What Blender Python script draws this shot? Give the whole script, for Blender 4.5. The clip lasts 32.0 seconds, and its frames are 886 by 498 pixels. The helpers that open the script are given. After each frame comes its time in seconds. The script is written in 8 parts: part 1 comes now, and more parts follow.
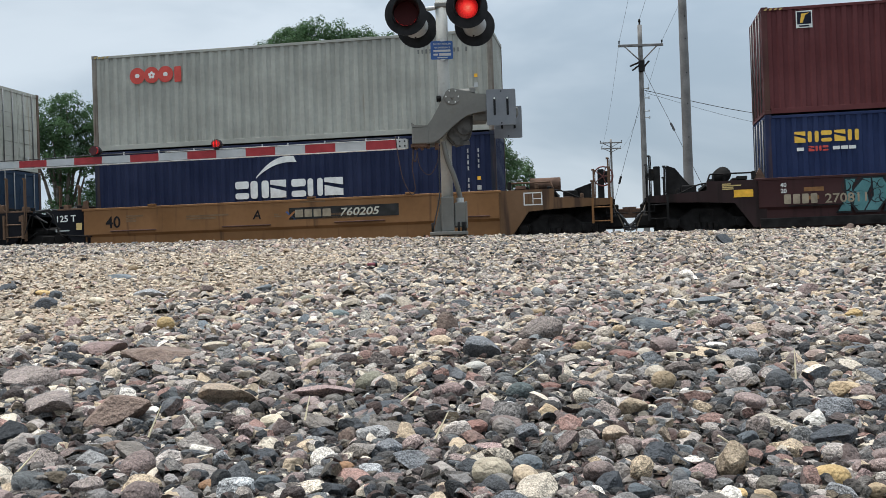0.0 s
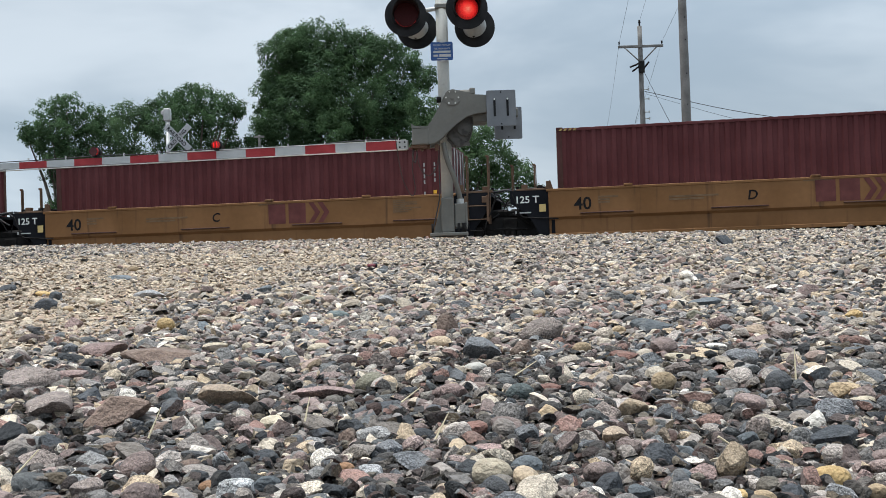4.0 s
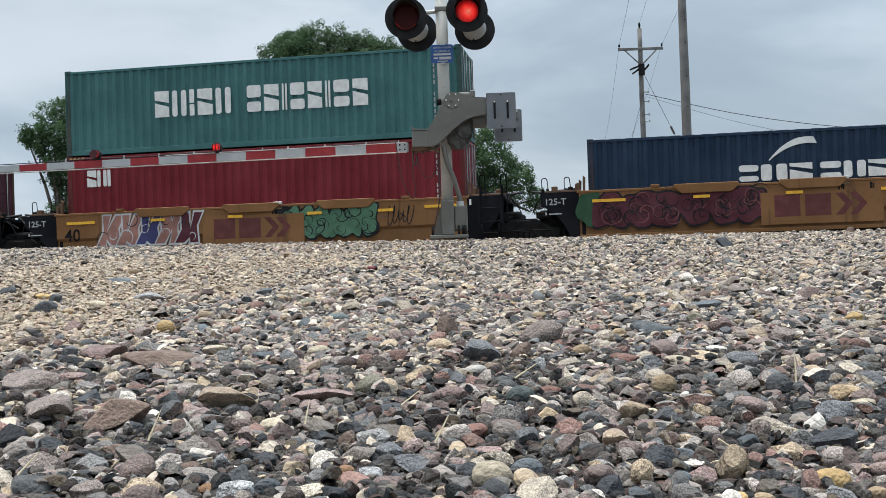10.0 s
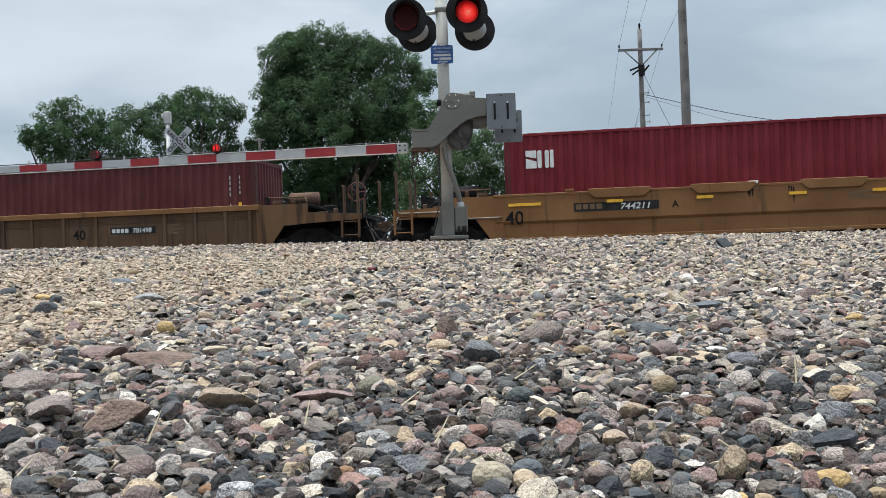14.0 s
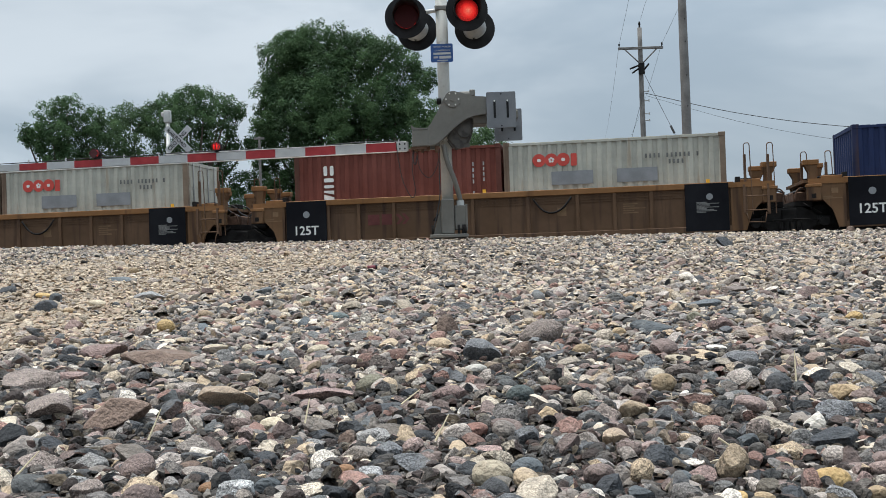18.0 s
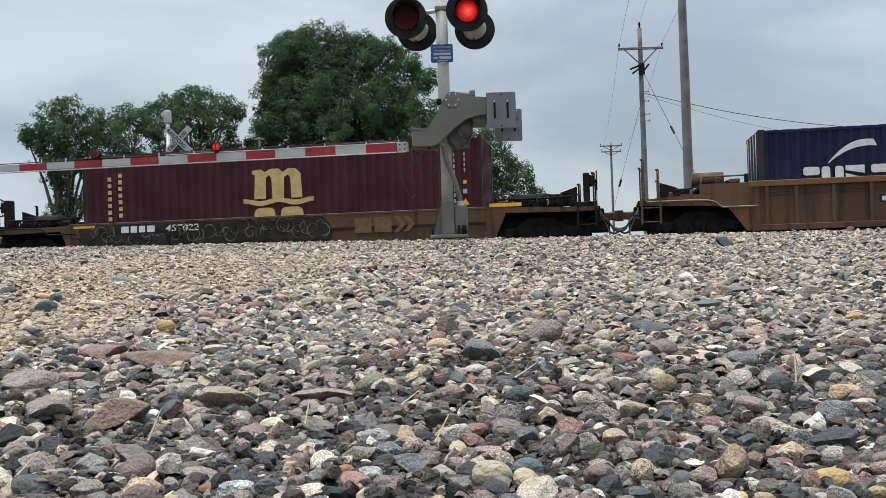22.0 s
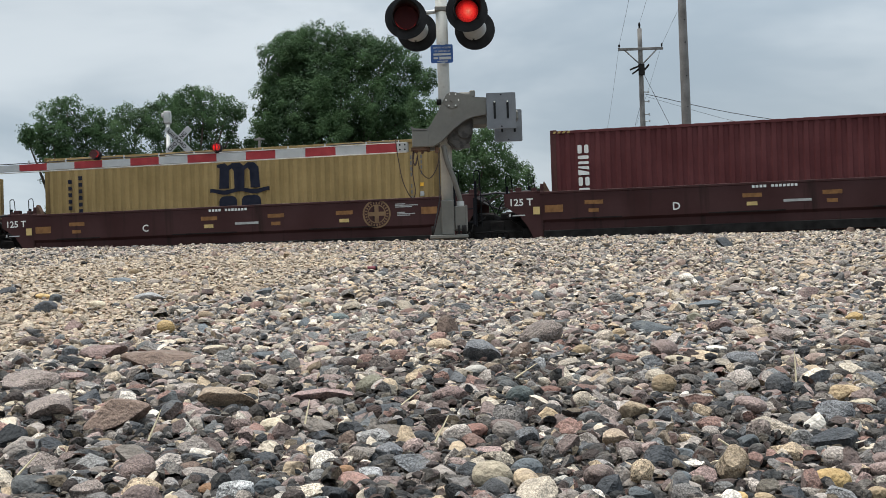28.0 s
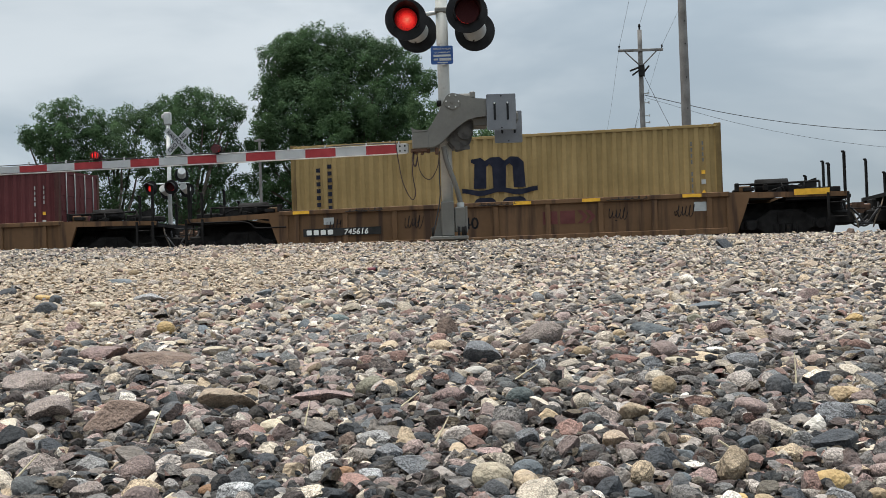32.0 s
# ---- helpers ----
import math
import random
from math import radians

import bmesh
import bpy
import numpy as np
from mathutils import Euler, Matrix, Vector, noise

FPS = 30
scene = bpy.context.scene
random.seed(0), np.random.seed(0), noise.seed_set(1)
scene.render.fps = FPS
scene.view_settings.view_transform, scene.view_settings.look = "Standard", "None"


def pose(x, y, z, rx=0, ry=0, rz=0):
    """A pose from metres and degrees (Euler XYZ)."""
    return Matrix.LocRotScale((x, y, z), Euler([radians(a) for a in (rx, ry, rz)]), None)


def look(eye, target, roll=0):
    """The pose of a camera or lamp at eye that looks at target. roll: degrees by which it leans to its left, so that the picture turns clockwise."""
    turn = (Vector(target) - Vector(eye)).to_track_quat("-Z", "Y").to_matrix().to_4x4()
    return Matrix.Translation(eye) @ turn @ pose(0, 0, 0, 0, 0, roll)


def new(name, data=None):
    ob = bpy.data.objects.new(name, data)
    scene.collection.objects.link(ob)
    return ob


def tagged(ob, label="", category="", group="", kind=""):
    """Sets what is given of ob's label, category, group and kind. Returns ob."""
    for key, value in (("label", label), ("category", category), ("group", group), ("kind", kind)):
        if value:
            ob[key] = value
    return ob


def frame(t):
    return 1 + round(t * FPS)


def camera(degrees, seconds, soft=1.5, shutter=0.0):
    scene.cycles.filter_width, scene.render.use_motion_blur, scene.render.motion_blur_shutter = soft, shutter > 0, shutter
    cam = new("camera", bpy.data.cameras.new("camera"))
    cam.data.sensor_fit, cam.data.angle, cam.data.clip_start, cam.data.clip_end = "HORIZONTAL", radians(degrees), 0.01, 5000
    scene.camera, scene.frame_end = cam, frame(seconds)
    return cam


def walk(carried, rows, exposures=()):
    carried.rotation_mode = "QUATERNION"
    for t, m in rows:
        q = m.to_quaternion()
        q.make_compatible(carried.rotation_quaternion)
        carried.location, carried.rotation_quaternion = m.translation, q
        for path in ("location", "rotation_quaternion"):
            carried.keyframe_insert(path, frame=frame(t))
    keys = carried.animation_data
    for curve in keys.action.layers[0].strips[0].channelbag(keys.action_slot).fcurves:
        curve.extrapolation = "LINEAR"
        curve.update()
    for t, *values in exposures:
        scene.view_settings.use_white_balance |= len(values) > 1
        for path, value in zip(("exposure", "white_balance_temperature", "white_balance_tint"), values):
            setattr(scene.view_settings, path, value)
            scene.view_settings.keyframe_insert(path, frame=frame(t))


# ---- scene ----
# ---------------------------------------------------------------- camera and its stand
EYE = (0.0, 0.0, 0.25)
LENS = 47.25
TILT, ROLL = 0.731, -1.927      # degrees: upward tilt and lean at the start

cam = camera(LENS, 32.0, soft=0.5)
# the stand settles slowly: seconds, and how far the camera has tipped up since the start (degrees)
SETTLE = [(0, 0), (1, .049), (2, .09), (3, .049), (4, .055), (6, .049), (7, .035), (8, .09), (9, .19), (11, .2), (12, .235),
          (13, .2), (14, .235), (15, .15), (17, .15), (20, .15), (21, .19), (23, .155), (24, .19), (28, .195), (30, .195),
          (31, .235), (32, .265)]


def stand(tip):
    """The camera's pose, tipped up by so many degrees."""
    a = radians(TILT + tip)
    e = Vector(EYE)
    return look(e, e + Vector((0, math.cos(a), math.sin(a))), 0) @ pose(0, 0, 0, 0, 0, ROLL)


walk(cam, [(t, stand(d)) for t, d in SETTLE], exposures=[
    (0, 0.0, 6360, 10), (8, -0.04, 6370, 10), (12, -0.03, 6420, 10), (14, -0.02, 6430, 10), (18, -0.08, 6460, 10), (25, -0.06, 6580, 10), (32, -0.07, 6680, 10)])

# ---------------------------------------------------------------- sky and light (overcast noon)
SUN_ELEV, SUN_ROT = radians(77), radians(96)
world = bpy.data.worlds.new("overcast_sky")
scene.world = world
world.use_nodes = True
wt = world.node_tree
wt.nodes.clear()


def wn(kind, **props):
    n = wt.nodes.new(kind)
    for k, v in props.items():
        n.inputs[k].default_value = v
    return n


tc = wn("ShaderNodeTexCoord")
sky = wn("ShaderNodeTexSky")
sky.sky_type, sky.sun_disc, sky.sun_elevation, sky.sun_rotation = "NISHITA", False, SUN_ELEV, SUN_ROT
sky_gain = wn("ShaderNodeVectorMath")
sky_gain.operation = "SCALE"
sky_gain.inputs["Scale"].default_value = 0.1
wt.links.new(sky.outputs[0], sky_gain.inputs[0])
squash = wn("ShaderNodeMapping")
squash.inputs["Scale"].default_value = (1.0, 1.0, 2.6)
squash.inputs["Location"].default_value = (0.32, 0.1, 0.18)
wt.links.new(tc.outputs["Generated"], squash.inputs[0])
cloud = wn("ShaderNodeTexNoise", Scale=2.3, Detail=5.0, Roughness=0.52, Distortion=0.25)
wt.links.new(squash.outputs[0], cloud.inputs["Vector"])
ramp = wn("ShaderNodeValToRGB")
ramp.color_ramp.interpolation = "EASE"
ramp.color_ramp.elements[0].position, ramp.color_ramp.elements[0].color = 0.36, (0.374, 0.458, 0.534, 1)
ramp.color_ramp.elements[1].position, ramp.color_ramp.elements[1].color = 0.66, (0.655, 0.730, 0.790, 1)
wt.links.new(cloud.outputs["Fac"], ramp.inputs[0])
# an overcast dome is about three times as bright overhead as at the horizon
sep = wn("ShaderNodeSeparateXYZ")
wt.links.new(tc.outputs["Generated"], sep.inputs[0])
up = wn("ShaderNodeMath")
up.operation = "MAXIMUM"
up.inputs[1].default_value = 0.0
wt.links.new(sep.outputs["Z"], up.inputs[0])
curve = wn("ShaderNodeMath")
curve.operation = "POWER"
curve.inputs[1].default_value = 2.4
wt.links.new(up.outputs[0], curve.inputs[0])
# the cloud bank is heavier low in the east and high in the west
low = wn("ShaderNodeMath")
low.operation = "MINIMUM"
low.inputs[1].default_value = 0.3
wt.links.new(up.outputs[0], low.inputs[0])
bank = wn("ShaderNodeMath")
bank.operation = "MULTIPLY_ADD"
bank.inputs[1].default_value, bank.inputs[2].default_value = 3.2, -0.54
wt.links.new(low.outputs[0], bank.inputs[0])
side = wn("ShaderNodeMath")
side.operation = "MULTIPLY"
wt.links.new(bank.outputs[0], side.inputs[0])
wt.links.new(sep.outputs["X"], side.inputs[1])
east = wn("ShaderNodeMath")
east.operation = "ADD"
east.inputs[1].default_value = 1.08
wt.links.new(side.outputs[0], east.inputs[0])
thin = wn("ShaderNodeMath")
thin.operation = "MULTIPLY"
dome = wn("ShaderNodeMapRange")
for k, v in zip(("From Min", "From Max", "To Min", "To Max"), (0.0, 1.0, 1.0, 4.0)):
    dome.inputs[k].default_value = v
wt.links.new(curve.outputs[0], dome.inputs["Value"])
lift = wn("ShaderNodeVectorMath")
lift.operation = "SCALE"
wt.links.new(ramp.outputs[0], lift.inputs[0])
wt.links.new(dome.outputs[0], thin.inputs[0])
wt.links.new(east.outputs[0], thin.inputs[1])
wt.links.new(thin.outputs[0], lift.inputs["Scale"])
blend = wn("ShaderNodeMixRGB", Fac=0.9)
wt.links.new(sky_gain.outputs[0], blend.inputs[1])
wt.links.new(lift.outputs[0], blend.inputs[2])
bg = wn("ShaderNodeBackground", Strength=1.0)
wt.links.new(blend.outputs[0], bg.inputs[0])
wout = wn("ShaderNodeOutputWorld")
wt.links.new(bg.outputs[0], wout.inputs[0])

sun = bpy.data.lights.new("sun", "SUN")
sun.energy, sun.angle, sun.color = 4.0, radians(7), (1.0, 0.96, 0.9)
sun_ob = new("sun", sun)
sun_ob.matrix_world = look((-7, 5.3, 30), (0, 6, 0))


# ---------------------------------------------------------------- materials
def mat(name, color, rough=0.7, metal=0.0, vary=0.25, scale=3.0, second=None, dirt=None, dirt_at=0.62, bump=0.15,
        bump_scale=40.0, streak=False, emit=0.0, per_piece=0.0, spec=0.35):
    """A painted or natural surface: base colour with two scales of variation, patches of dirt or rust, and fine relief."""
    m = bpy.data.materials.new(name)
    m.use_nodes = True
    t = m.node_tree
    b = t.nodes["Principled BSDF"]
    b.inputs["Roughness"].default_value, b.inputs["Metallic"].default_value = rough, metal
    b.inputs["Specular IOR Level"].default_value = spec
    co = t.nodes.new("ShaderNodeTexCoord")

    def noise_at(s, detail=4.0, stretch=(1, 1, 1)):
        mp = t.nodes.new("ShaderNodeMapping")
        mp.inputs["Scale"].default_value = stretch
        t.links.new(co.outputs["Object"], mp.inputs[0])
        n = t.nodes.new("ShaderNodeTexNoise")
        n.inputs["Scale"].default_value, n.inputs["Detail"].default_value = s, detail
        t.links.new(mp.outputs[0], n.inputs["Vector"])
        return n.outputs["Fac"]

    def mixed(fac, a, c, kind="MIX"):
        x = t.nodes.new("ShaderNodeMixRGB")
        x.blend_type = kind
        for i, v in enumerate((fac, a, c)):
            if isinstance(v, (int, float)):
                x.inputs[i].default_value = v
            elif isinstance(v, tuple):
                x.inputs[i].default_value = (*v[:3], 1)
            else:
                t.links.new(v, x.inputs[i])
        return x.outputs[0]

    def ranged(v, lo, hi, a=0.0, c=1.0):
        r = t.nodes.new("ShaderNodeMapRange")
        for k, q in zip(("From Min", "From Max", "To Min", "To Max"), (lo, hi, a, c)):
            r.inputs[k].default_value = q
        t.links.new(v, r.inputs["Value"])
        return r.outputs[0]

    dark = tuple(c * (1 - vary) for c in color[:3])
    lite = second or tuple(min(1, c * (1 + vary) + 0.01) for c in color[:3])
    col = mixed(ranged(noise_at(scale), 0.3, 0.7), dark, lite)
    fine = ranged(noise_at(scale * 9, 3.0), 0.25, 0.75, 1 - vary * 0.5, 1 + vary * 0.3)
    gray = t.nodes.new("ShaderNodeCombineXYZ")
    for i in range(3):
        t.links.new(fine, gray.inputs[i])
    col = mixed(1.0, col, gray.outputs[0], "MULTIPLY")
    if dirt:
        st = (2.2, 2.2, 0.16) if streak else (1, 1, 1)
        col = mixed(ranged(noise_at(scale * 2.1, 6.0, st), dirt_at, dirt_at + 0.14, 0, 0.85), col, dirt)
    if per_piece:
        info = t.nodes.new("ShaderNodeObjectInfo")
        k = ranged(info.outputs["Random"], 0, 1, 1 - per_piece, 1 + per_piece)
        g2 = t.nodes.new("ShaderNodeCombineXYZ")
        for i in range(3):
            t.links.new(k, g2.inputs[i])
        col = mixed(1.0, col, g2.outputs[0], "MULTIPLY")
    t.links.new(col, b.inputs["Base Color"])
    t.links.new(ranged(noise_at(scale * 4), 0.2, 0.8, max(0.05, rough - 0.12), min(1, rough + 0.12)), b.inputs["Roughness"])
    if bump:
        bp = t.nodes.new("ShaderNodeBump")
        bp.inputs["Strength"].default_value, bp.inputs["Distance"].default_value = bump, 0.01
        t.links.new(noise_at(bump_scale, 4.0), bp.inputs["Height"])
        t.links.new(bp.outputs[0], b.inputs["Normal"])
    if emit:
        b.inputs["Emission Color"].default_value = (*color[:3], 1)
        b.inputs["Emission Strength"].default_value = emit
    return m


def paint(name, color, dirt=(0.10, 0.055, 0.035), at=0.64, rough=0.6, vary=0.15):
    """Weathered industrial paint with rust streaks that run down."""
    return mat(name, color, rough, 0.0, vary, 0.9, None, dirt, at, 0.08, 30, True, spec=0.16)


STONE_COLOURS = [(0.00, (0.035, 0.037, 0.040)), (0.06, (0.082, 0.084, 0.088)), (0.15, (0.182, 0.168, 0.158)), (0.27, (0.162, 0.122, 0.110)),
                 (0.39, (0.302, 0.263, 0.233)), (0.51, (0.235, 0.176, 0.158)), (0.61, (0.122, 0.125, 0.124)), (0.68, (0.362, 0.280, 0.192)),
                 (0.75, (0.470, 0.402, 0.318)), (0.82, (0.205, 0.177, 0.153)), (0.90, (0.216, 0.130, 0.107)), (0.965, (0.545, 0.490, 0.425))]
PALE_COLOURS = [(0.00, (0.071, 0.069, 0.068)), (0.09, (0.284, 0.243, 0.210)), (0.24, (0.400, 0.328, 0.245)), (0.40, (0.335, 0.286, 0.232)), (0.55, (0.455, 0.386, 0.299)), (0.66, (0.306, 0.228, 0.191)),
                (0.76, (0.183, 0.164, 0.147)), (0.86, (0.390, 0.292, 0.197)), (0.965, (0.490, 0.440, 0.379))]


def stone_mat(name, islands, fixed=None, palette=STONE_COLOURS, speck=None):
    """Field stone: a colour for each stone, crystals that show on some stones and not on others, pale dust and a rough skin."""
    m = bpy.data.materials.new(name)
    m.use_nodes = True
    t = m.node_tree
    b = t.nodes["Principled BSDF"]
    b.inputs["Roughness"].default_value = 0.78
    b.inputs["Specular IOR Level"].default_value = 0.3
    where = t.nodes.new("ShaderNodeNewGeometry")
    info = t.nodes.new("ShaderNodeObjectInfo")
    chance = where.outputs["Random Per Island"] if islands else info.outputs["Random"]

    def maths(op, *vals):
        n = t.nodes.new("ShaderNodeMath")
        n.operation = op
        for i, v in enumerate(vals):
            if isinstance(v, (int, float)):
                n.inputs[i].default_value = v
            else:
                t.links.new(v, n.inputs[i])
        return n.outputs[0]

    def ranged(v, lo, hi, q0, q1):
        r = t.nodes.new("ShaderNodeMapRange")
        for k, q in zip(("From Min", "From Max", "To Min", "To Max"), (lo, hi, q0, q1)):
            r.inputs[k].default_value = q
        t.links.new(v, r.inputs["Value"])
        return r.outputs[0]

    def noise_at(scale, detail=3.0):
        n = t.nodes.new("ShaderNodeTexNoise")
        n.inputs["Scale"].default_value, n.inputs["Detail"].default_value = scale, detail
        t.links.new(where.outputs["Position"], n.inputs["Vector"])
        return n.outputs["Fac"]

    def scaled(c, k):
        x = t.nodes.new("ShaderNodeVectorMath")
        x.operation = "SCALE"
        t.links.new(c, x.inputs[0])
        t.links.new(k, x.inputs["Scale"])
        return x.outputs[0]

    if fixed:
        base = t.nodes.new("ShaderNodeRGB")
        base.outputs[0].default_value = (*fixed, 1)
    else:
        base = t.nodes.new("ShaderNodeValToRGB")
        base.color_ramp.interpolation = "CONSTANT"
        for i, (p, c) in enumerate(palette):
            e = base.color_ramp.elements[i] if i < 2 else base.color_ramp.elements.new(p)
            e.position, e.color = p, (*c, 1)
        t.links.new(chance, base.inputs[0])
    other = maths("FRACT", maths("MULTIPLY", chance, 57.31))
    third = maths("FRACT", maths("MULTIPLY", chance, 131.7))
    col = scaled(base.outputs[0], ranged(other, 0, 1, 0.62, 1.26))
    # crystals of about a millimetre
    cells = t.nodes.new("ShaderNodeTexVoronoi")
    cells.inputs["Scale"].default_value = 880.0
    t.links.new(where.outputs["Position"], cells.inputs["Vector"])
    one = t.nodes.new("ShaderNodeSeparateXYZ")
    t.links.new(cells.outputs["Color"], one.inputs[0])
    grain = maths("SUBTRACT", ranged(one.outputs[0], 0.0, 1.0, 0.25, 1.75), 1.0)
    much = speck if speck is not None else ranged(third, 0.2, 0.75, 0.20, 0.85)
    col = scaled(col, maths("MULTIPLY_ADD", grain, much, 1.0))
    col = scaled(col, ranged(noise_at(75.0), 0.32, 0.68, 0.80, 1.18))
    col = scaled(col, ranged(noise_at(1300.0), 0.35, 0.65, 0.88, 1.12))
    mx = t.nodes.new("ShaderNodeMixRGB")
    mx.inputs[2].default_value = (0.37, 0.335, 0.285, 1)
    t.links.new(ranged(noise_at(38.0, 5.0), 0.56, 0.82, 0.0, 0.28), mx.inputs[0])
    t.links.new(col, mx.inputs[1])
    t.links.new(mx.outputs[0], b.inputs["Base Color"])
    bp = t.nodes.new("ShaderNodeBump")
    bp.inputs["Strength"].default_value, bp.inputs["Distance"].default_value = 1.0, 0.0060
    t.links.new(noise_at(190.0, 6.0), bp.inputs["Height"])
    t.links.new(bp.outputs[0], b.inputs["Normal"])
    return m


M_TAN = paint("tan_car_paint", (0.196, 0.094, 0.035), (0.078, 0.040, 0.021), 0.60)
M_TAN_OLD = paint("faded_tan_car_paint", (0.100, 0.056, 0.030), (0.045, 0.026, 0.018), 0.53)
M_TAN_MID = paint("grimy_tan_car_paint", (0.130, 0.070, 0.033), (0.045, 0.026, 0.018), 0.50)
M_BROWN = paint("oxide_brown_car_paint", (0.041, 0.0135, 0.0128), (0.018, 0.0095, 0.008), 0.58)
M_BROWN_OLD = paint("sooty_brown_car_paint", (0.022, 0.0095, 0.009), (0.012, 0.008, 0.007), 0.5)
M_BLACK = mat("black_car_paint", (0.0055, 0.006, 0.0085), 0.75, 0, 0.2, 0.9, None, (0.014, 0.010, 0.009), 0.6, 0.08, 30, True, spec=0.05)
M_STEEL = mat("dark_grimy_steel", (0.0105, 0.0095, 0.009), 0.85, 0.0, 0.35, 4.0, None, (0.035, 0.024, 0.018), 0.64, spec=0.12)
M_RUST = mat("rusty_steel", (0.10, 0.055, 0.035), 0.85, 0.1, 0.4, 5.0, None, (0.05, 0.03, 0.02), 0.6)
M_STEP = mat("rust_red_step_steel", (0.075, 0.034, 0.024), 0.8, 0.0, 0.3, 5.0)
M_RAIL = mat("rail_steel", (0.16, 0.11, 0.08), 0.5, 0.7, 0.3, 6.0)
M_TIE = mat("creosoted_wood", (0.05, 0.036, 0.026), 0.9, 0, 0.4, 5.0, bump=0.5)
M_POST = paint("worn_tan_steel", (0.110, 0.064, 0.038), (0.07, 0.036, 0.025), 0.52)
M_PIPE = mat("pale_worn_pipe", (0.165, 0.132, 0.098), 0.6, 0.2, 0.3, 5.0)
M_WHITE = mat("white_lettering", (0.66, 0.66, 0.63), 0.6, 0, 0.12, 6.0, None, (0.3, 0.27, 0.23), 0.7, 0)
M_CODE = mat("thin_white_print", (0.34, 0.34, 0.33), 0.6, 0, 0.2, 6.0, bump=0)
M_CODEDARK = mat("thin_dark_print", (0.13, 0.13, 0.125), 0.6, 0, 0.2, 6.0, bump=0)
M_DARKTXT = mat("black_lettering", (0.010, 0.010, 0.011), 0.75, 0, 0.2, 6.0, bump=0, spec=0.06)
M_FAINT = mat("faded_lettering", (0.145, 0.085, 0.04), 0.65, 0, 0.2, 6.0, bump=0)
M_MAROON = mat("maroon_lettering", (0.108, 0.024, 0.020), 0.6, 0, 0.2, 4.0, bump=0)
M_PANEL = mat("black_number_panel", (0.022, 0.021, 0.020), 0.65, 0, 0.25, 4.0, bump=0, spec=0.12)
M_STRIPE = mat("worn_hazard_yellow", (0.34, 0.24, 0.08), 0.6, 0, 0.3, 9.0, bump=0)
M_YELLOW = mat("yellow_reflector", (0.75, 0.40, 0.03), 0.5, 0, 0.15, 8.0, bump=0)
M_ORANGE = mat("dull_orange_reflector", (0.20, 0.09, 0.025), 0.6, 0, 0.25, 8.0, bump=0)
M_GALV = mat("galvanised_steel", (0.42, 0.43, 0.42), 0.5, 0.35, 0.14, 5.0, None, (0.26, 0.24, 0.21), 0.66)
M_MAST = mat("pale_mast_paint", (0.43, 0.43, 0.40), 0.55, 0.1, 0.12, 3.0, None, (0.27, 0.255, 0.22), 0.64)
M_GRAYBOX = mat("grey_machine_paint", (0.135, 0.131, 0.116), 0.55, 0.1, 0.14, 3.0, None, (0.13, 0.12, 0.10), 0.62)
M_MOTOR = mat("greasy_motor_paint", (0.060, 0.056, 0.050), 0.6, 0.1, 0.25, 6.0, None, (0.025, 0.022, 0.02), 0.5)
M_PLATE = mat("counterweight_steel", (0.155, 0.165, 0.178), 0.55, 0.15, 0.12, 4.0)
M_LAMPBLACK = mat("black_lamp_hood", (0.007, 0.007, 0.008), 0.6, 0, 0.3, 8.0, spec=0.2)
M_REDLENS = mat("unlit_red_lens", (0.036, 0.004, 0.005), 0.5, 0, 0.2, 60.0, bump=0.3, bump_scale=180, spec=0.08)
M_REDLIT = mat("lit_red_lens", (0.92, 0.018, 0.016), 0.4, 0, 0.1, 60.0, bump=0.3, bump_scale=180, emit=0.95)


def glowing_lens(name):
    """A lit prismatic lens: brightest near its middle, with a fine grid of cells."""
    m = mat(name, (0.5, 0.012, 0.01), 0.35, 0, 0.1, 60.0, bump=0.3, bump_scale=180)
    t = m.node_tree
    b = t.nodes["Principled BSDF"]
    co = t.nodes.new("ShaderNodeTexCoord")
    mp = t.nodes.new("ShaderNodeMapping")
    mp.inputs["Location"].default_value, mp.inputs["Scale"].default_value = (-0.54, 0, -0.44), (1, 0, 1)
    t.links.new(co.outputs["Generated"], mp.inputs[0])
    far = t.nodes.new("ShaderNodeVectorMath")
    far.operation = "LENGTH"
    t.links.new(mp.outputs[0], far.inputs[0])
    ramp = t.nodes.new("ShaderNodeValToRGB")
    for i, (p, c) in enumerate(((0.0, (1.0, 0.30, 0.19)), (0.12, (1.0, 0.11, 0.07)), (0.25, (0.95, 0.028, 0.022)), (0.36, (0.45, 0.010, 0.010)), (0.50, (0.10, 0.003, 0.003)))):
        e = ramp.color_ramp.elements[i] if i < 2 else ramp.color_ramp.elements.new(p)
        e.position, e.color = p, (*c, 1)
    t.links.new(far.outputs["Value"], ramp.inputs[0])
    cells = t.nodes.new("ShaderNodeTexVoronoi")
    cells.inputs["Scale"].default_value = 60.0
    t.links.new(co.outputs["Object"], cells.inputs["Vector"])
    k = t.nodes.new("ShaderNodeMapRange")
    for q, v in zip(("From Min", "From Max", "To Min", "To Max"), (0.0, 0.7, 1.3, 0.6)):
        k.inputs[q].default_value = v
    t.links.new(cells.outputs["Distance"], k.inputs["Value"])
    t.links.new(ramp.outputs[0], b.inputs["Emission Color"])
    t.links.new(k.outputs[0], b.inputs["Emission Strength"])
    return m


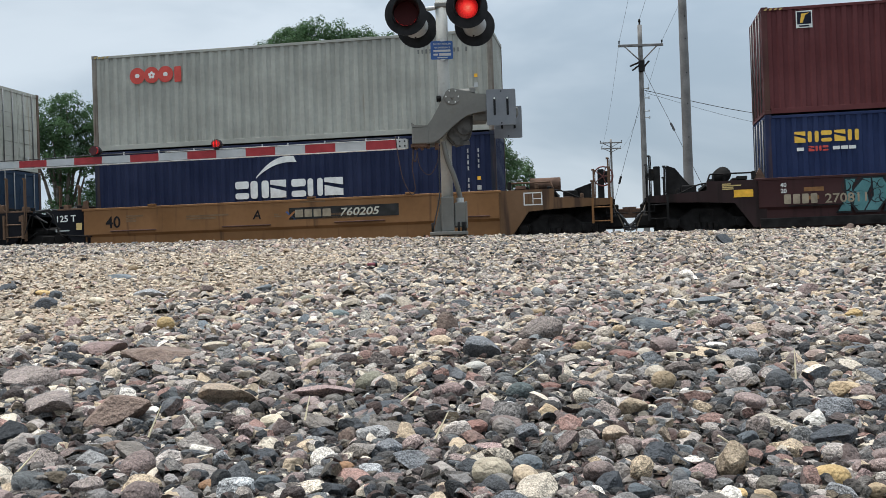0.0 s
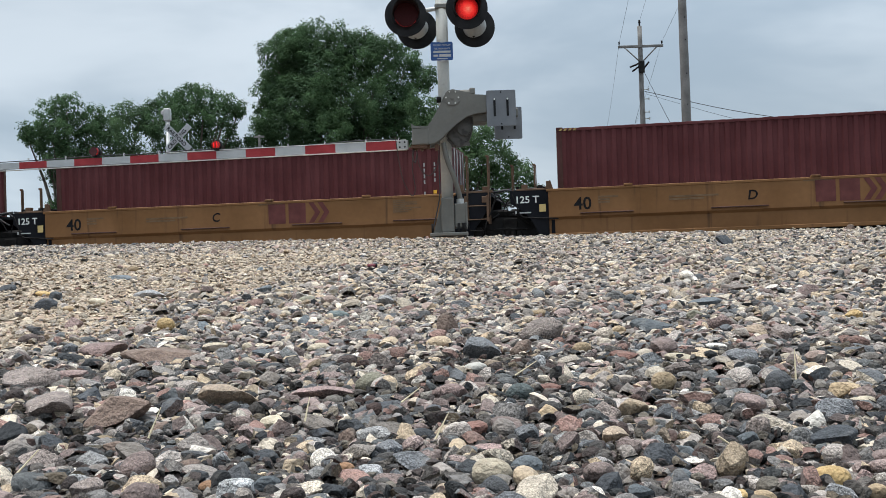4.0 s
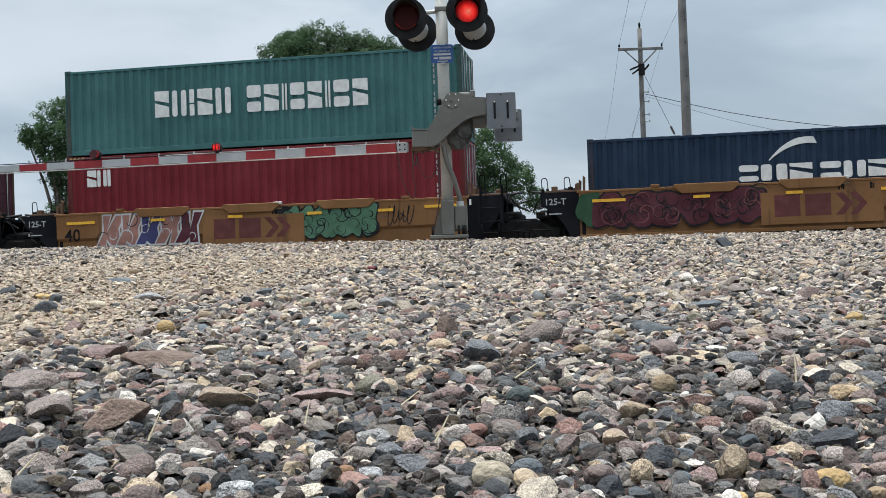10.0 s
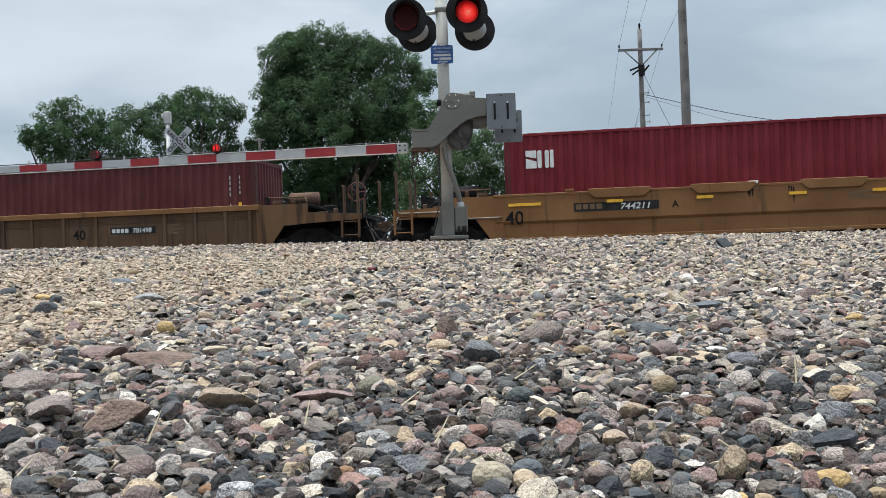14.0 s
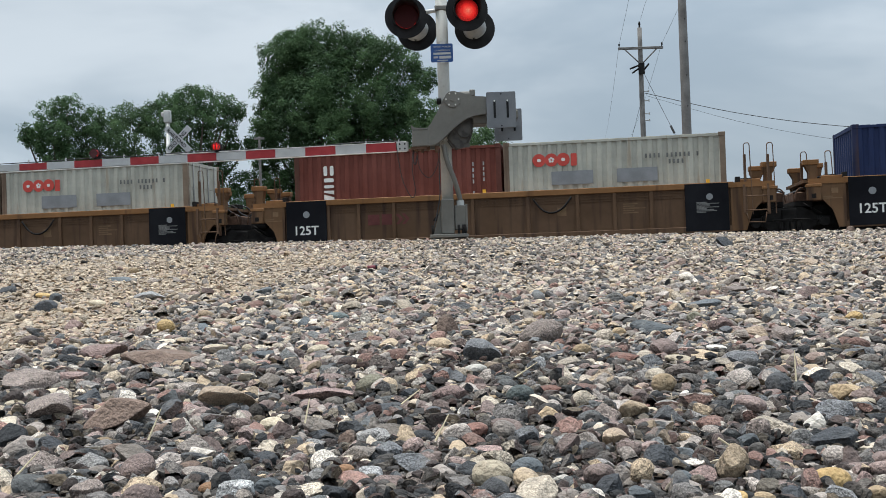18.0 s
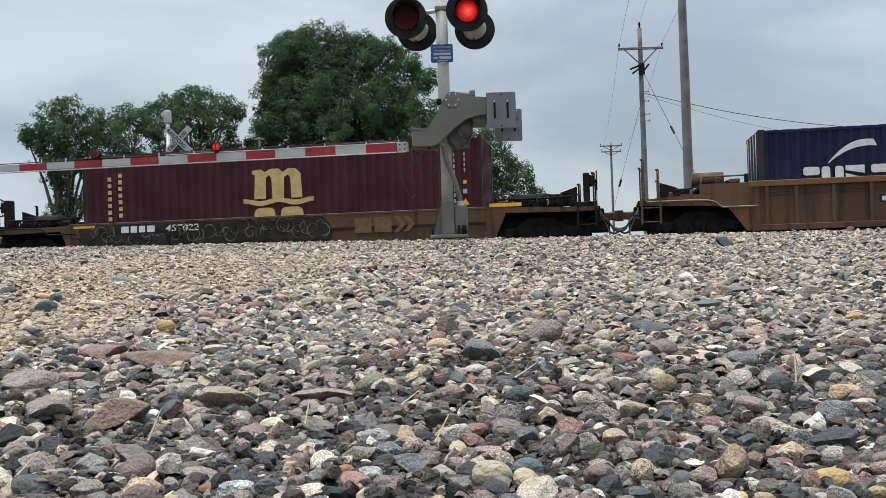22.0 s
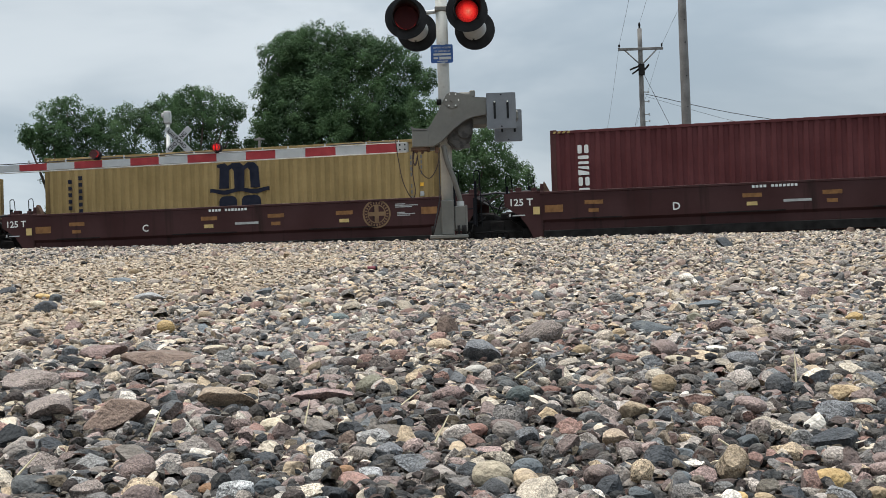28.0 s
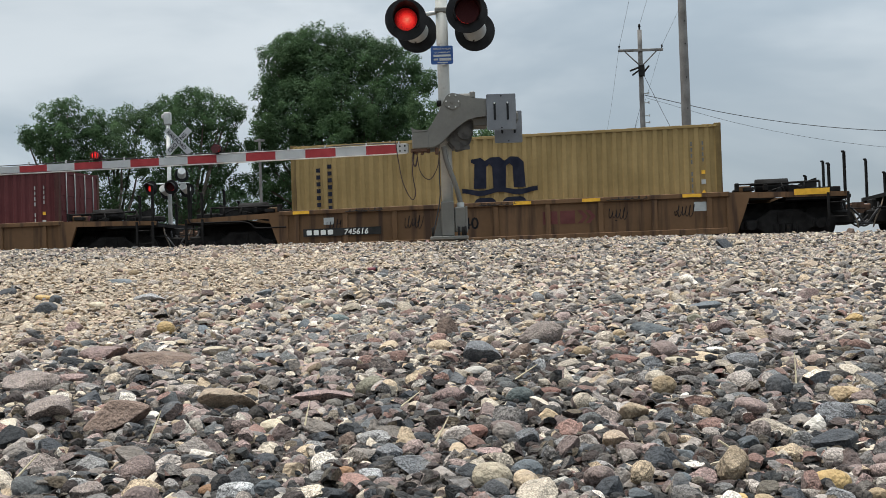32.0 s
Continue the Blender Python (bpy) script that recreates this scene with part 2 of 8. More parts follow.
M_REDGLOW = glowing_lens("glowing_red_lens")
M_ARMLAMP = mat("red_arm_lamp", (0.055, 0.008, 0.009), 0.4, 0, 0.2, 30.0, bump=0)
M_ARMLAMP_LIT = mat("lit_red_arm_lamp", (0.55, 0.014, 0.013), 0.4, 0, 0.2, 30.0, bump=0, emit=0.6)
M_ARMRED = mat("red_reflective_stripe", (0.27, 0.02, 0.024), 0.4, 0, 0.12, 8.0)
M_ARMWHITE = mat("white_reflective_stripe", (0.37, 0.385, 0.39), 0.4, 0, 0.08, 8.0)
M_SIGNBLUE = mat("blue_sign", (0.018, 0.075, 0.25), 0.4, 0, 0.1, 8.0)
M_WOOD = mat("weathered_pole_wood", (0.165, 0.158, 0.150), 0.9, 0, 0.3, 2.0, None, (0.12, 0.10, 0.085), 0.6, 0.6, 25, True)
M_WIRE = mat("black_cable", (0.03, 0.03, 0.032), 0.7)
M_TARP = mat("blue_tarpaulin", (0.009, 0.014, 0.085), 0.6, 0, 0.3, 3.0, bump=0.4, bump_scale=12, spec=0.15)
M_BARK = mat("grey_bark", (0.09, 0.075, 0.06), 0.95, 0, 0.4, 3.0, bump=0.8, bump_scale=14)


def leaf_mat(name, color, vary):
    """Leaves that let some light through, with patches of lighter and darker green."""
    m = mat(name, color, 0.75, 0, vary, 0.45, spec=0.12, bump=0)
    t = m.node_tree
    out, b = t.nodes["Material Output"], t.nodes["Principled BSDF"]
    tr = t.nodes.new("ShaderNodeBsdfTranslucent")
    t.links.new(b.inputs["Base Color"].links[0].from_socket, tr.inputs["Color"])
    mx = t.nodes.new("ShaderNodeMixShader")
    mx.inputs[0].default_value = 0.42
    t.links.new(b.outputs[0], mx.inputs[1])
    t.links.new(tr.outputs[0], mx.inputs[2])
    t.links.new(mx.outputs[0], out.inputs["Surface"])
    return m


M_LEAF = leaf_mat("green_leaves", (0.064, 0.118, 0.050), 0.48)
M_LEAF_PALE = leaf_mat("pale_green_leaves", (0.076, 0.130, 0.058), 0.36)
M_LEAF_DARK = leaf_mat("dark_green_leaves", (0.066, 0.118, 0.058), 0.32)


def gravel_soil(name):
    """Packed small gravel in soil, both darkened to imitate shade between stones, turning to tan sand where the sheet's
    sand attribute says so.
    """
    m = mat(name, (0.034, 0.028, 0.023), 0.95, 0, 0.3, 1.3, (0.052, 0.043, 0.035), (0.04, 0.034, 0.029), 0.60, 0.9, 160)
    t = m.node_tree
    b = t.nodes["Principled BSDF"]
    soil = b.inputs["Base Color"].links[0].from_socket
    co = t.nodes.new("ShaderNodeTexCoord")

    def mixed(fac, c0, c1):
        x = t.nodes.new("ShaderNodeMixRGB")
        for i, v in enumerate((fac, c0, c1)):
            if isinstance(v, tuple):
                x.inputs[i].default_value = (*v, 1)
            else:
                t.links.new(v, x.inputs[i])
        return x.outputs[0]

    def ranged(v, lo, hi, q0=0.0, q1=1.0):
        r = t.nodes.new("ShaderNodeMapRange")
        for k, q in zip(("From Min", "From Max", "To Min", "To Max"), (lo, hi, q0, q1)):
            r.inputs[k].default_value = q
        t.links.new(v, r.inputs["Value"])
        return r.outputs[0]

    cells = t.nodes.new("ShaderNodeTexVoronoi")
    cells.inputs["Scale"].default_value = 55.0
    t.links.new(co.outputs["Object"], cells.inputs["Vector"])
    one = t.nodes.new("ShaderNodeSeparateXYZ")
    t.links.new(cells.outputs["Color"], one.inputs[0])
    tint = t.nodes.new("ShaderNodeValToRGB")
    tint.color_ramp.interpolation = "CONSTANT"
    for i, (p, c) in enumerate(STONE_COLOURS):
        e = tint.color_ramp.elements[i] if i < 2 else tint.color_ramp.elements.new(p)
        e.position, e.color = p, (*c, 1)
    t.links.new(one.outputs[0], tint.inputs[0])
    # cells keep nearly half soil colour, painting the gaps' shade into the sheet
    col = mixed(ranged(cells.outputs["Distance"], 0.38, 0.60, 0.45, 1.0), tint.outputs[0], soil)
    grit = t.nodes.new("ShaderNodeTexNoise")
    grit.inputs["Scale"].default_value, grit.inputs["Detail"].default_value = 26.0, 6.0
    t.links.new(co.outputs["Object"], grit.inputs["Vector"])
    sand = mixed(ranged(grit.outputs["Fac"], 0.36, 0.66), (0.20, 0.145, 0.105), (0.42, 0.31, 0.225))
    at = t.nodes.new("ShaderNodeAttribute")
    at.attribute_name = "sand"
    edge = t.nodes.new("ShaderNodeMath")
    edge.operation = "ADD"
    t.links.new(at.outputs["Fac"], edge.inputs[0])
    t.links.new(ranged(grit.outputs["Fac"], 0.3, 0.7, -0.3, 0.3), edge.inputs[1])
    t.links.new(mixed(ranged(edge.outputs[0], 0.35, 0.75), col, sand), b.inputs["Base Color"])
    bump = b.inputs["Normal"].links[0].from_node
    bump.inputs["Distance"].default_value = 0.012
    t.links.new(ranged(cells.outputs["Distance"], 0.0, 0.6, 1.0, 0.0), bump.inputs["Height"])
    return m


M_SOIL = gravel_soil("gravel_soil")
M_STONES = stone_mat("gravel_mix", True)
M_PALE = stone_mat("pale_gravel_mix", True, palette=PALE_COLOURS)
M_STONE = stone_mat("single_stone", False)
M_GRIT = stone_mat("sandy_grit_mix", True, palette=[(p, tuple(0.45 * q + 0.55 * k for q, k in zip(c, (0.410, 0.328, 0.232)))) for p, c in PALE_COLOURS])
# stone colours cut to a quarter: shade between stones painted into the chips
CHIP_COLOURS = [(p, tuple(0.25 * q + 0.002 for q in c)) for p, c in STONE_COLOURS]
M_CHIPS = stone_mat("gap_shade_chip_mix", True, palette=CHIP_COLOURS)


# ---------------------------------------------------------------- mesh helpers
def box(bm, x0, x1, y0, y1, z0, z1, bevel=0.0):
    r = bmesh.ops.create_cube(bm, size=1.0, matrix=Matrix.Translation(((x0 + x1) / 2, (y0 + y1) / 2, (z0 + z1) / 2))
                              @ Matrix.Diagonal((abs(x1 - x0), abs(y1 - y0), abs(z1 - z0), 1)))
    if bevel:
        es = list({e for v in r["verts"] for e in v.link_edges})
        bmesh.ops.bevel(bm, geom=es, offset=bevel, segments=1, affect="EDGES")
    return r["verts"]


def rod(bm, a, b, r, n=8, r2=None):
    a, b = Vector(a), Vector(b)
    d = b - a
    m = Matrix.Translation((a + b) / 2) @ d.to_track_quat("Z", "Y").to_matrix().to_4x4()
    bmesh.ops.create_cone(bm, cap_ends=True, segments=n, radius1=r, radius2=r if r2 is None else r2, depth=d.length, matrix=m)


def disc_y(bm, x, y0, y1, z, r, n=24):
    rod(bm, (x, y0, z), (x, y1, z), r, n)


def prism(bm, pts, y0, y1):
    """A plate with the outline pts in x and z, from y0 to y1."""
    a = [bm.verts.new((x, y0, z)) for x, z in pts]
    b = [bm.verts.new((x, y1, z)) for x, z in pts]
    bm.faces.new(a)
    bm.faces.new(b[::-1])
    for i in range(len(pts)):
        j = (i + 1) % len(pts)
        bm.faces.new((a[j], a[i], b[i], b[j]))


def part(name, bm, material, parent=None, label="", smooth=False):
    me = bpy.data.meshes.new(name)
    bmesh.ops.recalc_face_normals(bm, faces=bm.faces)
    bm.to_mesh(me)
    bm.free()
    me.materials.append(material)
    if smooth:
        for p in me.polygons:
            p.use_smooth = True
    ob = new(name, me)
    if parent:
        ob.parent = parent
    if label:
        ob["label"] = label
    return ob


def boxes(name, rows, material, parent, label="", bevel=0.0):
    bm = bmesh.new()
    for r in rows:
        box(bm, *r, bevel=bevel)
    return part(name, bm, material, parent, label)


def rods(name, rows, r, material, parent, label="", n=8):
    bm = bmesh.new()
    for a, b in rows:
        rod(bm, a, b, r, n)
    return part(name, bm, material, parent, label, True)


def thing(name, label, category, group=""):
    return tagged(new(name), label, category, group)


FONT_CACHE = {}


def text(name, words, size, x, z, y, material, parent, align="LEFT", squeeze=1.0, turn=0.0, shear=0.0):
    """Lettering on a side that faces -y: its lower left corner at x, z."""
    key = (words, align, shear)
    if key not in FONT_CACHE:
        cu = bpy.data.curves.new(name, "FONT")
        cu.body, cu.align_x, cu.extrude, cu.resolution_u, cu.shear, cu.offset = words, align, 0.002, 3, shear, 0.016
        o = new(name, cu)
        bpy.context.view_layer.update()
        FONT_CACHE[key] = bpy.data.meshes.new_from_object(o.evaluated_get(bpy.context.evaluated_depsgraph_get()))
        weld = bmesh.new()
        weld.from_mesh(FONT_CACHE[key])
        bmesh.ops.remove_doubles(weld, verts=weld.verts, dist=0.0005)
        weld.to_mesh(FONT_CACHE[key])
        weld.free()
        bpy.data.objects.remove(o)
    me = FONT_CACHE[key].copy()
    me.transform(Matrix.Diagonal((size * squeeze, size, 1, 1)))
    me.materials.clear()
    me.materials.append(material)
    ob = new(name, me)
    ob.parent = parent
    ob.matrix_basis = pose(x, y, z, 90, 0, 0) @ pose(0, 0, 0, 0, 0, turn)
    return ob


SINGLES = ("reflector", "data_plate", "small_plate", "load_panel", "edge_strip")


def bars(name, rows, y, material, parent, label="", thick=0.003):
    """Flat painted bars on a side that faces -y: rows of x0, x1, z0, z1. Small print stays together, plates are single."""
    groups = [[r] for r in rows] if name in SINGLES else [rows]
    for g in groups:
        bm = bmesh.new()
        for x0, x1, z0, z1 in g:
            box(bm, x0, x1, y - thick, y, z0, z1)
        ob = part(name, bm, material, parent, label)
        if len(g) > 3:
            ob["kind"] = "stuff"
    return ob


def shape(bm, pts, y, thick=0.003):
    prism(bm, pts, y - thick, y)


def rounded(x0, x1, z0, z1, r, n=4):
    """The outline of a rounded rectangle."""
    pts = []
    for cx, cz, a0 in ((x1 - r, z1 - r, 0), (x0 + r, z1 - r, 90), (x0 + r, z0 + r, 180), (x1 - r, z0 + r, 270)):
        for i in range(n + 1):
            a = radians(a0 + 90 * i / n)
            pts.append((cx + r * math.cos(a), cz + r * math.sin(a)))
    return pts


def blocks(name, spans, z0, z1, y, material, parent, r=0.08, label=""):
    """A word mark as a row of plain rounded blocks."""
    bm = bmesh.new()
    for x0, x1 in spans:
        shape(bm, rounded(x0, x1, z0, z1, min(r, (x1 - x0) * 0.45, (z1 - z0) * 0.45)), y)
    return part(name, bm, material, parent, label)


# ---------------------------------------------------------------- the ground
TURN = radians(9.6865)                     # the track's turn against the picture plane
ALONG = Vector((math.cos(TURN), -math.sin(TURN), 0))
ACROSS = Vector((math.sin(TURN), math.cos(TURN), 0))
SIDE = 28.37                               # distance of the containers' near sides
TOP_OF_RAIL = 0.62
MIDDLE = SIDE + 1.219


def smooth01(v):
    v = max(0.0, min(1.0, v))
    return v * v * (3 - 2 * v)


def ground_z(x, y):
    """The gravel rises gently to a crest by the signal, then falls to the trackside."""
    rise = max(0.0, min(y, 13.2)) / 12.9
    z = rise * (0.560 - 0.0112 * max(-9, min(9, x)))
    z += 0.012 * noise.noise((x * 0.7, y * 0.5, 0)) * min(1, max(0, y)) + 0.006 * noise.noise((x * 2.3, y * 2.1, 3))
    f = smooth01((y - 13.4) / 3.5)
    return z * (1 - f) + 0.28 * f


def build_ground():
    xs = sorted(set([-2500, -1200, -600, -300, -150, -80, -50, -35, -25, -18, -14, -11] + [round(-9 + 0.25 * i, 2) for i in range(73)]
                    + [11, 14, 18, 25, 35, 50, 80, 150, 300, 600, 1200, 2500]))
    ys = sorted(set([-2500, -600, -150, -50, -20, -8, -4, -2, -1] + [round(0.2 * i, 2) for i in range(90)]
                    + [19, 21, 25, 32, 45, 70, 110, 200, 400, 900, 2500]))
    verts = [(x, y, ground_z(x, y)) for y in ys for x in xs]
    w = len(xs)
    faces = [(j * w + i, j * w + i + 1, (j + 1) * w + i + 1, (j + 1) * w + i) for j in range(len(ys) - 1) for i in range(w - 1)]
    me = bpy.data.meshes.new("ground")
    me.from_pydata(verts, [], faces)
    me.materials.append(M_SOIL)
    for p in me.polygons:
        p.use_smooth = True
    return tagged(new("ground", me), "sandy tan gravel ground rising to the track", "ground", kind="structure")


ground = build_ground()


# ---------------------------------------------------------------- the track
def track_pose(s, z=TOP_OF_RAIL, across=MIDDLE):
    """A pose on the track: x along it, y away from the camera, z up; s metres along."""
    p = ALONG * s + ACROSS * across
    return Matrix.Translation((p.x, p.y, z)) @ pose(0, 0, 0, 0, 0, -math.degrees(TURN))


def build_track():
    bed = bmesh.new()
    prof = [(-3.4, -0.36), (-1.7, -0.19), (1.7, -0.19), (3.4, -0.36)]
    a = [bed.verts.new((-470, y, z)) for y, z in prof]
    b = [bed.verts.new((470, y, z)) for y, z in prof]
    for i in range(3):
        bed.faces.new((a[i], a[i + 1], b[i + 1], b[i]))
    ob = tagged(part("ballast", bed, M_SOIL), "grey crushed stone ballast under the track", "ballast", kind="structure")
    ob.matrix_world = track_pose(0)
    for y in (-0.7525, 0.7525):
        bm = bmesh.new()
        box(bm, -470, 470, y - 0.036, y + 0.036, -0.045, 0.0, 0.008)
        box(bm, -470, 470, y - 0.009, y + 0.009, -0.15, -0.044)
        box(bm, -470, 470, y - 0.07, y + 0.07, -0.172, -0.149)
        r = tagged(part("rail", bm, M_RAIL), "worn steel rail on wooden ties", "rail", "rails", "structure")
        r.matrix_world = track_pose(0)
    verts, faces = [], []
    for i in range(1700):
        x = -468 + 0.55 * i
        k = len(verts)
        for dx in (-0.11, 0.11):
            for dy in (-1.3, 1.3):
                for z in (-0.34, -0.175):
                    verts.append((x + dx, dy, z))
        faces += [(k, k + 1, k + 3, k + 2), (k + 4, k + 6, k + 7, k + 5), (k + 1, k + 5, k + 7, k + 3), (k, k + 2, k + 6, k + 4), (k, k + 4, k + 5, k + 1), (k + 2, k + 3, k + 7, k + 6)]
    me = bpy.data.meshes.new("ties")
    me.from_pydata(verts, [], faces)
    me.materials.append(M_TIE)
    t = tagged(new("ties", me), "dark creosoted wooden railway ties", "ties", kind="stuff")
    t.matrix_world = track_pose(0)


build_track()

# ---------------------------------------------------------------- the train's run
# metres run at each full second
RUN = list(enumerate([-0.16, 11.2, 22.46, 33.34, 44.52, 55.67, 66.77, 78.09, 89.24, 100.33, 111.36, 122.46, 133.78, 144.74, 155.71, 166.78, 177.82, 188.88, 199.9, 210.94, 221.86, 232.83, 243.81, 254.71, 265.64, 276.57, 287.25, 297.89, 308.28, 318.83, 329.52, 340.13, 350.78]))
SHUTTERS = []       # each slat added to blank a steadily glowing lamp: object, its closed pose, the side that it belongs to
TRAIN = []          # everything that rolls with the train: thing, its place along the train, height over the rail
WHEELS = []         # each wheelset: object, its place in its truck


# ---------------------------------------------------------------- shipping containers
HIGH, LOW, LONG, SHORT = 2.896, 2.591, 12.192, 6.058
PAINTS = {
    "grey": paint("light_grey_container_paint", (0.318, 0.318, 0.280), (0.19, 0.13, 0.08), 0.66),
    "white": paint("dirty_white_container_paint", (0.385, 0.378, 0.325), (0.22, 0.15, 0.09), 0.60),
    "navy": paint("navy_container_paint", (0.0088, 0.0148, 0.046), (0.03, 0.03, 0.04), 0.68),
    "steelblue": paint("faded_blue_container_paint", (0.0132, 0.0304, 0.0592), (0.045, 0.04, 0.04), 0.66),
    "blue": paint("blue_container_paint", (0.0128, 0.024, 0.0752), (0.035, 0.036, 0.06), 0.66),
    "oxide": paint("red_oxide_container_paint", (0.09328, 0.02288, 0.02376), (0.055, 0.023, 0.02), 0.66),
    "maroon": paint("maroon_container_paint", (0.0528, 0.01276, 0.01892), (0.03, 0.013, 0.014), 0.66),
    "rust": paint("rust_red_container_paint", (0.1452, 0.04224, 0.02992), (0.08, 0.032, 0.024), 0.64),
    "orange": paint("faded_orange_container_paint", (0.122, 0.037, 0.024), (0.085, 0.033, 0.02), 0.62),
    "red": paint("bright_red_container_paint", (0.1602, 0.0153, 0.0216), (0.085, 0.018, 0.018), 0.68),
    "yellow": paint("mustard_container_paint", (0.285, 0.198, 0.082), (0.15, 0.095, 0.045), 0.68),
    "teal": paint("teal_container_paint", (0.050, 0.138, 0.136), (0.07, 0.06, 0.045), 0.66),
}
WORN = {k: paint("worn_" + k + "_edge_paint", c, (0.075, 0.042, 0.028), 0.47, vary=0.3) for k, c in dict(
    grey=(0.22, 0.20, 0.17), white=(0.20, 0.15, 0.11), navy=(0.016, 0.02, 0.034), steelblue=(0.02, 0.032, 0.055), blue=(0.016, 0.022, 0.06), oxide=(0.075, 0.025, 0.024), maroon=(0.042, 0.013, 0.017),
    rust=(0.11, 0.038, 0.028), orange=(0.12, 0.042, 0.022), red=(0.13, 0.017, 0.021), yellow=(0.19, 0.13, 0.05), teal=(0.032, 0.085, 0.08)).items()}
M_LOGORED = mat("red_logo_paint", (0.48, 0.055, 0.04), 0.55, 0, 0.12, 5.0, bump=0)
M_LOGOYEL = mat("yellow_logo_paint", (0.72, 0.43, 0.05), 0.55, 0, 0.12, 5.0, bump=0)
M_LOGOTAN = mat("straw_logo_paint", (0.52, 0.38, 0.15), 0.55, 0, 0.15, 5.0, bump=0)
M_LOGONAVY = mat("navy_logo_paint", (0.010, 0.012, 0.024), 0.65, 0, 0.15, 5.0, bump=0, spec=0.1)
M_CHROME = mat("worn_zinc_bar", (0.17, 0.17, 0.165), 0.55, 0.3, 0.2, 6.0)
FACE = -1.2225      # just proud of a container's near side


def corrugated(x0, x1, z0, z1, y, depth, period, along="x"):
    """A pressed sheet with upright ridges; y is its outer face, depth the way in."""
    bm = bmesh.new()
    n = max(2, round((x1 - x0) / period))
    p = (x1 - x0) / n
    pts = []
    for i in range(n):
        a = x0 + i * p
        pts += [(a, 0), (a + p * 0.36, 0), (a + p * 0.5, 1), (a + p * 0.86, 1)]
    pts.append((x1, 0))
    lo, hi = [], []
    for a, d in pts:
        b = y + depth * d
        c = (a, b) if along == "x" else (b, a)
        lo.append(bm.verts.new((c[0], c[1], z0)))
        hi.append(bm.verts.new((c[0], c[1], z1)))
    for i in range(len(pts) - 1):
        bm.faces.new((lo[i], lo[i + 1], hi[i + 1], hi[i]))
    return bm


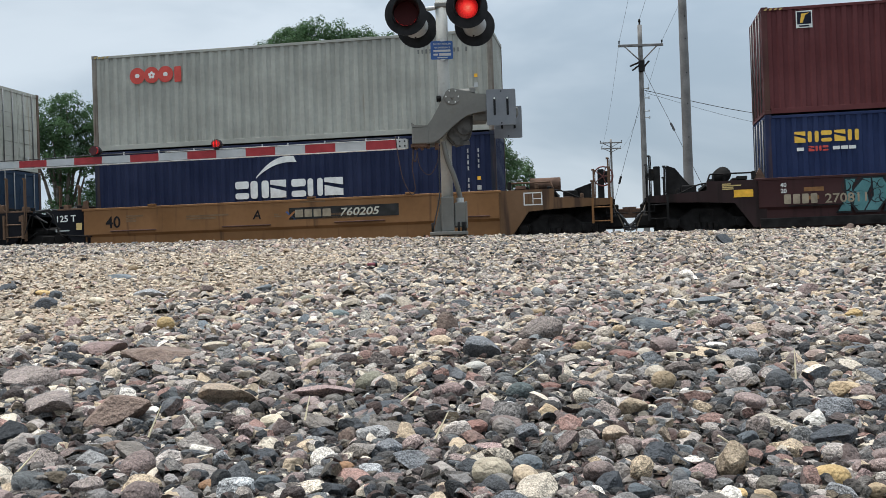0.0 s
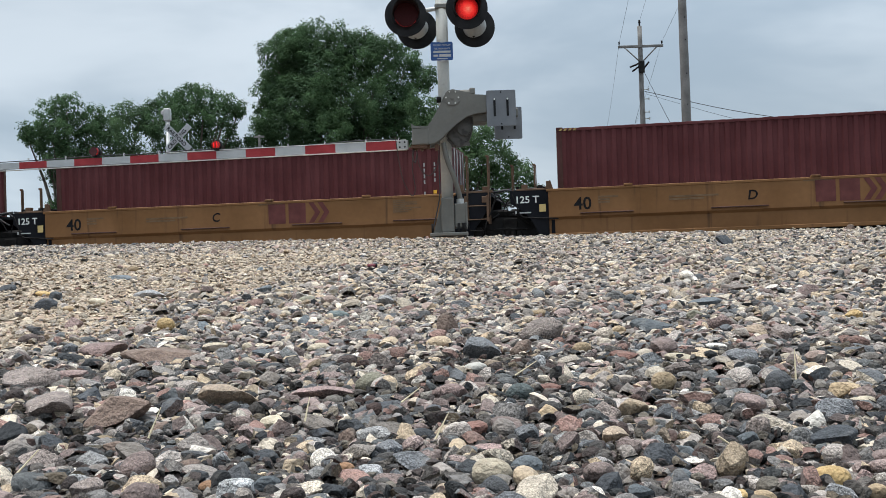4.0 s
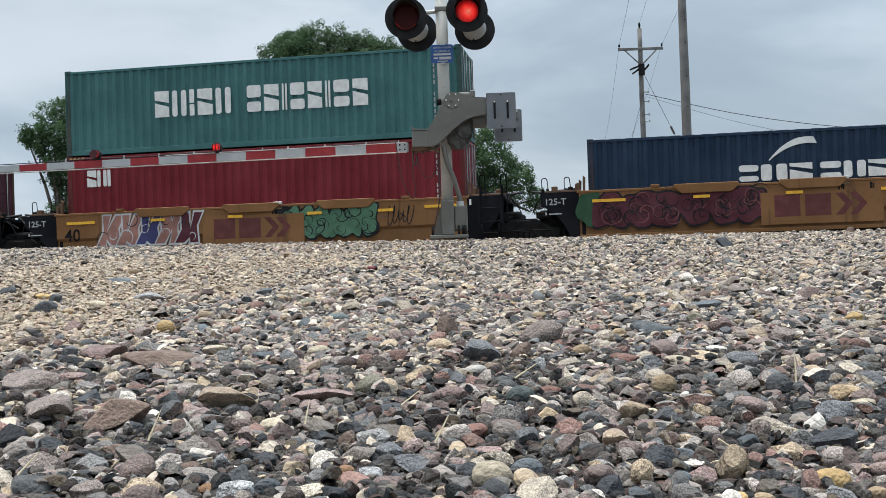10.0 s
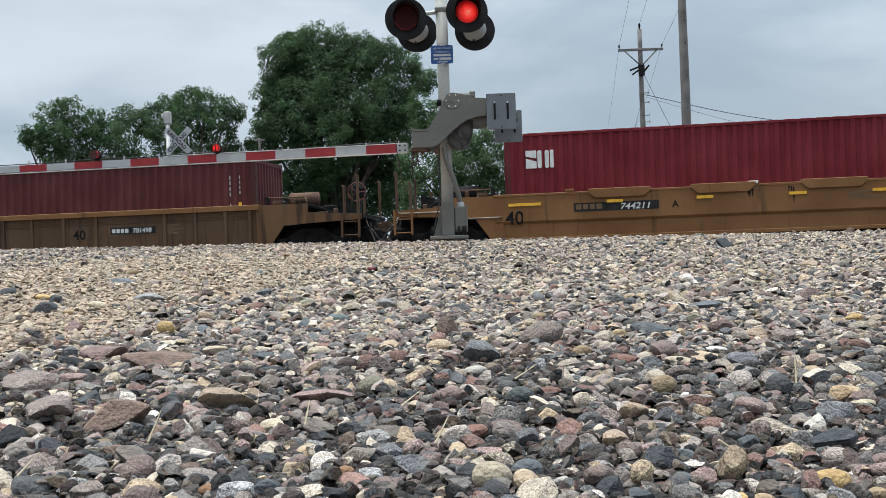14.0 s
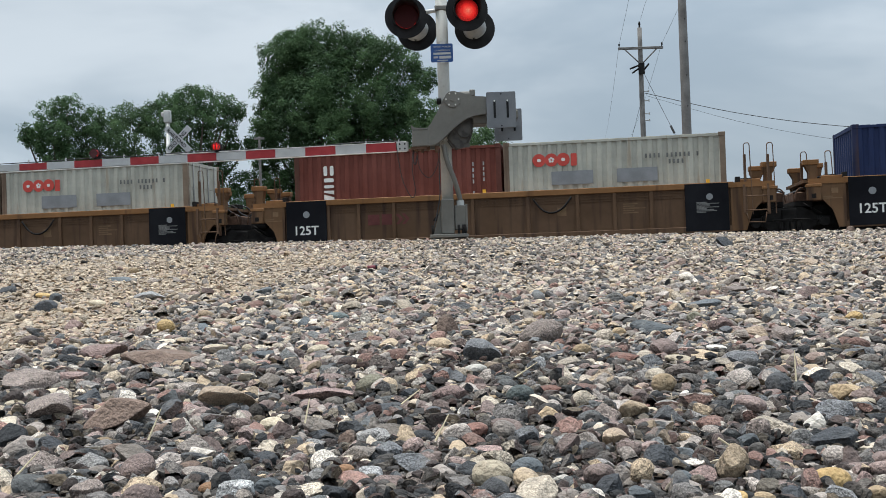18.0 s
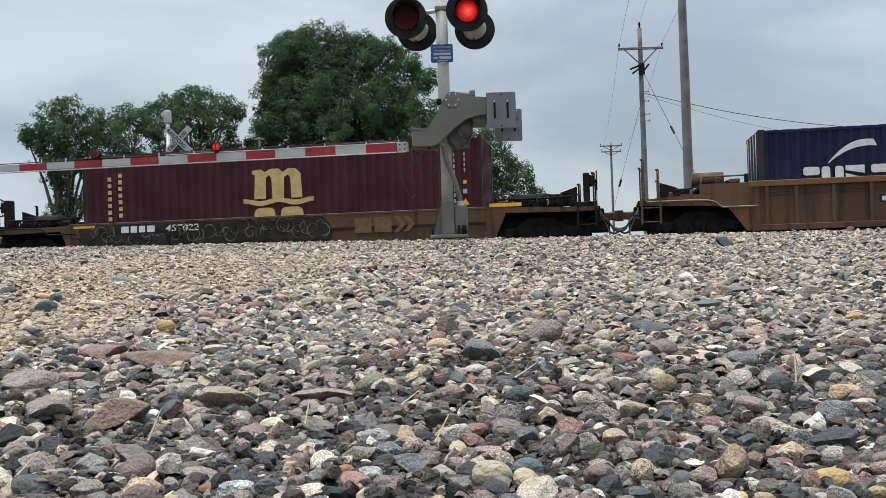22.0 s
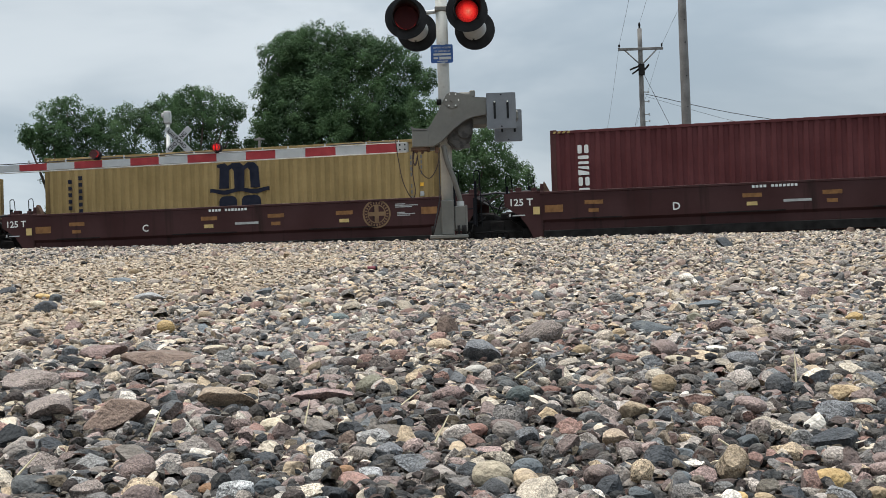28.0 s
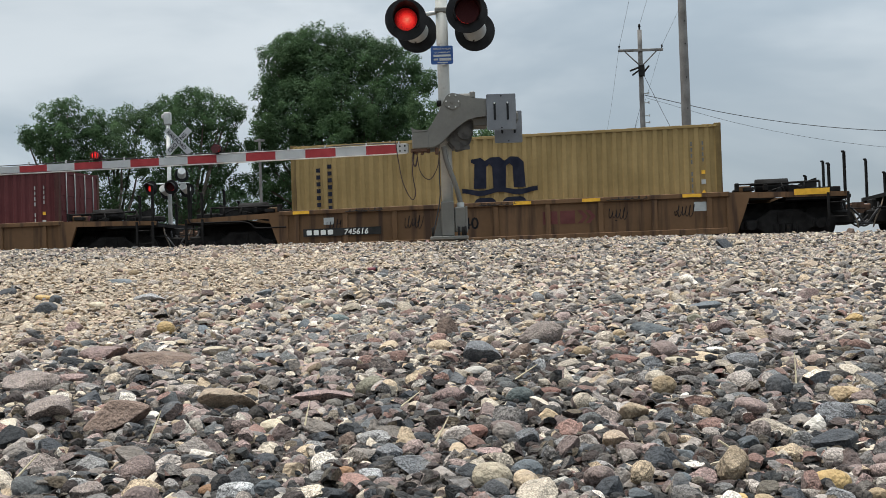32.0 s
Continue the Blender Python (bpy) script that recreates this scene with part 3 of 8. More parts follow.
def container(u, z, colour, label, length=LONG, height=HIGH, doors="R", logo=None, codes="R", open_top=False):
    """A container whose left end lies at u along the train and whose floor is z over the rail."""
    m, worn = PAINTS[colour], WORN[colour]
    c = thing("shipping_container", label, "container", "containers on the train")
    h, w = length / 2, 1.219
    part("side_panel", corrugated(-h + 0.15, h - 0.15, 0.15, height - 0.1, -w + 0.012, 0.036, 0.278), m, c)
    part("side_panel", corrugated(-h + 0.15, h - 0.15, 0.15, height - 0.1, w - 0.012, -0.036, 0.278), m, c)
    for sx in (-1, 1):
        for sy in (-1, 1):
            boxes("corner_post", [(sx * h, sx * (h - 0.152), sy * w, sy * (w - 0.12), 0.118, height - 0.118)], worn, c, bevel=0.006)
            for z0 in (0, height - 0.118):
                boxes("corner_casting", [(sx * (h + 0.003), sx * (h - 0.178), sy * (w + 0.003), sy * (w - 0.162), z0, z0 + 0.118)], worn, c, bevel=0.008)
    for sy in (-1, 1):
        boxes("top_rail", [(-h + 0.178, h - 0.178, sy * w, sy * (w - 0.06), height - 0.105, height - 0.03)], m, c, bevel=0.004)
        boxes("bottom_rail", [(-h + 0.178, h - 0.178, sy * w, sy * (w - 0.05), 0.012, 0.155)], m, c, bevel=0.004)
    boxes("floor", [(-h + 0.16, h - 0.16, -w + 0.06, w - 0.06, 0.03, 0.14)], M_STEEL, c)
    if not open_top:
        bm = bmesh.new()
        n = round(length / 0.42)
        for i in range(n):
            x = -h + 0.16 + (length - 0.32) * (i + 0.5) / n
            box(bm, x - 0.12, x + 0.12, -w + 0.1, w - 0.1, height - 0.045, height - 0.012)
        box(bm, -h + 0.1, h - 0.1, -w + 0.05, w - 0.05, height - 0.06, height - 0.03)
        part("roof", bm, m, c)
    else:
        bm = bmesh.new()
        n = 60
        rows = []
        for i in range(n + 1):
            x = -h + 0.25 + (length - 0.5) * i / n
            sag = 0.025 * math.sin(i * 1.9) + 0.012 * math.sin(i * 0.7)
            rows.append([bm.verts.new((x, y, z1)) for y, z1 in ((-w - 0.02, height - 0.26 + sag * 0.5), (-w - 0.015, height - 0.06 + sag * 0.3), (-w * 0.6, height + 0.015 + sag), (0, height + 0.04 + sag),
                                                               (w * 0.6, height + 0.015 + sag), (w + 0.015, height - 0.06), (w + 0.02, height - 0.24))])
        for a, b in zip(rows, rows[1:]):
            for i in range(6):
                bm.faces.new((a[i], a[i + 1], b[i + 1], b[i]))
        part("tarpaulin", bm, M_TARP, c, "wrinkled blue tarpaulin cover")
        bars("rope_hem", [(-h + 0.3 + i * 0.2, -h + 0.37 + i * 0.2, height - 0.275, height - 0.235) for i in range(int((length - 0.6) / 0.2))], -w - 0.03, M_CODE, c)
    for end in ("L", "R"):
        sx = 1 if end == "R" else -1
        for z0, z1 in ((0.01, 0.16), (height - 0.12, height - 0.02)):
            boxes("end_sill", [(sx * h, sx * (h - 0.08), -w + 0.163, w - 0.163, z0, z1)], m, c)
        if end == doors:
            for y0, y1 in ((-w + 0.125, -0.008), (0.008, w - 0.125)):
                bm = bmesh.new()
                box(bm, sx * (h - 0.055), sx * (h - 0.02), y0, y1, 0.165, height - 0.125)
                for k in range(4):
                    zc = 0.35 + (height - 0.75) * (k + 0.5) / 4
                    box(bm, sx * (h - 0.03), sx * (h - 0.008), y0 + 0.06, y1 - 0.06, zc - 0.16, zc + 0.16, 0.005)
                d = part("door", bm, m, c)
                for f in (0.27, 0.73):
                    y = y0 + (y1 - y0) * f
                    rods("locking_bar", [((sx * (h + 0.012), y, 0.1), (sx * (h + 0.012), y, height - 0.07))], 0.019, M_CHROME, d)
        else:
            part("end_panel", corrugated(-w + 0.12, w - 0.12, 0.16, height - 0.12, sx * (h - 0.012), -sx * 0.045, 0.25, "y"), m, c)
    # the owner's code and small plates, too small to read
    x = h - 0.8 if codes == "R" else -h + 0.55
    ink = M_CODE if colour not in ("grey", "white", "yellow") else M_CODEDARK
    if colour in ("white", "grey"):
        bars("code_print", [(x - 1.35 + 0.115 * k, x - 1.30 + 0.115 * k, height - 0.62, height - 0.5) for k in range(13) if k not in (4, 11)], FACE, ink, c)
        bars("code_print", [(x - 0.72 + 0.115 * k, x - 0.67 + 0.115 * k, height - 0.80, height - 0.68) for k in range(4)], FACE, ink, c)
    else:
        bars("code_print", [(x - 0.02, x + 0.02, height - 0.60 - 0.165 * k, height - 0.49 - 0.165 * k) for k in range(12) if k not in (4, 11)], FACE, ink, c)
        bars("code_print", [(x + 0.28, x + 0.32, height - 0.59 - 0.15 * k, height - 0.49 - 0.15 * k) for k in range(4)], FACE, ink, c)
    bars("data_plate", [(x + 0.25, x + 0.35, height - 1.38, height - 1.28)], FACE, M_YELLOW, c, "small yellow height plate")
    bars("data_plate", [(x + 0.24, x + 0.36, height - 1.66, height - 1.53)], FACE, M_GALV, c)
    if colour not in ("white", "grey"):
        bm = bmesh.new()
        shape(bm, [(x + 0.19, height - 1.98), (x + 0.41, height - 1.98), (x + 0.30, height - 1.80)], FACE)
        part("warning_triangle", bm, M_YELLOW, c, "yellow warning triangle")
    if height == HIGH and colour not in ("navy", "blue"):
        for sx in (-1, 1):
            bm = bmesh.new()
            for k in range(4):
                x0 = sx * (h - 0.33) + (k - 2) * 0.13
                shape(bm, [(x0, height - 0.098), (x0 + 0.07, height - 0.098), (x0 + 0.11, height - 0.04), (x0 + 0.04, height - 0.04)], -1.2225)
            part("hazard_stripe", bm, M_STRIPE, c)
    if logo:
        logo(c, h, height)
    TRAIN.append((c, u + h, z))
    return c


def swoosh(bm, x, z, s):
    """A rising white arc that swells to its upper end."""
    top, bot = [], []
    for i in range(13):
        f = i / 12
        a = x + s * 1.35 * f
        zz = z + s * (0.66 * (1 - (1 - f) ** 2.2))
        top.append((a, zz + s * 0.03 + s * 0.05 * math.sin(f * math.pi)))
        bot.append((a + s * 0.10 * f, zz - s * (0.01 + 0.17 * f)))
    shape(bm, top + bot[::-1], FACE)


def split_spans(x, widths, gap):
    out = []
    for w in widths:
        if w > 0:
            out.append((x, x + w))
        x += abs(w) + gap
    return out


def slit_block(bm, a, b, z0, z1, kind, y=FACE):
    """A plain rounded block, split by one slit: level, upright or slanting by its kind."""
    g = min(0.06, (b - a) * 0.14, (z1 - z0) * 0.14)
    zm, xm = z0 + (z1 - z0) * 0.46, (a + b) / 2
    r = min(b - a, z1 - z0) * 0.16
    if b - a < 0.14 or kind == 3:
        shape(bm, rounded(a, b, z0, z1, r), y)
    elif kind == 0:
        shape(bm, rounded(a, b, z0, zm - g, r), y)
        shape(bm, rounded(a, b, zm + g, z1, r), y)
    elif kind == 1:
        shape(bm, rounded(a, xm - g, z0, z1, r), y)
        shape(bm, rounded(xm + g, b, z0, z1, r), y)
    else:
        shape(bm, [(a, z0), (b, z0), (b, zm - g), (a, zm + g * 1.2)], y)
        shape(bm, [(a, zm + g * 2.6), (b, zm + g), (b, z1), (a, z1)], y)


def logo_arc(x=-1.6, z=0.62, k=1.0, paint_of=None, tall=0.52):
    def draw(c, h, height):
        m = paint_of or M_WHITE
        spans = split_spans(x, [0.42 * k, 0.56 * k, 0.48 * k, -0.06 * k, 0.44 * k, 0.46 * k, 0.56 * k], 0.05 * k)
        bm = bmesh.new()
        for i, (a, b) in enumerate(spans):
            slit_block(bm, a, b, z, z + tall * k, (0, 1, 2)[i % 3])
        part("logo", bm, m, c, "row of plain white blocks")
        bm = bmesh.new()
        swoosh(bm, x + 0.65 * k, z + (tall + 0.08) * k, min(k, 1.0) * 0.86)
        part("logo_arc", bm, m, c, "white rising arc")
    return draw


def logo_boxed(x=-2.15, z=0.95):
    """A white rounded panel with red and navy blocks."""
    def draw(c, h, height):
        bm = bmesh.new()
        shape(bm, rounded(x, x + 4.7, z - 0.08, z + 0.78, 0.1), FACE)
        part("logo_panel", bm, M_WHITE, c, "white rounded panel")
        for k, m in ((0, M_LOGORED), (1, M_LOGONAVY)):
            bm = bmesh.new()
            for i, (a, b) in enumerate(split_spans(x + 0.12 + 2.3 * k, [0.58, 0.84, 0.68], 0.06)):
                slit_block(bm, a, b, z - 0.06, z + 0.62, (0, 1, 2)[i], FACE - 0.004)
            part("logo", bm, m, c)
    return draw


def logo_red(x=-4.85, z=1.95, k=1.0):
    """A red mark: discs and a block, one disc with a pale flower."""
    def draw(c, h, height):
        bm = bmesh.new()
        for i, cx in enumerate((0.22, 0.68, 1.12)):
            shape(bm, [(x + cx * k + 0.245 * k * math.cos(0.3 * j), z + 0.25 * k + 0.245 * k * math.sin(0.3 * j)) for j in range(21)], FACE - 0.001 * i)
        shape(bm, rounded(x + 1.40 * k, x + 1.62 * k, z, z + 0.46 * k, 0.03), FACE)
        part("logo", bm, M_LOGORED, c, "red discs and block")
        bm = bmesh.new()
        for i in range(5):
            a = radians(90 + 72 * i)
            cx, cz = x + 0.68 * k + 0.07 * k * math.cos(a), z + 0.25 * k + 0.07 * k * math.sin(a)
            shape(bm, [(cx + 0.045 * k * math.cos(0.785 * j), cz + 0.045 * k * math.sin(0.785 * j)) for j in range(8)], FACE - 0.006)
        for cx in (0.22, 1.12):
            shape(bm, rounded(x + (cx - 0.07) * k, x + (cx + 0.07) * k, z + 0.19 * k, z + 0.31 * k, 0.05 * k), FACE - 0.006)
        part("logo_flower", bm, M_WHITE, c, "pale flower spots")
    return draw


def logo_bars(x, z_top, n, step=0.30, w=0.30, m=None):
    """A word mark that runs down the side, as plain blocks."""
    def draw(c, h, height):
        bm = bmesh.new()
        for i in range(n):
            zc = z_top - step * i
            slit_block(bm, x, x + w, zc - step * 0.80, zc, (1, 0, 2)[i % 3])
        part("logo", bm, m or M_WHITE, c, "upright row of plain blocks")
    return draw


def logo_wave(x, z, k=1.0, m=None, words=None):
    """A broad rounded block on a wave, with two blocks below."""
    def draw(c, h, height):
        mm = m or M_LOGONAVY
        bm = bmesh.new()
        # two joined arches on three broad posts
        top = [(0.0, 1.16), (0.30, 1.20), (0.42, 1.10), (0.60, 1.20), (0.88, 1.20), (1.02, 1.08), (1.20, 1.20), (1.44, 1.18), (1.60, 1.02)]
        legs = [(1.64, 0.26), (1.28, 0.26), (1.26, 0.90), (1.18, 1.00), (1.06, 0.92), (1.04, 0.26), (0.66, 0.26), (0.64, 0.90), (0.56, 1.00), (0.46, 0.92), (0.44, 0.26), (0.06, 0.26), (0.10, 1.02), (0.0, 1.06)]
        shape(bm, [(x + a * k, z + b * k) for a, b in top + legs], FACE)
        up, dn = [], []
        for i in range(25):
            f = i / 24
            wave = 0.04 * k * math.cos(f * 2 * math.pi * 2)
            up.append((x - 0.3 * k + 2.3 * k * f, z + 0.24 * k + wave))
            dn.append((x - 0.3 * k + 2.3 * k * f, z + 0.09 * k + wave * 1.3))
        shape(bm, up + dn[::-1], FACE - 0.002)
        for a, b in ((0.05, 0.74), (0.92, 1.66)):
            shape(bm, rounded(x + a * k, x + b * k, z - 0.62 * k, z - 0.02 * k, 0.2 * k), FACE)
        part("logo", bm, mm, c, "broad split block on a wave")
        if words is not None:
            for j, n in ((0, 7), (1, 7)):
                xx = words + 0.34 * j
                bm = bmesh.new()
                for q in range(n):
                    shape(bm, [(xx + 0.02, 2.08 - 0.2 * q + 0.1 * j), (xx + 0.14, 2.08 - 0.2 * q + 0.1 * j), (xx + 0.14, 2.2 - 0.2 * q + 0.1 * j), (xx + 0.02, 2.2 - 0.2 * q + 0.1 * j)], FACE)
                part("logo_column", bm, mm, c, "column of small plain blocks")
    return draw


def logo_word(spans, z0, z1, m, label):
    def draw(c, h, height):
        bm = bmesh.new()
        for i, (a, b) in enumerate(spans):
            slit_block(bm, a, b, z0, z1, (2, 1, 0)[i % 3])
        part("logo", bm, m, c, label)
    return draw


def logo_badge(x, z, then=None):
    def draw(c, h, height):
        bars("logo_badge", [(x, x + 0.42, z, z + 0.46)], FACE, M_WHITE, c, "small white and blue badge")
        bm = bmesh.new()
        shape(bm, [(x + 0.03, z + 0.1), (x + 0.39, z + 0.1), (x + 0.39, z + 0.43), (x + 0.03, z + 0.43)], FACE - 0.004)
        shape(bm, [(x + 0.08, z + 0.03), (x + 0.34, z + 0.03), (x + 0.34, z + 0.07), (x + 0.08, z + 0.07)], FACE - 0.004)
        part("badge_field", bm, M_LOGONAVY, c)
        bm = bmesh.new()
        shape(bm, [(x + 0.1, z + 0.14), (x + 0.17, z + 0.14), (x + 0.24, z + 0.34), (x + 0.34, z + 0.40), (x + 0.14, z + 0.38)], FACE - 0.008)
        part("badge_mark", bm, M_LOGOYEL, c)
        if then:
            then(c, h, height)
    return draw


# ---------------------------------------------------------------- well cars
TOPS = {"smooth": 1.58, "boxed": 1.56, "ribbed": 1.60, "brown": 1.58, "low": 1.22, "panelled": 1.39}
BODY = {"smooth": M_TAN, "boxed": M_TAN, "ribbed": M_TAN_OLD, "brown": M_BROWN, "low": M_TAN_OLD, "panelled": M_TAN_MID}
OUT = 1.46          # half the width over the sides
WELL = 0.40         # height of the well floor over the rail


def wheel_mesh():
    """Two wheels on an axle, turning about y."""
    bm = bmesh.new()
    for s in (-1, 1):
        a, b = sorted((s * 0.69, s * 0.82))
        disc_y(bm, 0, a, b, 0, 0.457, 32)
        f = s * 0.685
        disc_y(bm, 0, f - 0.015, f + 0.015, 0, 0.482, 32)
        disc_y(bm, 0, s * 0.82 - 0.012, s * 0.82 + 0.012, 0, 0.36, 24)
        disc_y(bm, 0, s * 0.70, s * 0.98, 0, 0.10, 16)
        for k in range(6):
            a = radians(60 * k)
            rod(bm, (0.2 * math.cos(a), s * 0.81, 0.2 * math.sin(a)), (0.2 * math.cos(a), s * 0.845, 0.2 * math.sin(a)), 0.028, 6)
    disc_y(bm, 0, -0.98, 0.98, 0, 0.085, 14)
    me = bpy.data.meshes.new("wheelset")
    bm.to_mesh(me)
    bm.free()
    me.materials.append(M_STEEL)
    return me


M_WHEELRED = mat("dull_red_wheel_paint", (0.12, 0.035, 0.03), 0.7, 0, 0.3, 5.0, bump=0)
WHEEL_MESH = wheel_mesh()


def truck(car, x):
    """A two-axle truck under a car at x."""
    bm = bmesh.new()
    box(bm, -0.2, 0.2, -1.12, 1.12, 0.46, 0.82, 0.02)
    t = part("truck", bm, M_STEEL, car, "grimy cast steel two-axle truck")
    t.location = (x, 0, 0)
    for s in (-1, 1):
        bm = bmesh.new()
        outer = [(-1.15, 0.36), (-1.15, 0.56), (-0.72, 0.62), (-0.36, 0.86), (0.36, 0.86), (0.72, 0.62), (1.15, 0.56), (1.15, 0.36), (0.68, 0.36), (0.42, 0.18), (-0.42, 0.18), (-0.68, 0.36)]
        prism(bm, outer, s * 0.93, s * 1.09)
        part("side_frame", bm, M_STEEL, t)
        for xx in (-0.89, 0.89):
            bm = bmesh.new()
            box(bm, xx - 0.17, xx + 0.17, s * 1.0, s * 1.16, 0.36, 0.60, 0.02)
            disc_y(bm, xx, s * 1.15, s * 1.24, 0.46, 0.13, 16)
            part("axle_box", bm, M_STEEL, t)
        bm = bmesh.new()
        for k in (-0.24, -0.08, 0.08, 0.24):
            rod(bm, (k, s * 1.1, 0.24), (k, s * 1.1, 0.47), 0.07, 8)
        part("spring_nest", bm, M_STEEL, t)
    for xx in (-0.89, 0.89):
        w = new("wheelset", WHEEL_MESH)
        w.parent = t
        w.location = (xx, 0, 0.457)
        WHEELS.append((w, xx))
    return t


def grab_post(car, x, z0, z1, m, y=-1.42, loop=False):
    """An upright hand hold; loop: with a thin bent rod over its top."""
    bm = bmesh.new()
    if loop:
        box(bm, x - 0.035, x + 0.035, y - 0.03, y + 0.03, z0, z1 - 0.3, 0.008)
        pts = [(x - 0.02, z1 - 0.8), (x - 0.02, z1 - 0.04), (x + 0.02, z1), (x + 0.10, z1), (x + 0.13, z1 - 0.05), (x + 0.17, z0)]
        for a, b in zip(pts, pts[1:]):
            rod(bm, (a[0], y - 0.035, a[1]), (b[0], y - 0.035, b[1]), 0.013, 6)
    else:
        box(bm, x - 0.030, x + 0.015, y - 0.03, y + 0.03, z0, z1, 0.006)
        box(bm, x + 0.022, x + 0.045, y - 0.02, y + 0.02, z0, z1 - 0.03, 0.004)
        box(bm, x - 0.06, x + 0.02, y - 0.035, y + 0.035, z1 - 0.05, z1, 0.006)
    part("grab_post", bm, m, car)


def ladder(car, x0, x1, z0, z1, m, y=-1.52):
    bm = bmesh.new()
    for x in (x0, x1):
        box(bm, x - 0.03, x + 0.03, y - 0.03, y + 0.03, z0, z1)
    k = max(2, round((z1 - z0) / 0.38))
    for i in range(k):
        rod(bm, (x0, y, z0 + 0.06 + i * 0.38), (x1, y, z0 + 0.06 + i * 0.38), 0.016, 6)
    part("ladder", bm, m, car)


def hose(car, pts, r=0.022, m=None, name="brake_hose"):
    """A bent pipe or hose through the given points."""
    p = [Vector(q) for q in pts]
    p = [p[0] * 2 - p[1]] + p + [p[-1] * 2 - p[-2]]
    way = []
    for i in range(1, len(p) - 2):
        for k in range(5):
            f = k / 5
            way.append(0.5 * (2 * p[i] + (p[i + 1] - p[i - 1]) * f + (2 * p[i - 1] - 5 * p[i] + 4 * p[i + 1] - p[i + 2]) * f * f + (3 * p[i] - p[i - 1] - 3 * p[i + 1] + p[i + 2]) * f ** 3))
    way.append(p[-2])
    bm = bmesh.new()
    rings = []
    for i, c in enumerate(way):
        d = (way[min(i + 1, len(way) - 1)] - way[max(i - 1, 0)]).normalized()
        u = d.cross(Vector((0.31, 0.9, 0.3))).normalized()
        w = d.cross(u)
        rings.append([bm.verts.new(c + r * (math.cos(a * math.pi / 3) * u + math.sin(a * math.pi / 3) * w)) for a in range(6)])
    for q0, q1 in zip(rings, rings[1:]):
        for k in range(6):
            bm.faces.new((q0[k], q0[(k + 1) % 6], q1[(k + 1) % 6], q1[k]))
    bm.faces.new(rings[0])
    bm.faces.new(rings[-1])
    return part(name, bm, m or M_WIRE, car, smooth=True)


def load_mark(car, style):
    """The load class painted on a car's end plate."""
    y = -OUT + 0.0165
    if style == "boxed":
        text("load_mark", "125-T", 0.25, -7.32, 1.2, y, M_CODE, car)
    else:
        text("load_mark", "125 T", 0.27, -7.3, 1.22, y, M_WHITE, car, squeeze=1.05)
        bars("small_plate", [(-6.62, -6.44, 0.96, 1.17)], y, M_LOGOTAN, car)
    bars("small_print", [(-7.3, -7.25, 0.92, 1.0), (-7.2, -6.85, 0.93, 0.965)], y, M_GALV, car)


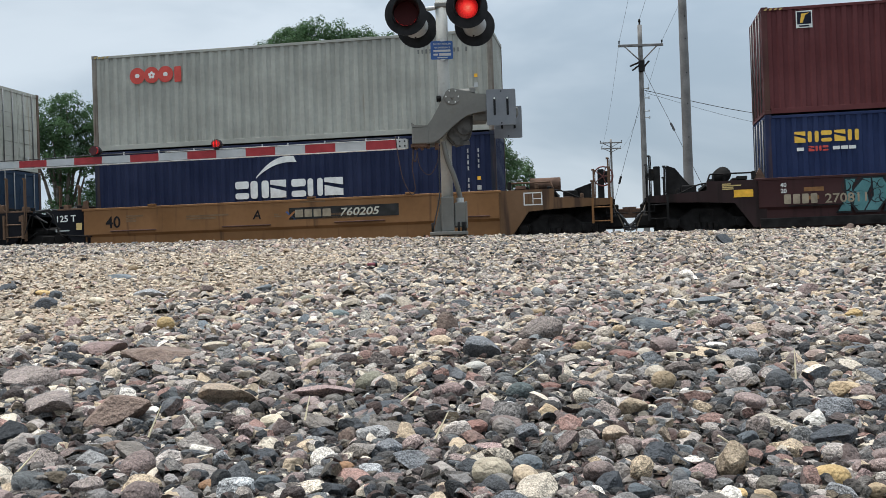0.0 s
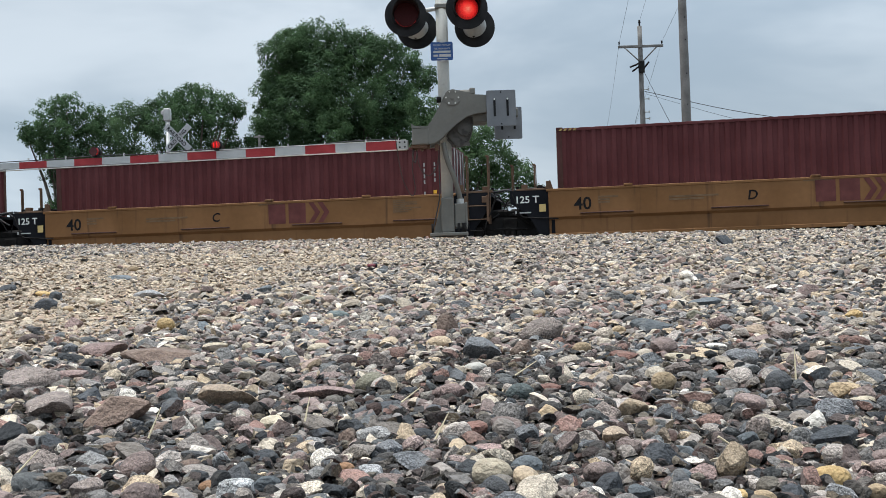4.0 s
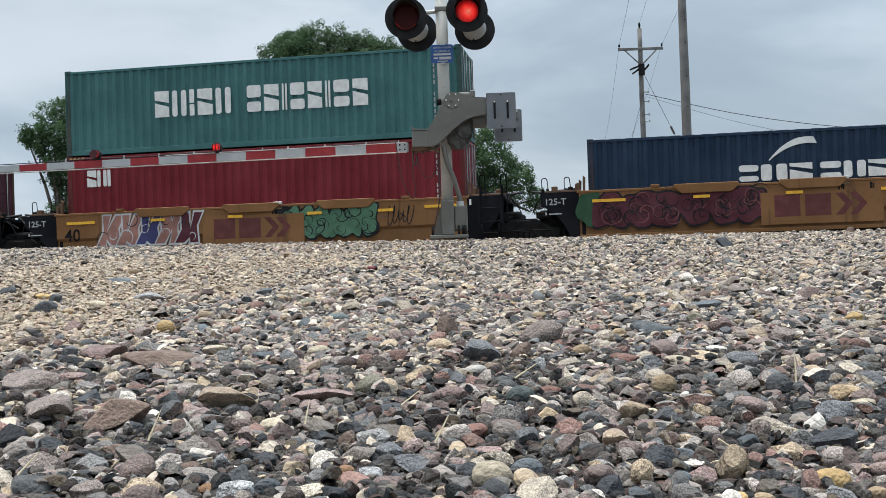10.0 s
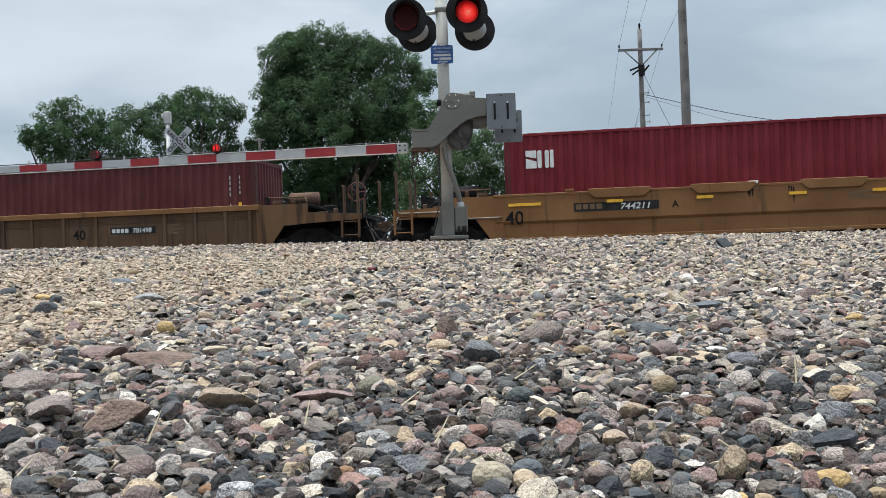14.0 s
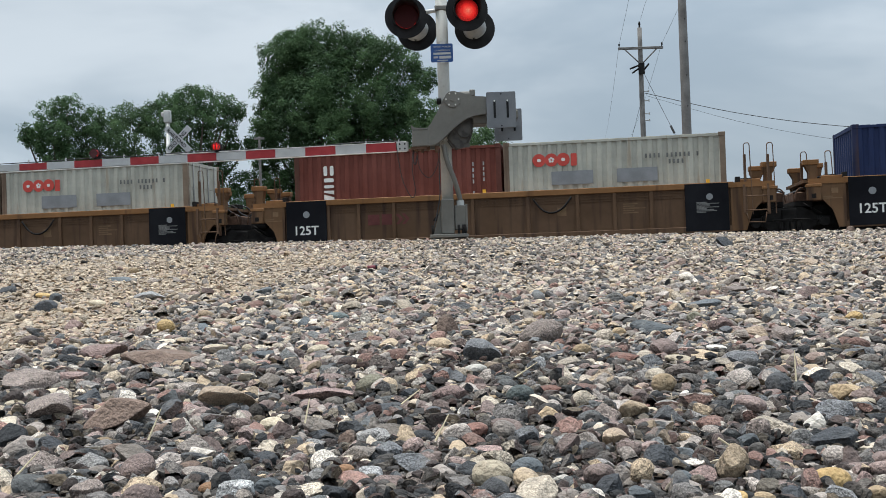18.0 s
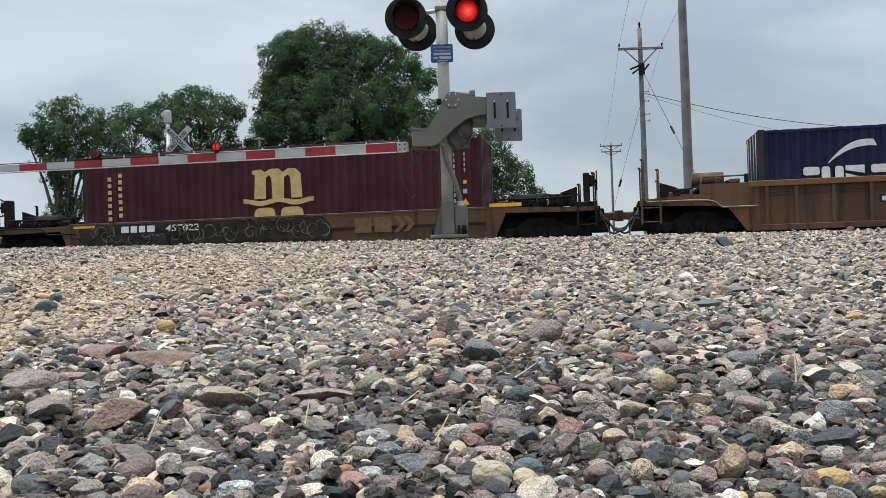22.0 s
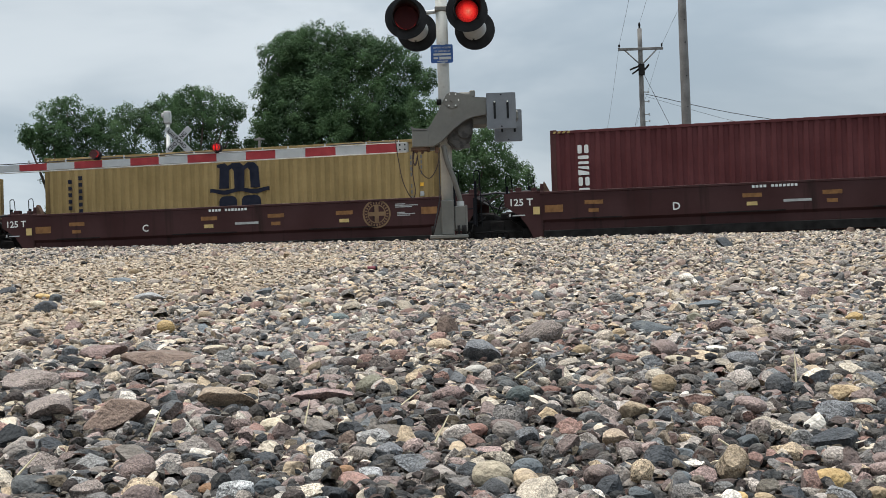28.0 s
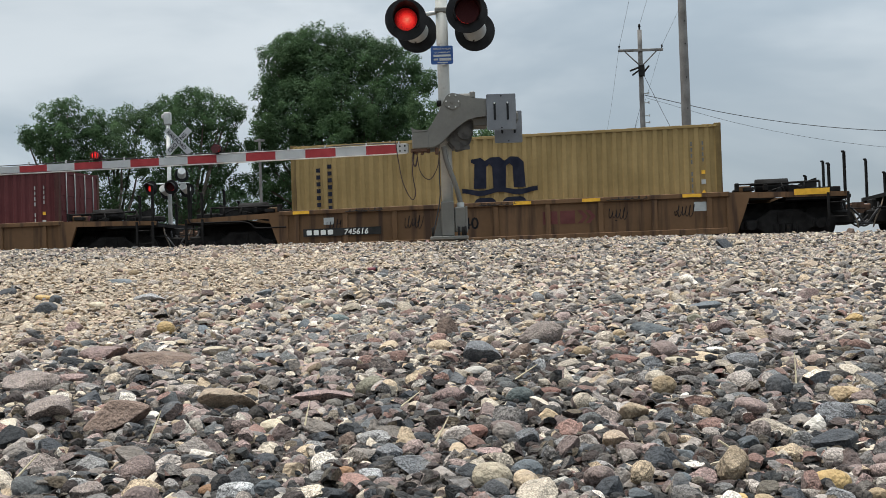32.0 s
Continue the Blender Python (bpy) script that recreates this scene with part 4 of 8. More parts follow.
def joint_end(car, style, s):
    """The short end over a shared truck; s: +1 or -1, the side that it lies on."""
    m = {"brown": M_BROWN, "ribbed": M_TAN_MID, "panelled": M_TAN_MID}.get(style, M_BLACK)
    top = TOPS[style]
    x0, x1 = (6.16, 7.18) if s > 0 else (-6.36, -7.42)
    for y in (-1, 1):
        bm = bmesh.new()
        if style == "ribbed":
            pts = [(x0, 0.28), (x0, top - 0.16), (s * 7.3, top - 0.16), (s * 7.3, 1.12), (s * 6.95, 1.02), (s * 6.7, 0.75), (s * 6.55, 0.28)]
        else:
            pts = [(x0, 0.28), (x0, top - 0.02), (x1, top - 0.02), (x1, top - 0.36), (s * 7.0, 0.92), (s * 6.78, 0.62), (s * 6.62, 0.28)]
        prism(bm, pts, y * (OUT - 0.02), y * (OUT - 0.09))
        part("end_plate", bm, m, car, "black end plate" if m is M_BLACK else "")
    bm = bmesh.new()
    box(bm, min(x0, x1), max(x0, x1), -1.36, 1.36, top - 0.12, top - 0.04)
    box(bm, s * 6.2, s * 6.3, -1.4, 1.4, 0.3, top - 0.12)
    part("end_deck", bm, m, car)
    # the drawbar casting over the truck
    bm = bmesh.new()
    box(bm, s * 6.3, s * 7.55, -0.35, 0.35, 0.78, 1.12, 0.05)
    box(bm, s * 7.1, s * 7.6, -0.9, 0.9, 0.86, 1.05, 0.03)
    part("drawbar", bm, M_STEEL, car)
    pm = M_POST if style in ("smooth", "ribbed", "panelled") else M_BLACK
    side = -OUT + 0.012
    if style == "ribbed":
        for y, k in ((-1.2, 1.0), (-0.55, 0.9), (1.15, 0.95)):
            bm = bmesh.new()
            x = s * (7.16 if y != -0.55 else 6.92)
            prism(bm, [(x - 0.11, top - 0.16), (x + 0.11, top - 0.16), (x + 0.10, top + 0.16 * k), (x + s * 0.03 + 0.17, top + 0.36 * k), (x + s * 0.03 - 0.17, top + 0.36 * k), (x - 0.10, top + 0.16 * k)], y - 0.12, y + 0.12)
            g = part("corner_guide", bm, M_TAN_MID, car, "tan flared container guide")
            boxes("guide_cap", [(x + s * 0.03 - 0.20, x + s * 0.03 + 0.20, y - 0.14, y + 0.14, top + 0.36 * k, top + 0.50 * k)], M_TAN, g, bevel=0.012)
        for y in (-1, 1):
            boxes("end_sill", [(x0, s * 7.3, y * OUT, y * (OUT - 0.1), top - 0.16, top - 0.02)], M_TAN, car)
        # a pocket below the guide, with its dark slot
        boxes("guide_pocket", [(s * 7.0, s * 7.34, -OUT - 0.05, -OUT + 0.15, 1.0, top - 0.17)], M_TAN_MID, car, bevel=0.015)
        boxes("pocket_rim", [(s * 6.97, s * 7.37, -OUT - 0.07, -OUT + 0.1, top - 0.24, top - 0.165)], M_TAN, car, bevel=0.008)
        boxes("pocket_slot", [(s * 7.12, s * 7.24, -OUT - 0.056, -OUT - 0.045, 1.06, 1.18)], M_STEEL, car)
        boxes("deck_block", [(s * 6.35, s * 6.95, -1.35, -0.7, top - 0.03, top + 0.06)], M_TAN, car, bevel=0.01)
        boxes("deck_block", [(s * 6.3, s * 6.42, -1.42, -1.2, top - 0.02, top + 0.13)], M_STEEL, car, bevel=0.01)
        hose(car, [(s * 7.2, -1.0, 1.2), (s * 7.4, -1.1, 1.36), (s * 7.55, -1.15, 1.28), (s * 7.62, -1.1, 1.0)], 0.022, M_RUST)
        bm = bmesh.new()
        box(bm, s * 6.35, s * 7.6, -0.9, 0.9, 1.0, 1.28, 0.03)
        part("cross_beam", bm, M_RUST, car)
    elif style in ("smooth", "boxed", "brown"):
        edge = M_BROWN if style == "brown" else M_STEEL
        # brackets, pipes and a ledge on the deck
        boxes("deck_ledge", [(s * 6.3, s * 7.25, -1.4, -1.15, top - 0.02, top + 0.035)], M_POST if style != "brown" else edge, car, bevel=0.008)
        for k, (a, b, h) in enumerate(((6.32, 6.42, 0.20), (6.52, 6.66, 0.10), (6.95, 7.12, 0.13), (7.2, 7.27, 0.09))):
            boxes("bracket", [(s * a, s * b, -1.38 + 0.05 * k, -1.2 + 0.05 * k, top + 0.03, top + 0.03 + h)], (M_POST, M_STEEL)[k % 2] if style != "brown" else edge, car, bevel=0.012)
        if style == "smooth":
            bm = bmesh.new()
            prism(bm, [(s * 6.22, top - 0.02), (s * 6.5, top - 0.02), (s * 6.3, top + 0.26)], -1.40, -1.36)
            part("gusset", bm, M_POST, car)
            hose(car, [(s * 7.36, -OUT - 0.02, top - 0.12), (s * 7.26, -OUT - 0.02, 1.18), (s * 7.12, -OUT - 0.02, 0.86), (s * 6.8, -OUT - 0.02, 0.80), (s * 6.1, -OUT - 0.02, 0.75)], 0.018, M_STEEL, "air_pipe")
            if s > 0:
                boxes("bracket", [(6.95, 7.15, -OUT + 0.0, -OUT + 0.03, top - 0.30, top - 0.12)], M_POST, car, bevel=0.01)
        if style == "boxed":
            for k in range(3):
                bm = bmesh.new()
                x = s * (6.22 + 0.11 * k)
                prism(bm, [(x - 0.035, top - 0.02), (x + 0.035, top - 0.02), (x + 0.05, top + 0.36 - 0.09 * k), (x - 0.02, top + 0.42 - 0.1 * k)], -1.4 + 0.06 * k, -1.3 + 0.06 * k)
                part("corner_guide", bm, M_POST, car, "worn upright corner guide")
            boxes("deck_ledge", [(s * 6.5, s * 7.5, -1.0, -0.8, top + 0.0, top + 0.06)], M_STEEL, car, bevel=0.01)
            boxes("side_patch", [(s * 6.22, s * 6.28, side - 0.006, side, top - 0.26, top - 0.1)], M_WHITE, car)
        hose(car, [(s * 7.2, -1.2, 1.05), (s * 7.35, -1.3, 1.4), (s * 7.52, -1.25, 1.3), (s * 7.66, -1.2, 1.02)], 0.018, M_STEEL)
        hose(car, [(s * 6.9, -0.9, top + 0.05), (s * 7.3, -1.0, top + 0.02), (s * 7.7, -0.95, top + 0.06)], 0.03, M_WIRE)
    if s > 0:
        for x, z in ((6.55, 2.62), (7.15, 2.60)):
            grab_post(car, x, top - 0.9, {"brown": 2.26, "boxed": 2.12}.get(style, z), pm, loop=style != "smooth")
        ladder(car, 6.5, 7.12, 0.75, top - 0.1, pm)
        rods("hanging_step", [((6.55, -1.52, 0.75), (6.6, -1.52, 0.5)), ((6.6, -1.52, 0.5), (7.02, -1.52, 0.48)), ((7.02, -1.52, 0.48), (7.07, -1.52, 0.75))], 0.014, M_STEEL if style != "ribbed" else M_POST, car)
    else:
        if style != "ribbed":
            load_mark(car, style)
        for x in (-7.38, -6.75):
            grab_post(car, x, top - 0.1, {"brown": 2.1, "boxed": 1.98}.get(style, 2.34), pm, loop=style != "smooth", y=-1.0)
        if style == "ribbed":
            bars("data_plate", [(-6.72, -6.55, 1.18, 1.32)], -OUT + 0.018, M_BADGE, car)
            word_bars(car, -OUT + 0.018, -6.95, 1.08, 2, 0.03, 0.5, M_FAINT)
    rng = random.Random(round(s * 3 + top * 10))
    for k in range(3):
        y = -1.0 + 0.9 * k
        hose(car, [(s * 6.4, y, top - 0.05), (s * (6.9 + 0.1 * k), y + rng.uniform(-.2, .2), top + 0.06), (s * 7.3, y + rng.uniform(-.2, .2), top - 0.2), (s * 7.62, y, top - 0.35)], 0.025)
    for q in ((s * 6.45, s * 6.8, -0.9, -0.55, top - 0.04, top + 0.12), (s * 6.9, s * 7.15, 0.1, 0.5, top - 0.04, top + 0.10)):
        boxes("valve_box", [q], M_STEEL, car, bevel=0.02)
    rods("brake_rod", [((s * 6.95, -1.2, 0.66), (s * 7.4, -1.22, 0.95)), ((s * 7.0, -1.2, 0.5), (s * 7.7, -1.2, 0.54))], 0.02, M_STEEL, car)


def coupler_end(car, style, s, brake=True):
    """The long end over its own truck, with platform, hand brake and coupler."""
    m = BODY[style]
    top = TOPS[style]
    for y in (-1, 1):
        bm = bmesh.new()
        if style in ("panelled", "low"):
            # a thin sill over the open underframe
            pts = [(s * 6.16, 0.28), (s * 6.16, top - 0.02), (s * 9.3, top - 0.12), (s * 9.3, top - 0.24), (s * 6.75, top - 0.2), (s * 6.42, 0.28)]
        else:
            pts = [(s * 6.16, 0.28), (s * 6.16, top - 0.02), (s * 7.7, top - 0.02), (s * 7.7, 1.32), (s * 9.3, 1.22), (s * 9.3, 1.06), (s * 7.7, 1.0), (s * 6.98, 0.95), (s * 6.62, 0.45), (s * 6.5, 0.28)]
        prism(bm, pts, y * (OUT - 0.03), y * (OUT - 0.11))
        part("end_plate", bm, {"ribbed": M_TAN_MID, "smooth": M_TAN_MID, "brown": M_BROWN_OLD}.get(style, m), car)
    bm = bmesh.new()
    box(bm, s * 6.2, s * 7.7, -1.35, 1.35, top - 0.12, top - 0.04)
    box(bm, s * 7.7, s * 9.35, -1.38, 1.38, min(1.10, top - 0.2), min(1.2, top - 0.1))
    box(bm, s * 6.2, s * 6.32, -1.35, 1.35, 0.3, top - 0.12)
    part("platform", bm, M_STEEL, car)
    bm = bmesh.new()
    box(bm, s * 6.3, s * 9.45, -0.28, 0.28, 0.72, 1.1, 0.03)
    part("centre_sill", bm, M_STEEL, car)
    boxes("draft_gear", [(s * 8.85, s * 9.6, -0.55, 0.55, 0.42, 0.8)], M_STEEL, car, bevel=0.05)
    for k, y in enumerate((-1.0, -0.3, 0.6)):
        hose(car, [(s * 9.4, y, 0.86), (s * 9.58, y - 0.05, 0.66), (s * 9.74, y, 0.44 + 0.05 * k), (s * 9.96, y, 0.42 + 0.05 * k)], 0.03, M_WIRE)
    bm = bmesh.new()
    box(bm, s * 9.4, s * 9.82, -0.11, 0.11, 0.76, 0.98, 0.03)
    prism(bm, [(s * 9.74, 0.72), (s * 9.92, 0.72), (s * 9.95, 1.02), (s * 9.74, 1.02)], -0.2, 0.12)
    part("coupler", bm, M_RUST, car, "rusty knuckle coupler")
    hose(car, [(s * 9.3, -0.4, 1.0), (s * 9.42, -0.45, 0.6), (s * 9.7, -0.42, 0.36), (s * 9.98, -0.4, 0.52)], 0.03)
    bm = bmesh.new()
    rod(bm, (s * 9.1, -1.35, 0.82), (s * 9.7, -1.35, 0.80), 0.014, 6)
    rod(bm, (s * 9.1, -1.35, 0.82), (s * 9.1, -1.35, 1.1), 0.014, 6)
    part("uncoupling_lever", bm, M_STEEL, car)
    dark = style in ("brown", "low", "panelled")
    ladder(car, s * 8.75, s * 9.25, 0.55, 1.25, M_STEEL if dark else m)
    pm = M_STEEL if dark else M_POST
    if style != "brown" and s < 0:
        pipe = [(6.2, 0.93), (7.0, 0.93), (7.15, 0.95), (7.5, 1.13), (8.9, 1.15), (9.12, 1.17), (9.16, 1.26)]
        hose(car, [(s * a, -OUT - 0.03, z) for a, z in pipe], 0.028 if pm is M_POST else 0.02, M_PIPE if pm is M_POST else M_STEEL, "air_pipe")
    for k, (a, b, z0, z1) in enumerate(((6.4, 6.5, top, top + 0.22), (6.62, 6.9, top, top + 0.1), (7.15, 7.25, top, top + 0.16), (7.5, 7.62, top - 0.05, top + 0.06), (7.95, 8.2, 1.2, 1.34), (8.4, 8.5, 1.2, 1.42))):
        boxes("bracket", [(s * a, s * b, -1.36 + 0.04 * k, -1.15 + 0.04 * k, z0, z1)], (M_STEEL, M_RUST if pm is M_POST else M_STEEL, pm)[k % 3], car, bevel=0.015)
    rods("hand_rail", [((s * 6.5, -1.3, top + 0.18), (s * 7.6, -1.3, top + 0.18)), ((s * 7.6, -1.3, top + 0.18), (s * 7.7, -1.3, top - 0.1))], 0.022, pm, car)
    bm = bmesh.new()
    prism(bm, [(s * 7.75, 1.2), (s * 8.7, 1.2), (s * 8.7, 2.15), (s * 8.45, 2.05), (s * 8.2, 1.72)] if style == "brown" else [(s * 7.75, 1.2), (s * 8.7, 1.2), (s * 8.7, 1.75), (s * 8.25, 1.6)], -0.3, -0.2)
    part("brake_stand", bm, M_STEEL, car)
    hose(car, [(s * 9.3, -0.9, 1.1), (s * 9.4, -1.0, 0.85), (s * 9.55, -1.0, 0.5), (s * 9.6, -0.95, 0.3)], 0.02, M_PIPE)
    for x, y, z in ((9.2, -1.4, 2.35), (8.8, -1.4, 2.05), (9.2, 1.35, 2.35), (8.7, 1.35, 1.95)):
        grab_post(car, s * x, 1.2, z - (0.3 if style == "low" else 0.0), pm, y)
    if style in ("panelled", "low"):
        rods("hand_rail", [((s * 6.8, -1.2, top + 0.16), (s * 8.6, -1.2, top + 0.2)), ((s * 8.6, -1.2, top + 0.2), (s * 8.6, -1.2, top - 0.1)), ((s * 8.2, -1.2, top + 0.18), (s * 8.2, -1.2, top - 0.1))], 0.03, M_STEEL, car)
        boxes("tool_box", [(s * 6.5, s * 6.85, -1.2, -0.9, top - 0.03, top + 0.14)], M_TAN_MID, car, bevel=0.01)
        boxes("spare_beam", [(s * 8.5, s * 9.2, -0.9, -0.5, top - 0.1, top + 0.06)], M_STEEL, car, bevel=0.03)
    if brake:
        x = s * 8.95
        bm = bmesh.new()
        box(bm, x - s * 0.06, x + s * 0.12, -0.72, -0.38, 1.2, 2.1, 0.02)
        box(bm, x + s * 0.1, x + s * 0.26, -0.68, -0.42, 1.72, 2.04, 0.03)
        b = part("hand_brake", bm, M_STEEL, car, "upright hand brake housing")
        bm = bmesh.new()
        # the wheel faces the end of the car on the brown and the low cars, the side on the others
        c, n = Vector((x + s * 0.1, -0.86, 1.88)), 20
        if dark:
            c = Vector((x + s * 0.32, -0.55, 1.88))

        def rim(a):
            u, v = 0.27 * math.cos(a), 0.27 * math.sin(a)
            return Vector((0, u, v)) if dark else Vector((u, 0, v))

        for i in range(n):
            a0, a1 = 2 * math.pi * i / n, 2 * math.pi * (i + 1) / n
            rod(bm, c + rim(a0), c + rim(a1), 0.02, 6)
        for i in range(5):
            a0 = 2 * math.pi * i / 5
            rod(bm, c, c + rim(a0), 0.014, 6)
        rod(bm, c, c + (Vector((-s * 0.2, 0, 0)) if dark else Vector((0, 0.2, 0))), 0.04, 8)
        part("brake_wheel", bm, M_STEEL if dark else M_WHEELRED, b, "grimy brake wheel" if dark else "dull red brake wheel")
    bm = bmesh.new()
    if style == "brown":
        rod(bm, (s * 7.25, -1.2, top + 0.16), (s * 7.25, -0.4, top + 0.16), 0.22, 18)
    else:
        rod(bm, (s * 7.0, -0.75, top + 0.14), (s * 7.85, -0.75, top + 0.14), 0.2, 14)
    part("air_reservoir", bm, M_STEEL if style in ("brown", "boxed", "low", "panelled") else M_RUST, car, smooth=True)
    for q in ((s * 7.9, s * 8.3, -0.5, 0.0, 1.2, 1.55), (s * 6.5, s * 6.9, -0.2, 0.4, top - 0.04, top + 0.14)):
        boxes("control_valve", [q], M_STEEL, car, bevel=0.03)
    hose(car, [(s * 7.3, -1.1, top - 0.02), (s * 7.9, -1.2, 1.5), (s * 8.5, -1.15, 1.26), (s * 9.2, -1.0, 1.24)], 0.022, M_STEEL, "air_pipe")
    if s > 0 and style in ("smooth", "brown", "boxed"):
        bm = bmesh.new()
        x = 6.85
        for q in ((x, x + 0.52, 1.12, 1.15), (x, x + 0.52, 1.45, 1.48), (x, x + 0.03, 1.12, 1.48), (x + 0.49, x + 0.52, 1.12, 1.48), (x + 0.25, x + 0.27, 1.12, 1.48), (x + 0.27, x + 0.5, 1.29, 1.31)):
            box(bm, q[0], q[1], -OUT + 0.022, -OUT + 0.026, q[2], q[3])
        part("card_holder", bm, M_WHITE, car, "white framed routing card holder")
    truck(car, s * 7.7)


# the ribs' places on the ribbed cars: middle wells, and those with a coupler at one end
RIBS = {("joint", "joint"): (-5.95, -5.05, -4.16, -3.13, -0.86, 0.70, 2.06, 3.07, 4.06, 5.0, 5.9), ("end", "joint"): (-5.95, -4.9, -3.9, -2.9, -1.95, -1.0, 0.05, 1.1, 3.3, 4.25, 5.2, 5.95),
        ("joint", "end"): (-5.95, -5.2, -4.25, -3.3, -1.1, -0.05, 1.0, 1.95, 2.9, 3.9, 4.9, 5.95)}


def well_car(u, style, label, left="joint", right="joint", brake_left=False, marks=None):
    """One well of a double-stack car; u: the left end of its container along the train."""
    car = thing("well_car", label, "rail car", "well cars of the train")
    m, top = BODY[style], TOPS[style]
    for y in (-1, 1):
        a, b = y * OUT, y * (OUT - 0.06)
        if style == "ribbed" or style == "panelled":
            zr = top - (0.16 if style == "ribbed" else 0.13)
            boxes("side_sheet", [(-6.36, 6.16, y * (OUT - 0.075), y * (OUT - 0.12), 0.3, zr)], m, car)
            boxes("top_chord", [(-6.42, 6.24, a, y * (OUT - 0.22), zr, top)], M_TAN if style == "ribbed" else m, car, "lighter tan top chord" if style == "ribbed" else "", 0.012)
            boxes("bottom_chord", [(-6.36, 6.16, a, y * (OUT - 0.2), 0.26, 0.42)], m, car, bevel=0.01)
            if style == "ribbed":
                for k in range(3):
                    z = zr - 0.07 - 0.07 * k
                    boxes("side_rail", [(-6.3, 6.1, y * (OUT - 0.055), y * (OUT - 0.08), z - 0.012, z + 0.012)], m, car)
            for x in (RIBS[right, left] if style == "ribbed" else [-5.9 + 1.45 * i for i in range(9)]):
                wd = 0.05 if style == "ribbed" else 0.07
                boxes("side_rib", [(x - wd, x + wd, y * (OUT - 0.015), y * (OUT - 0.13), 0.42, zr)], m, car, bevel=0.008)
        else:
            bm = bmesh.new()
            pts = [(a, top - 0.02), (a, 0.80), (y * (OUT - 0.07), 0.72), (y * (OUT - 0.07), 0.30), (y * (OUT - 0.13), 0.30), (y * (OUT - 0.13), 0.70), (b, 0.80), (b, top - 0.02)]
            va = [bm.verts.new((-6.36, p, z)) for p, z in pts]
            vb = [bm.verts.new((6.16, p, z)) for p, z in pts]
            bm.faces.new(va)
            bm.faces.new(vb[::-1])
            for i in range(len(pts)):
                j = (i + 1) % len(pts)
                bm.faces.new((va[i], va[j], vb[j], vb[i]))
            part("side_sheet", bm, m, car)
            boxes("top_chord", [(-6.42, 6.22, y * (OUT + 0.012), y * (OUT - 0.14), top - 0.07, top)], m, car, bevel=0.01)
            boxes("bottom_chord", [(-6.36, 6.16, y * (OUT + 0.0), y * (OUT - 0.16), 0.24, 0.34)], m, car, bevel=0.01)
    boxes("well_floor", [(-6.2, 6.2, -1.3, -0.9, 0.22, WELL), (-6.2, 6.2, 0.9, 1.3, 0.22, WELL)] + [(x, x + 0.3, -1.3, 1.3, 0.2, WELL - 0.02) for x in (-6.1, -3.1, -0.15, 2.8, 5.8)], M_STEEL, car)
    if style == "smooth":
        # long thin step bars along the side
        for x0, x1 in ((-5.5, -4.05), (-2.0, -0.5), (1.4, 2.9), (4.4, 5.9)):
            boxes("step_bar", [(x0, x1, -OUT - 0.05, -OUT + 0.005, 0.86, 0.895)], M_STEP, car, bevel=0.008)
        for x in (-4.3, 0.6, 3.5):
            boxes("side_lug", [(x, x + 0.24, -OUT - 0.03, -OUT + 0.1, top, top + 0.06)], m, car, bevel=0.01)
    if style == "boxed":
        for x0 in (-2.95, -0.2, 2.65):
            bm = bmesh.new()
            prism(bm, [(x0 - 0.86, top - 0.03), (x0 - 0.84, top + 0.06), (x0 + 0.84, top + 0.06), (x0 + 0.86, top - 0.03), (x0 + 0.66, top - 0.20), (x0 - 0.66, top - 0.20)], -OUT - 0.06, -OUT + 0.02)
            bmesh.ops.bevel(bm, geom=list(bm.edges), offset=0.012, segments=1, affect="EDGES")
            part("side_pad", bm, m, car)
        for x0 in (-4.3, 0.6, 4.4):
            boxes("side_lug", [(x0 - 0.12, x0 + 0.12, -OUT - 0.02, -OUT + 0.12, top, top + 0.08)], M_WHITE if x0 == 0.6 else m, car, bevel=0.01)
        bars("reflector", [(-6.0, -5.1, 1.22, 1.30), (4.95, 6.0, 1.27, 1.35)], -OUT - 0.024, M_YELLOW, car, "", 0.026)
        for x in (-3.3, -0.9, 1.5, 3.6):
            bars("reflector", [(x, x + 0.44, 1.22, 1.30)], -OUT - 0.024, M_YELLOW, car, "", 0.026)
        for x in (-5.6, -2.9, -0.2, 2.5, 5.3):
            boxes("side_seam", [(x - 0.012, x + 0.012, -OUT - 0.006, -OUT + 0.004, 0.8, 1.5)], m, car)
    if style == "brown":
        for i, x in enumerate((-5.2, -1.0, 1.05, 3.1)):
            bars("reflector", [(x, x + 0.5, 1.18, 1.29)], -OUT - 0.002, M_ORANGE, car)
            bars("reflector", [(x + 0.1, x + 0.38, 0.96, 1.06)], -OUT - 0.002, M_LOGOTAN if i % 2 else M_ORANGE, car)
        for x0, x1 in ((-5.6, -4.2), (-1.9, 0.1), (2.3, 4.3)):
            boxes("step_bar", [(x0, x1, -OUT - 0.04, -OUT + 0.005, 0.79, 0.82)], M_STEEL, car)
        boxes("lower_sill", [(-6.34, 6.14, -OUT - 0.012, -OUT + 0.06, 0.25, 0.5)], M_STEEL, car, "black grimy lower sill", 0.01)
        for x in (-6.3, 6.3):
            bm = bmesh.new()
            prism(bm, [(x - 0.16, top - 0.02), (x + 0.16, top - 0.02), (x, top + 0.3)], -OUT + 0.1, -OUT + 0.3)
            part("corner_guide", bm, M_RUST, car, "rusty pointed corner guide")
    if right == "joint":
        joint_end(car, style, 1)
        truck(car, 7.7)
    else:
        coupler_end(car, style, 1, style != "panelled")
